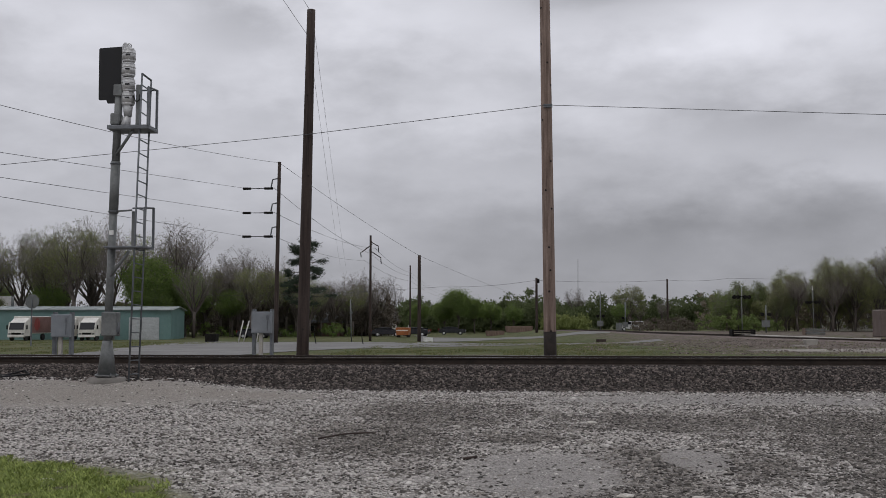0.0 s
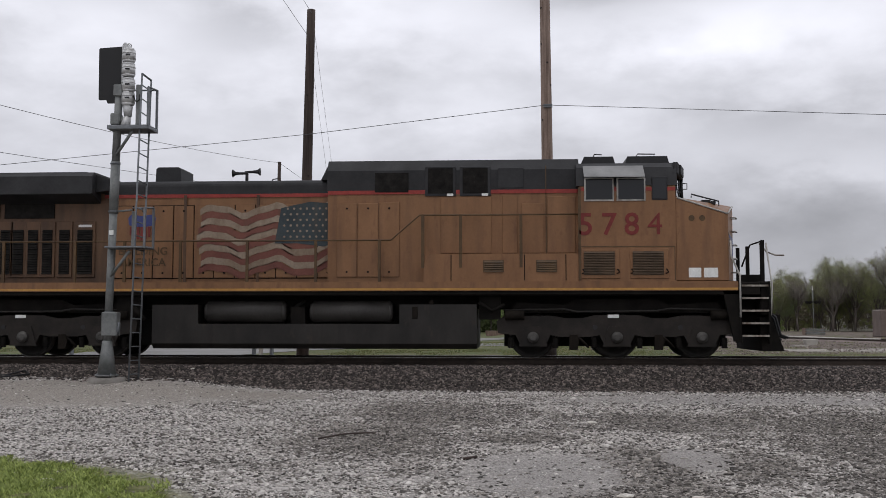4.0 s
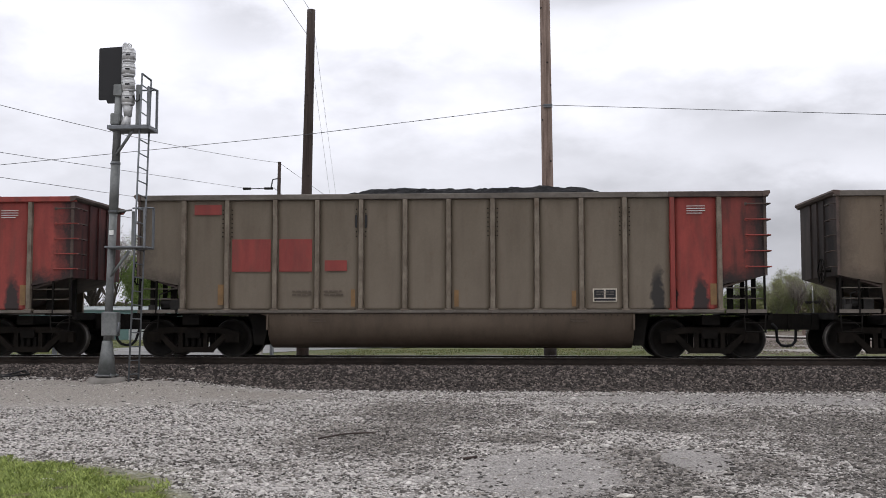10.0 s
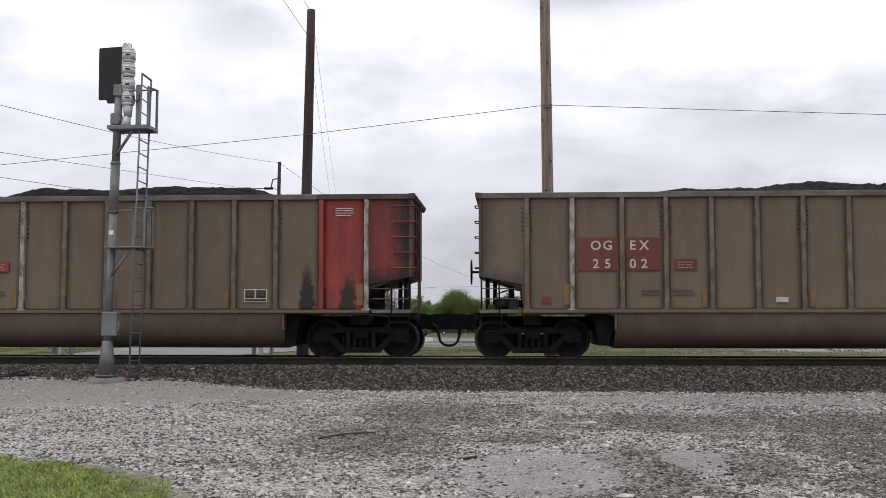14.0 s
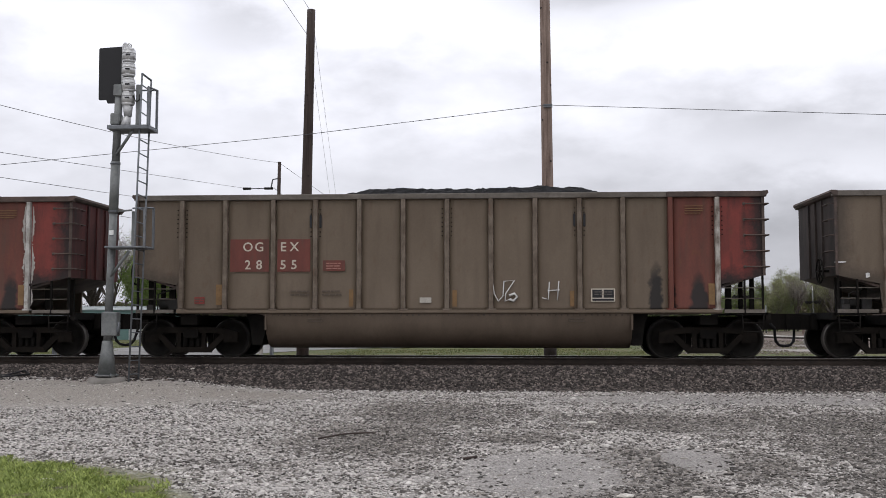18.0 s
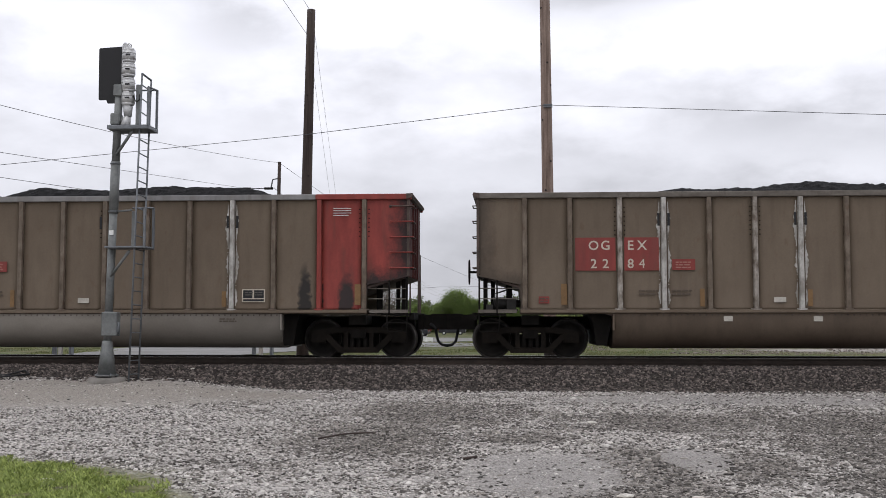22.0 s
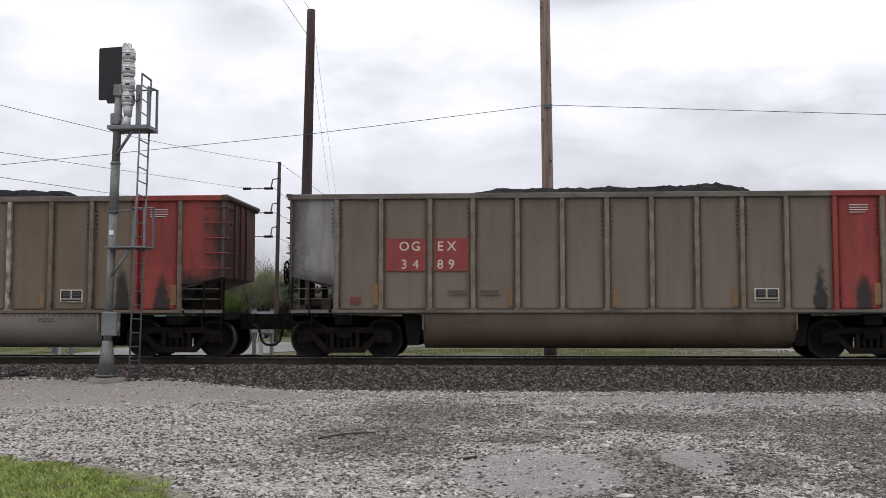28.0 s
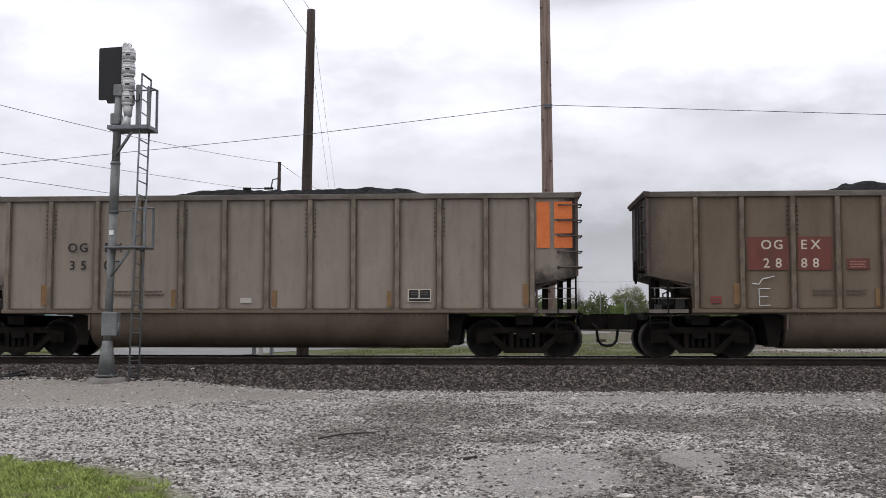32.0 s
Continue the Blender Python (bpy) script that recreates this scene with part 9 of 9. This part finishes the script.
    add("piping", "piping", lambda bm: (tube(bm, [(-0.5, -1.2, 0.9), (-0.3, -1.25, 1.2), (-0.1, -1.2, 1.35)], 0.05, 6), box(bm, -0.42, -0.08, -1.35, -0.9, 0.8, 1.2), tube(bm, [(-4.2, -1.4, 1.2), (-3.9, -1.4, 0.9)], 0.06, 6), box(bm, 4.0, 4.5, -1.3, -0.8, 0.9, 1.46), tube(bm, [(4.0, -1.35, 1.3), (4.3, -1.38, 1.1), (4.6, -1.38, 1.25)], 0.04, 6), box(bm, -10.0, 10.0, -0.9, 0.9, 1.15, 1.47), box(bm, -4.6, -4.05, -1.35, -0.9, 0.95, 1.46)), M_UNDER)
    # near-black box added behind the reservoirs to keep that gap dark
    add("tankback", "tank_saddle", lambda bm: box(bm, -2.7, 2.2, -0.92, 0.92, 0.70, 1.46), M_UNDER)
    add("gauge", "fuel_gauge", lambda bm: bevelled_box(bm, 2.45, 2.58, -1.44, -1.41, 0.92, 1.2, 0.008), M_TRUCK)
    add("filler", "fuel_filler", lambda bm: cyl(bm, (2.9, -1.43, 1.3), (2.9, -1.2, 1.3), 0.05, n=8), M_TRUCK)
    loco_truck(lo, -6.9)
    loco_truck(lo, 7.18)
    # stack and horn
    add("stack", "exhaust_outlet", lambda bm: prism(bm, [(-4.02, 4.2), (-3.36, 4.2), (-3.38, 4.62), (-3.44, 4.66), (-3.94, 4.66), (-4.0, 4.62)], -0.5, 0.5), M_LGREY)
    add("horn", "air_horn", lambda bm: (cyl(bm, (-1.75, -0.4, 4.2), (-1.75, -0.4, 4.48), 0.04, n=8), sweep(bm, [(-1.8, -0.4, 4.53), (-1.6, -0.4, 4.54), (-1.48, -0.4, 4.54), (-1.42, -0.4, 4.54)], [0.03, 0.035, 0.05, 0.10], 10), sweep(bm, [(-1.7, -0.5, 4.49), (-1.92, -0.5, 4.49), (-2.02, -0.5, 4.49), (-2.08, -0.5, 4.49)], [0.03, 0.035, 0.05, 0.10], 10)), M_BLACK)
    add("roofbits", "roof_fittings", lambda bm: [box(bm, x, x + 0.16, -0.5, -0.3, 4.22, 4.29) for x in (-2.8, -0.9, -0.3, 0.1)], M_LGREY)
    if flag:
        flag_art(lo)
    else:
        wordmark(lo)
    return lo


def wordmark(lo):
    """The owner's name along the hood, as plain red shapes of its size."""
    y = -0.99
    xs = (-4.26, -3.64, -3.14, -2.62, -1.96, -0.98, -0.34, 0.20, 0.66, 0.98, 1.30, 1.68)

    def ring(bm):
        patch(bm, -0.21, -0.10, 2.95, 3.45)
        patch(bm, 0.10, 0.21, 2.95, 3.45)
        patch(bm, -0.10, 0.10, 2.95, 3.05)
        patch(bm, -0.10, 0.10, 3.35, 3.45)
    for i, x in enumerate(xs):
        yy = y if x < 0.4 else -1.262
        if i in (2, 8, 10):
            shared("stroke", "painted_bar", lambda bm: patch(bm, -0.058, 0.058, 2.95, 3.45), M_LRED, lo, (x, yy, 0), "plain red painted bar")
        else:
            shared("ring", "painted_block", ring, M_LRED, lo, (x, yy, 0), "plain red painted block")


def flag_art(lo):
    """A waving banner: bands of red and white and a blue field with pale dots."""
    y = -0.995

    def band(bm, k):
        n = 28
        up, dn = [], []
        for i in range(n + 1):
            x = -2.75 + 4.0 * i / n
            wave = 0.10 * math.sin(i * 0.62) + 0.03 * math.sin(i * 1.5)
            z0 = 1.98 + 0.158 * k + wave + 0.08 * (i / n)
            up.append((x + 0.06 * math.sin(k), z0 + 0.16)); dn.append((x + 0.06 * math.sin(k), z0))
        prism(bm, dn + up[::-1], -0.004, 0.004)
    for k in range(10):
        shared(("band", k), "painted_band", lambda bm: band(bm, k), M_FLAGR if k % 2 == 0 else M_FLAGW, lo, (0, y, 0), "faded red band" if k % 2 == 0 else "faded white band")
    shared("canton", "painted_field", lambda bm: prism(bm, [(-1.45, 2.5), (-1.3, 3.35), (-0.6, 3.5), (0.1, 3.44), (0.2, 2.6), (-0.25, 2.42), (-0.9, 2.5)], -0.006, 0.004), M_FLAGB, lo, (0.55, y - 0.004, 0.22), "faded blue field")
    shared("dots", "painted_dots", lambda bm: [prism(bm, [(-1.22 + i * 0.155 + 0.08 * (j % 2) + 0.03 * math.cos(a * 1.047), 2.66 + j * 0.135 + 0.03 * math.sin(a * 1.047)) for a in range(6)], -0.004, 0.004) for i in range(9) for j in range(6)], M_FLAGW, lo, (0.55, y - 0.010, 0.22))
    # emblem and motto near the radiator
    shared("shield", "painted_emblem", lambda bm: prism(bm, [(-4.78, 3.16), (-4.62, 3.12), (-4.35, 3.12), (-4.14, 3.16), (-4.12, 3.34), (-4.2, 3.42), (-4.46, 3.38), (-4.72, 3.42), (-4.8, 3.34)], -0.004, 0.004), M_BLUE, lo, (0.3, y, 0.02), "blue emblem top")
    shared("shieldbars", "painted_emblem", lambda bm: [patch(bm, -4.76 + i * 0.09, -4.70 + i * 0.09, 2.80 + 0.045 * abs(i - 3), 3.14) for i in range(7)], M_LREDD, lo, (0.3, y, 0.0), "red emblem bars")
    letters("BUILDING", 0.27, M_RAILG, lo, -4.12, y - 0.004, 2.46, label="dark painted motto")
    letters("AMERICA", 0.27, M_RAILG, lo, -4.12, y - 0.004, 2.19, label="dark painted motto")
    # winged emblem on the near facet of the nose; pale tubes draw the nose edges' highlights
    fx = dict(at=(9.70, -1.50, 0), rz=73.5)
    shared("wing_white", "painted_emblem", lambda bm: prism(bm, [(0.02, 2.90), (1.05, 2.84), (1.10, 2.62), (1.04, 2.30), (0.92, 2.24), (0.80, 2.30), (0.74, 2.50), (0.36, 2.52)], -0.006, 0.002), M_FLAGW, lo, label="faded white emblem outline", **fx)
    for k in range(3):
        shared(("wing", k), "painted_wing", lambda bm: prism(bm, [(0.08 + 0.13 * k, 2.86 - 0.11 * k), (0.72, 2.83 - 0.11 * k), (0.72, 2.76 - 0.11 * k), (0.18 + 0.13 * k, 2.78 - 0.11 * k)], -0.010, 0.0), M_BLUE, lo, label="blue painted wing", **fx)
    shared("wing_shield", "painted_emblem", lambda bm: prism(bm, [(0.72, 2.84), (1.02, 2.80), (1.06, 2.62), (1.01, 2.34), (0.92, 2.28), (0.84, 2.34), (0.78, 2.60)], -0.010, 0.0), M_BLUE, lo, label="blue painted shield", **fx)
    for k, line in enumerate(([(8.56, -1.50, 3.70), (9.69, -1.50, 3.325)], [(9.70, -1.495, 3.32), (10.035, -0.36, 3.595)])):
        shared(("nose_line", k), "painted_line", lambda bm: tube(bm, line, 0.02, 6), M_RIBW, lo, label="pale edge highlight along the nose")


LOCO2 = 6.672
locomotive("6656", LOCO2, False, False, "weathered yellow and grey diesel locomotive with red numerals")
locomotive("5784", LOCO2 - 22.3 / SPEED, True, True, "sooty yellow diesel locomotive with a painted banner and lit headlight")


def couple_hoses():
    """Cables looped between the two engines, hung on the leading one."""
    lead = MOVERS[-1][0]
    for k, (y, d) in enumerate(((-0.9, 0.5), (-0.7, 0.62), (-0.6, 0.4), (-0.3, 0.7))):
        bm = bmesh.new()
        tube(bm, [(-10.66, y, 1.45 - 0.1 * k), (-10.85, y, 1.5 - d * 0.6), (-11.1, y, 1.4 - d), (-11.35, y, 1.42 - d), (-11.6, y, 1.5 - d * 0.6), (-11.72, y, 1.45 - 0.1 * k)], 0.032, 7)
        part("jumper_cable", bm, M_BLACK, lead)


couple_hoses()


# ---------------- what moves ----------------
def motions():
    # the train rolls at a steady speed but for slight surges, in hundredths of a second
    surge = {2: 4.5, 3: 3.0, 3.5: 1.5, 5.5: -0.3, 6: -0.9, 7: 0.2, 8: 0.5, 9: 0.8, 11: -0.3, 12: 1.0, 13: -0.9, 14: -0.4, 17: -0.2, 18: -0.7, 19: -0.8, 20: 0.6, 21: -1.0, 22: -0.9, 23: 3.2, 24: 1.6, 25: 2.5, 28: 1.6, 29: -0.6, 30: 0.6, 31: 0.8, 32: -0.7}
    stops = sorted((0, *surge))
    for mover, crossing in MOVERS:
        walk(mover, [(t, pose((t - crossing - surge.get(t, 0) / 100) * SPEED, 0, 0)) for t in stops])
    g = [(0.0, 21.6, 165, 180), (1.0, 19.3, 165, 181), (2.0, 15.6, 164, 183), (3.0, 11.0, 162, 186), (4.0, 6.5, 156, 205), (6.0, 1.5, 130, 235), (9.0, -6.0, 95, 232), (12.0, -20.0, 70, 200), (16.0, -50.0, 42, 195), (22.0, -90.0, 30, 190), (32.0, -120.0, 26, 190)]
    walk(VAN, [(t, pose(x, y, height(x, y) + 0.02, 0, 0, a)) for t, x, y, a in g])
    for w, (x, y, z), r in WHEELS:
        turn = math.degrees(SPEED / r)
        walk(w, [(k / 15, pose(x, y, z, 0, (k / 15 * turn) % 360, 0)) for k in range(481)])


motions()
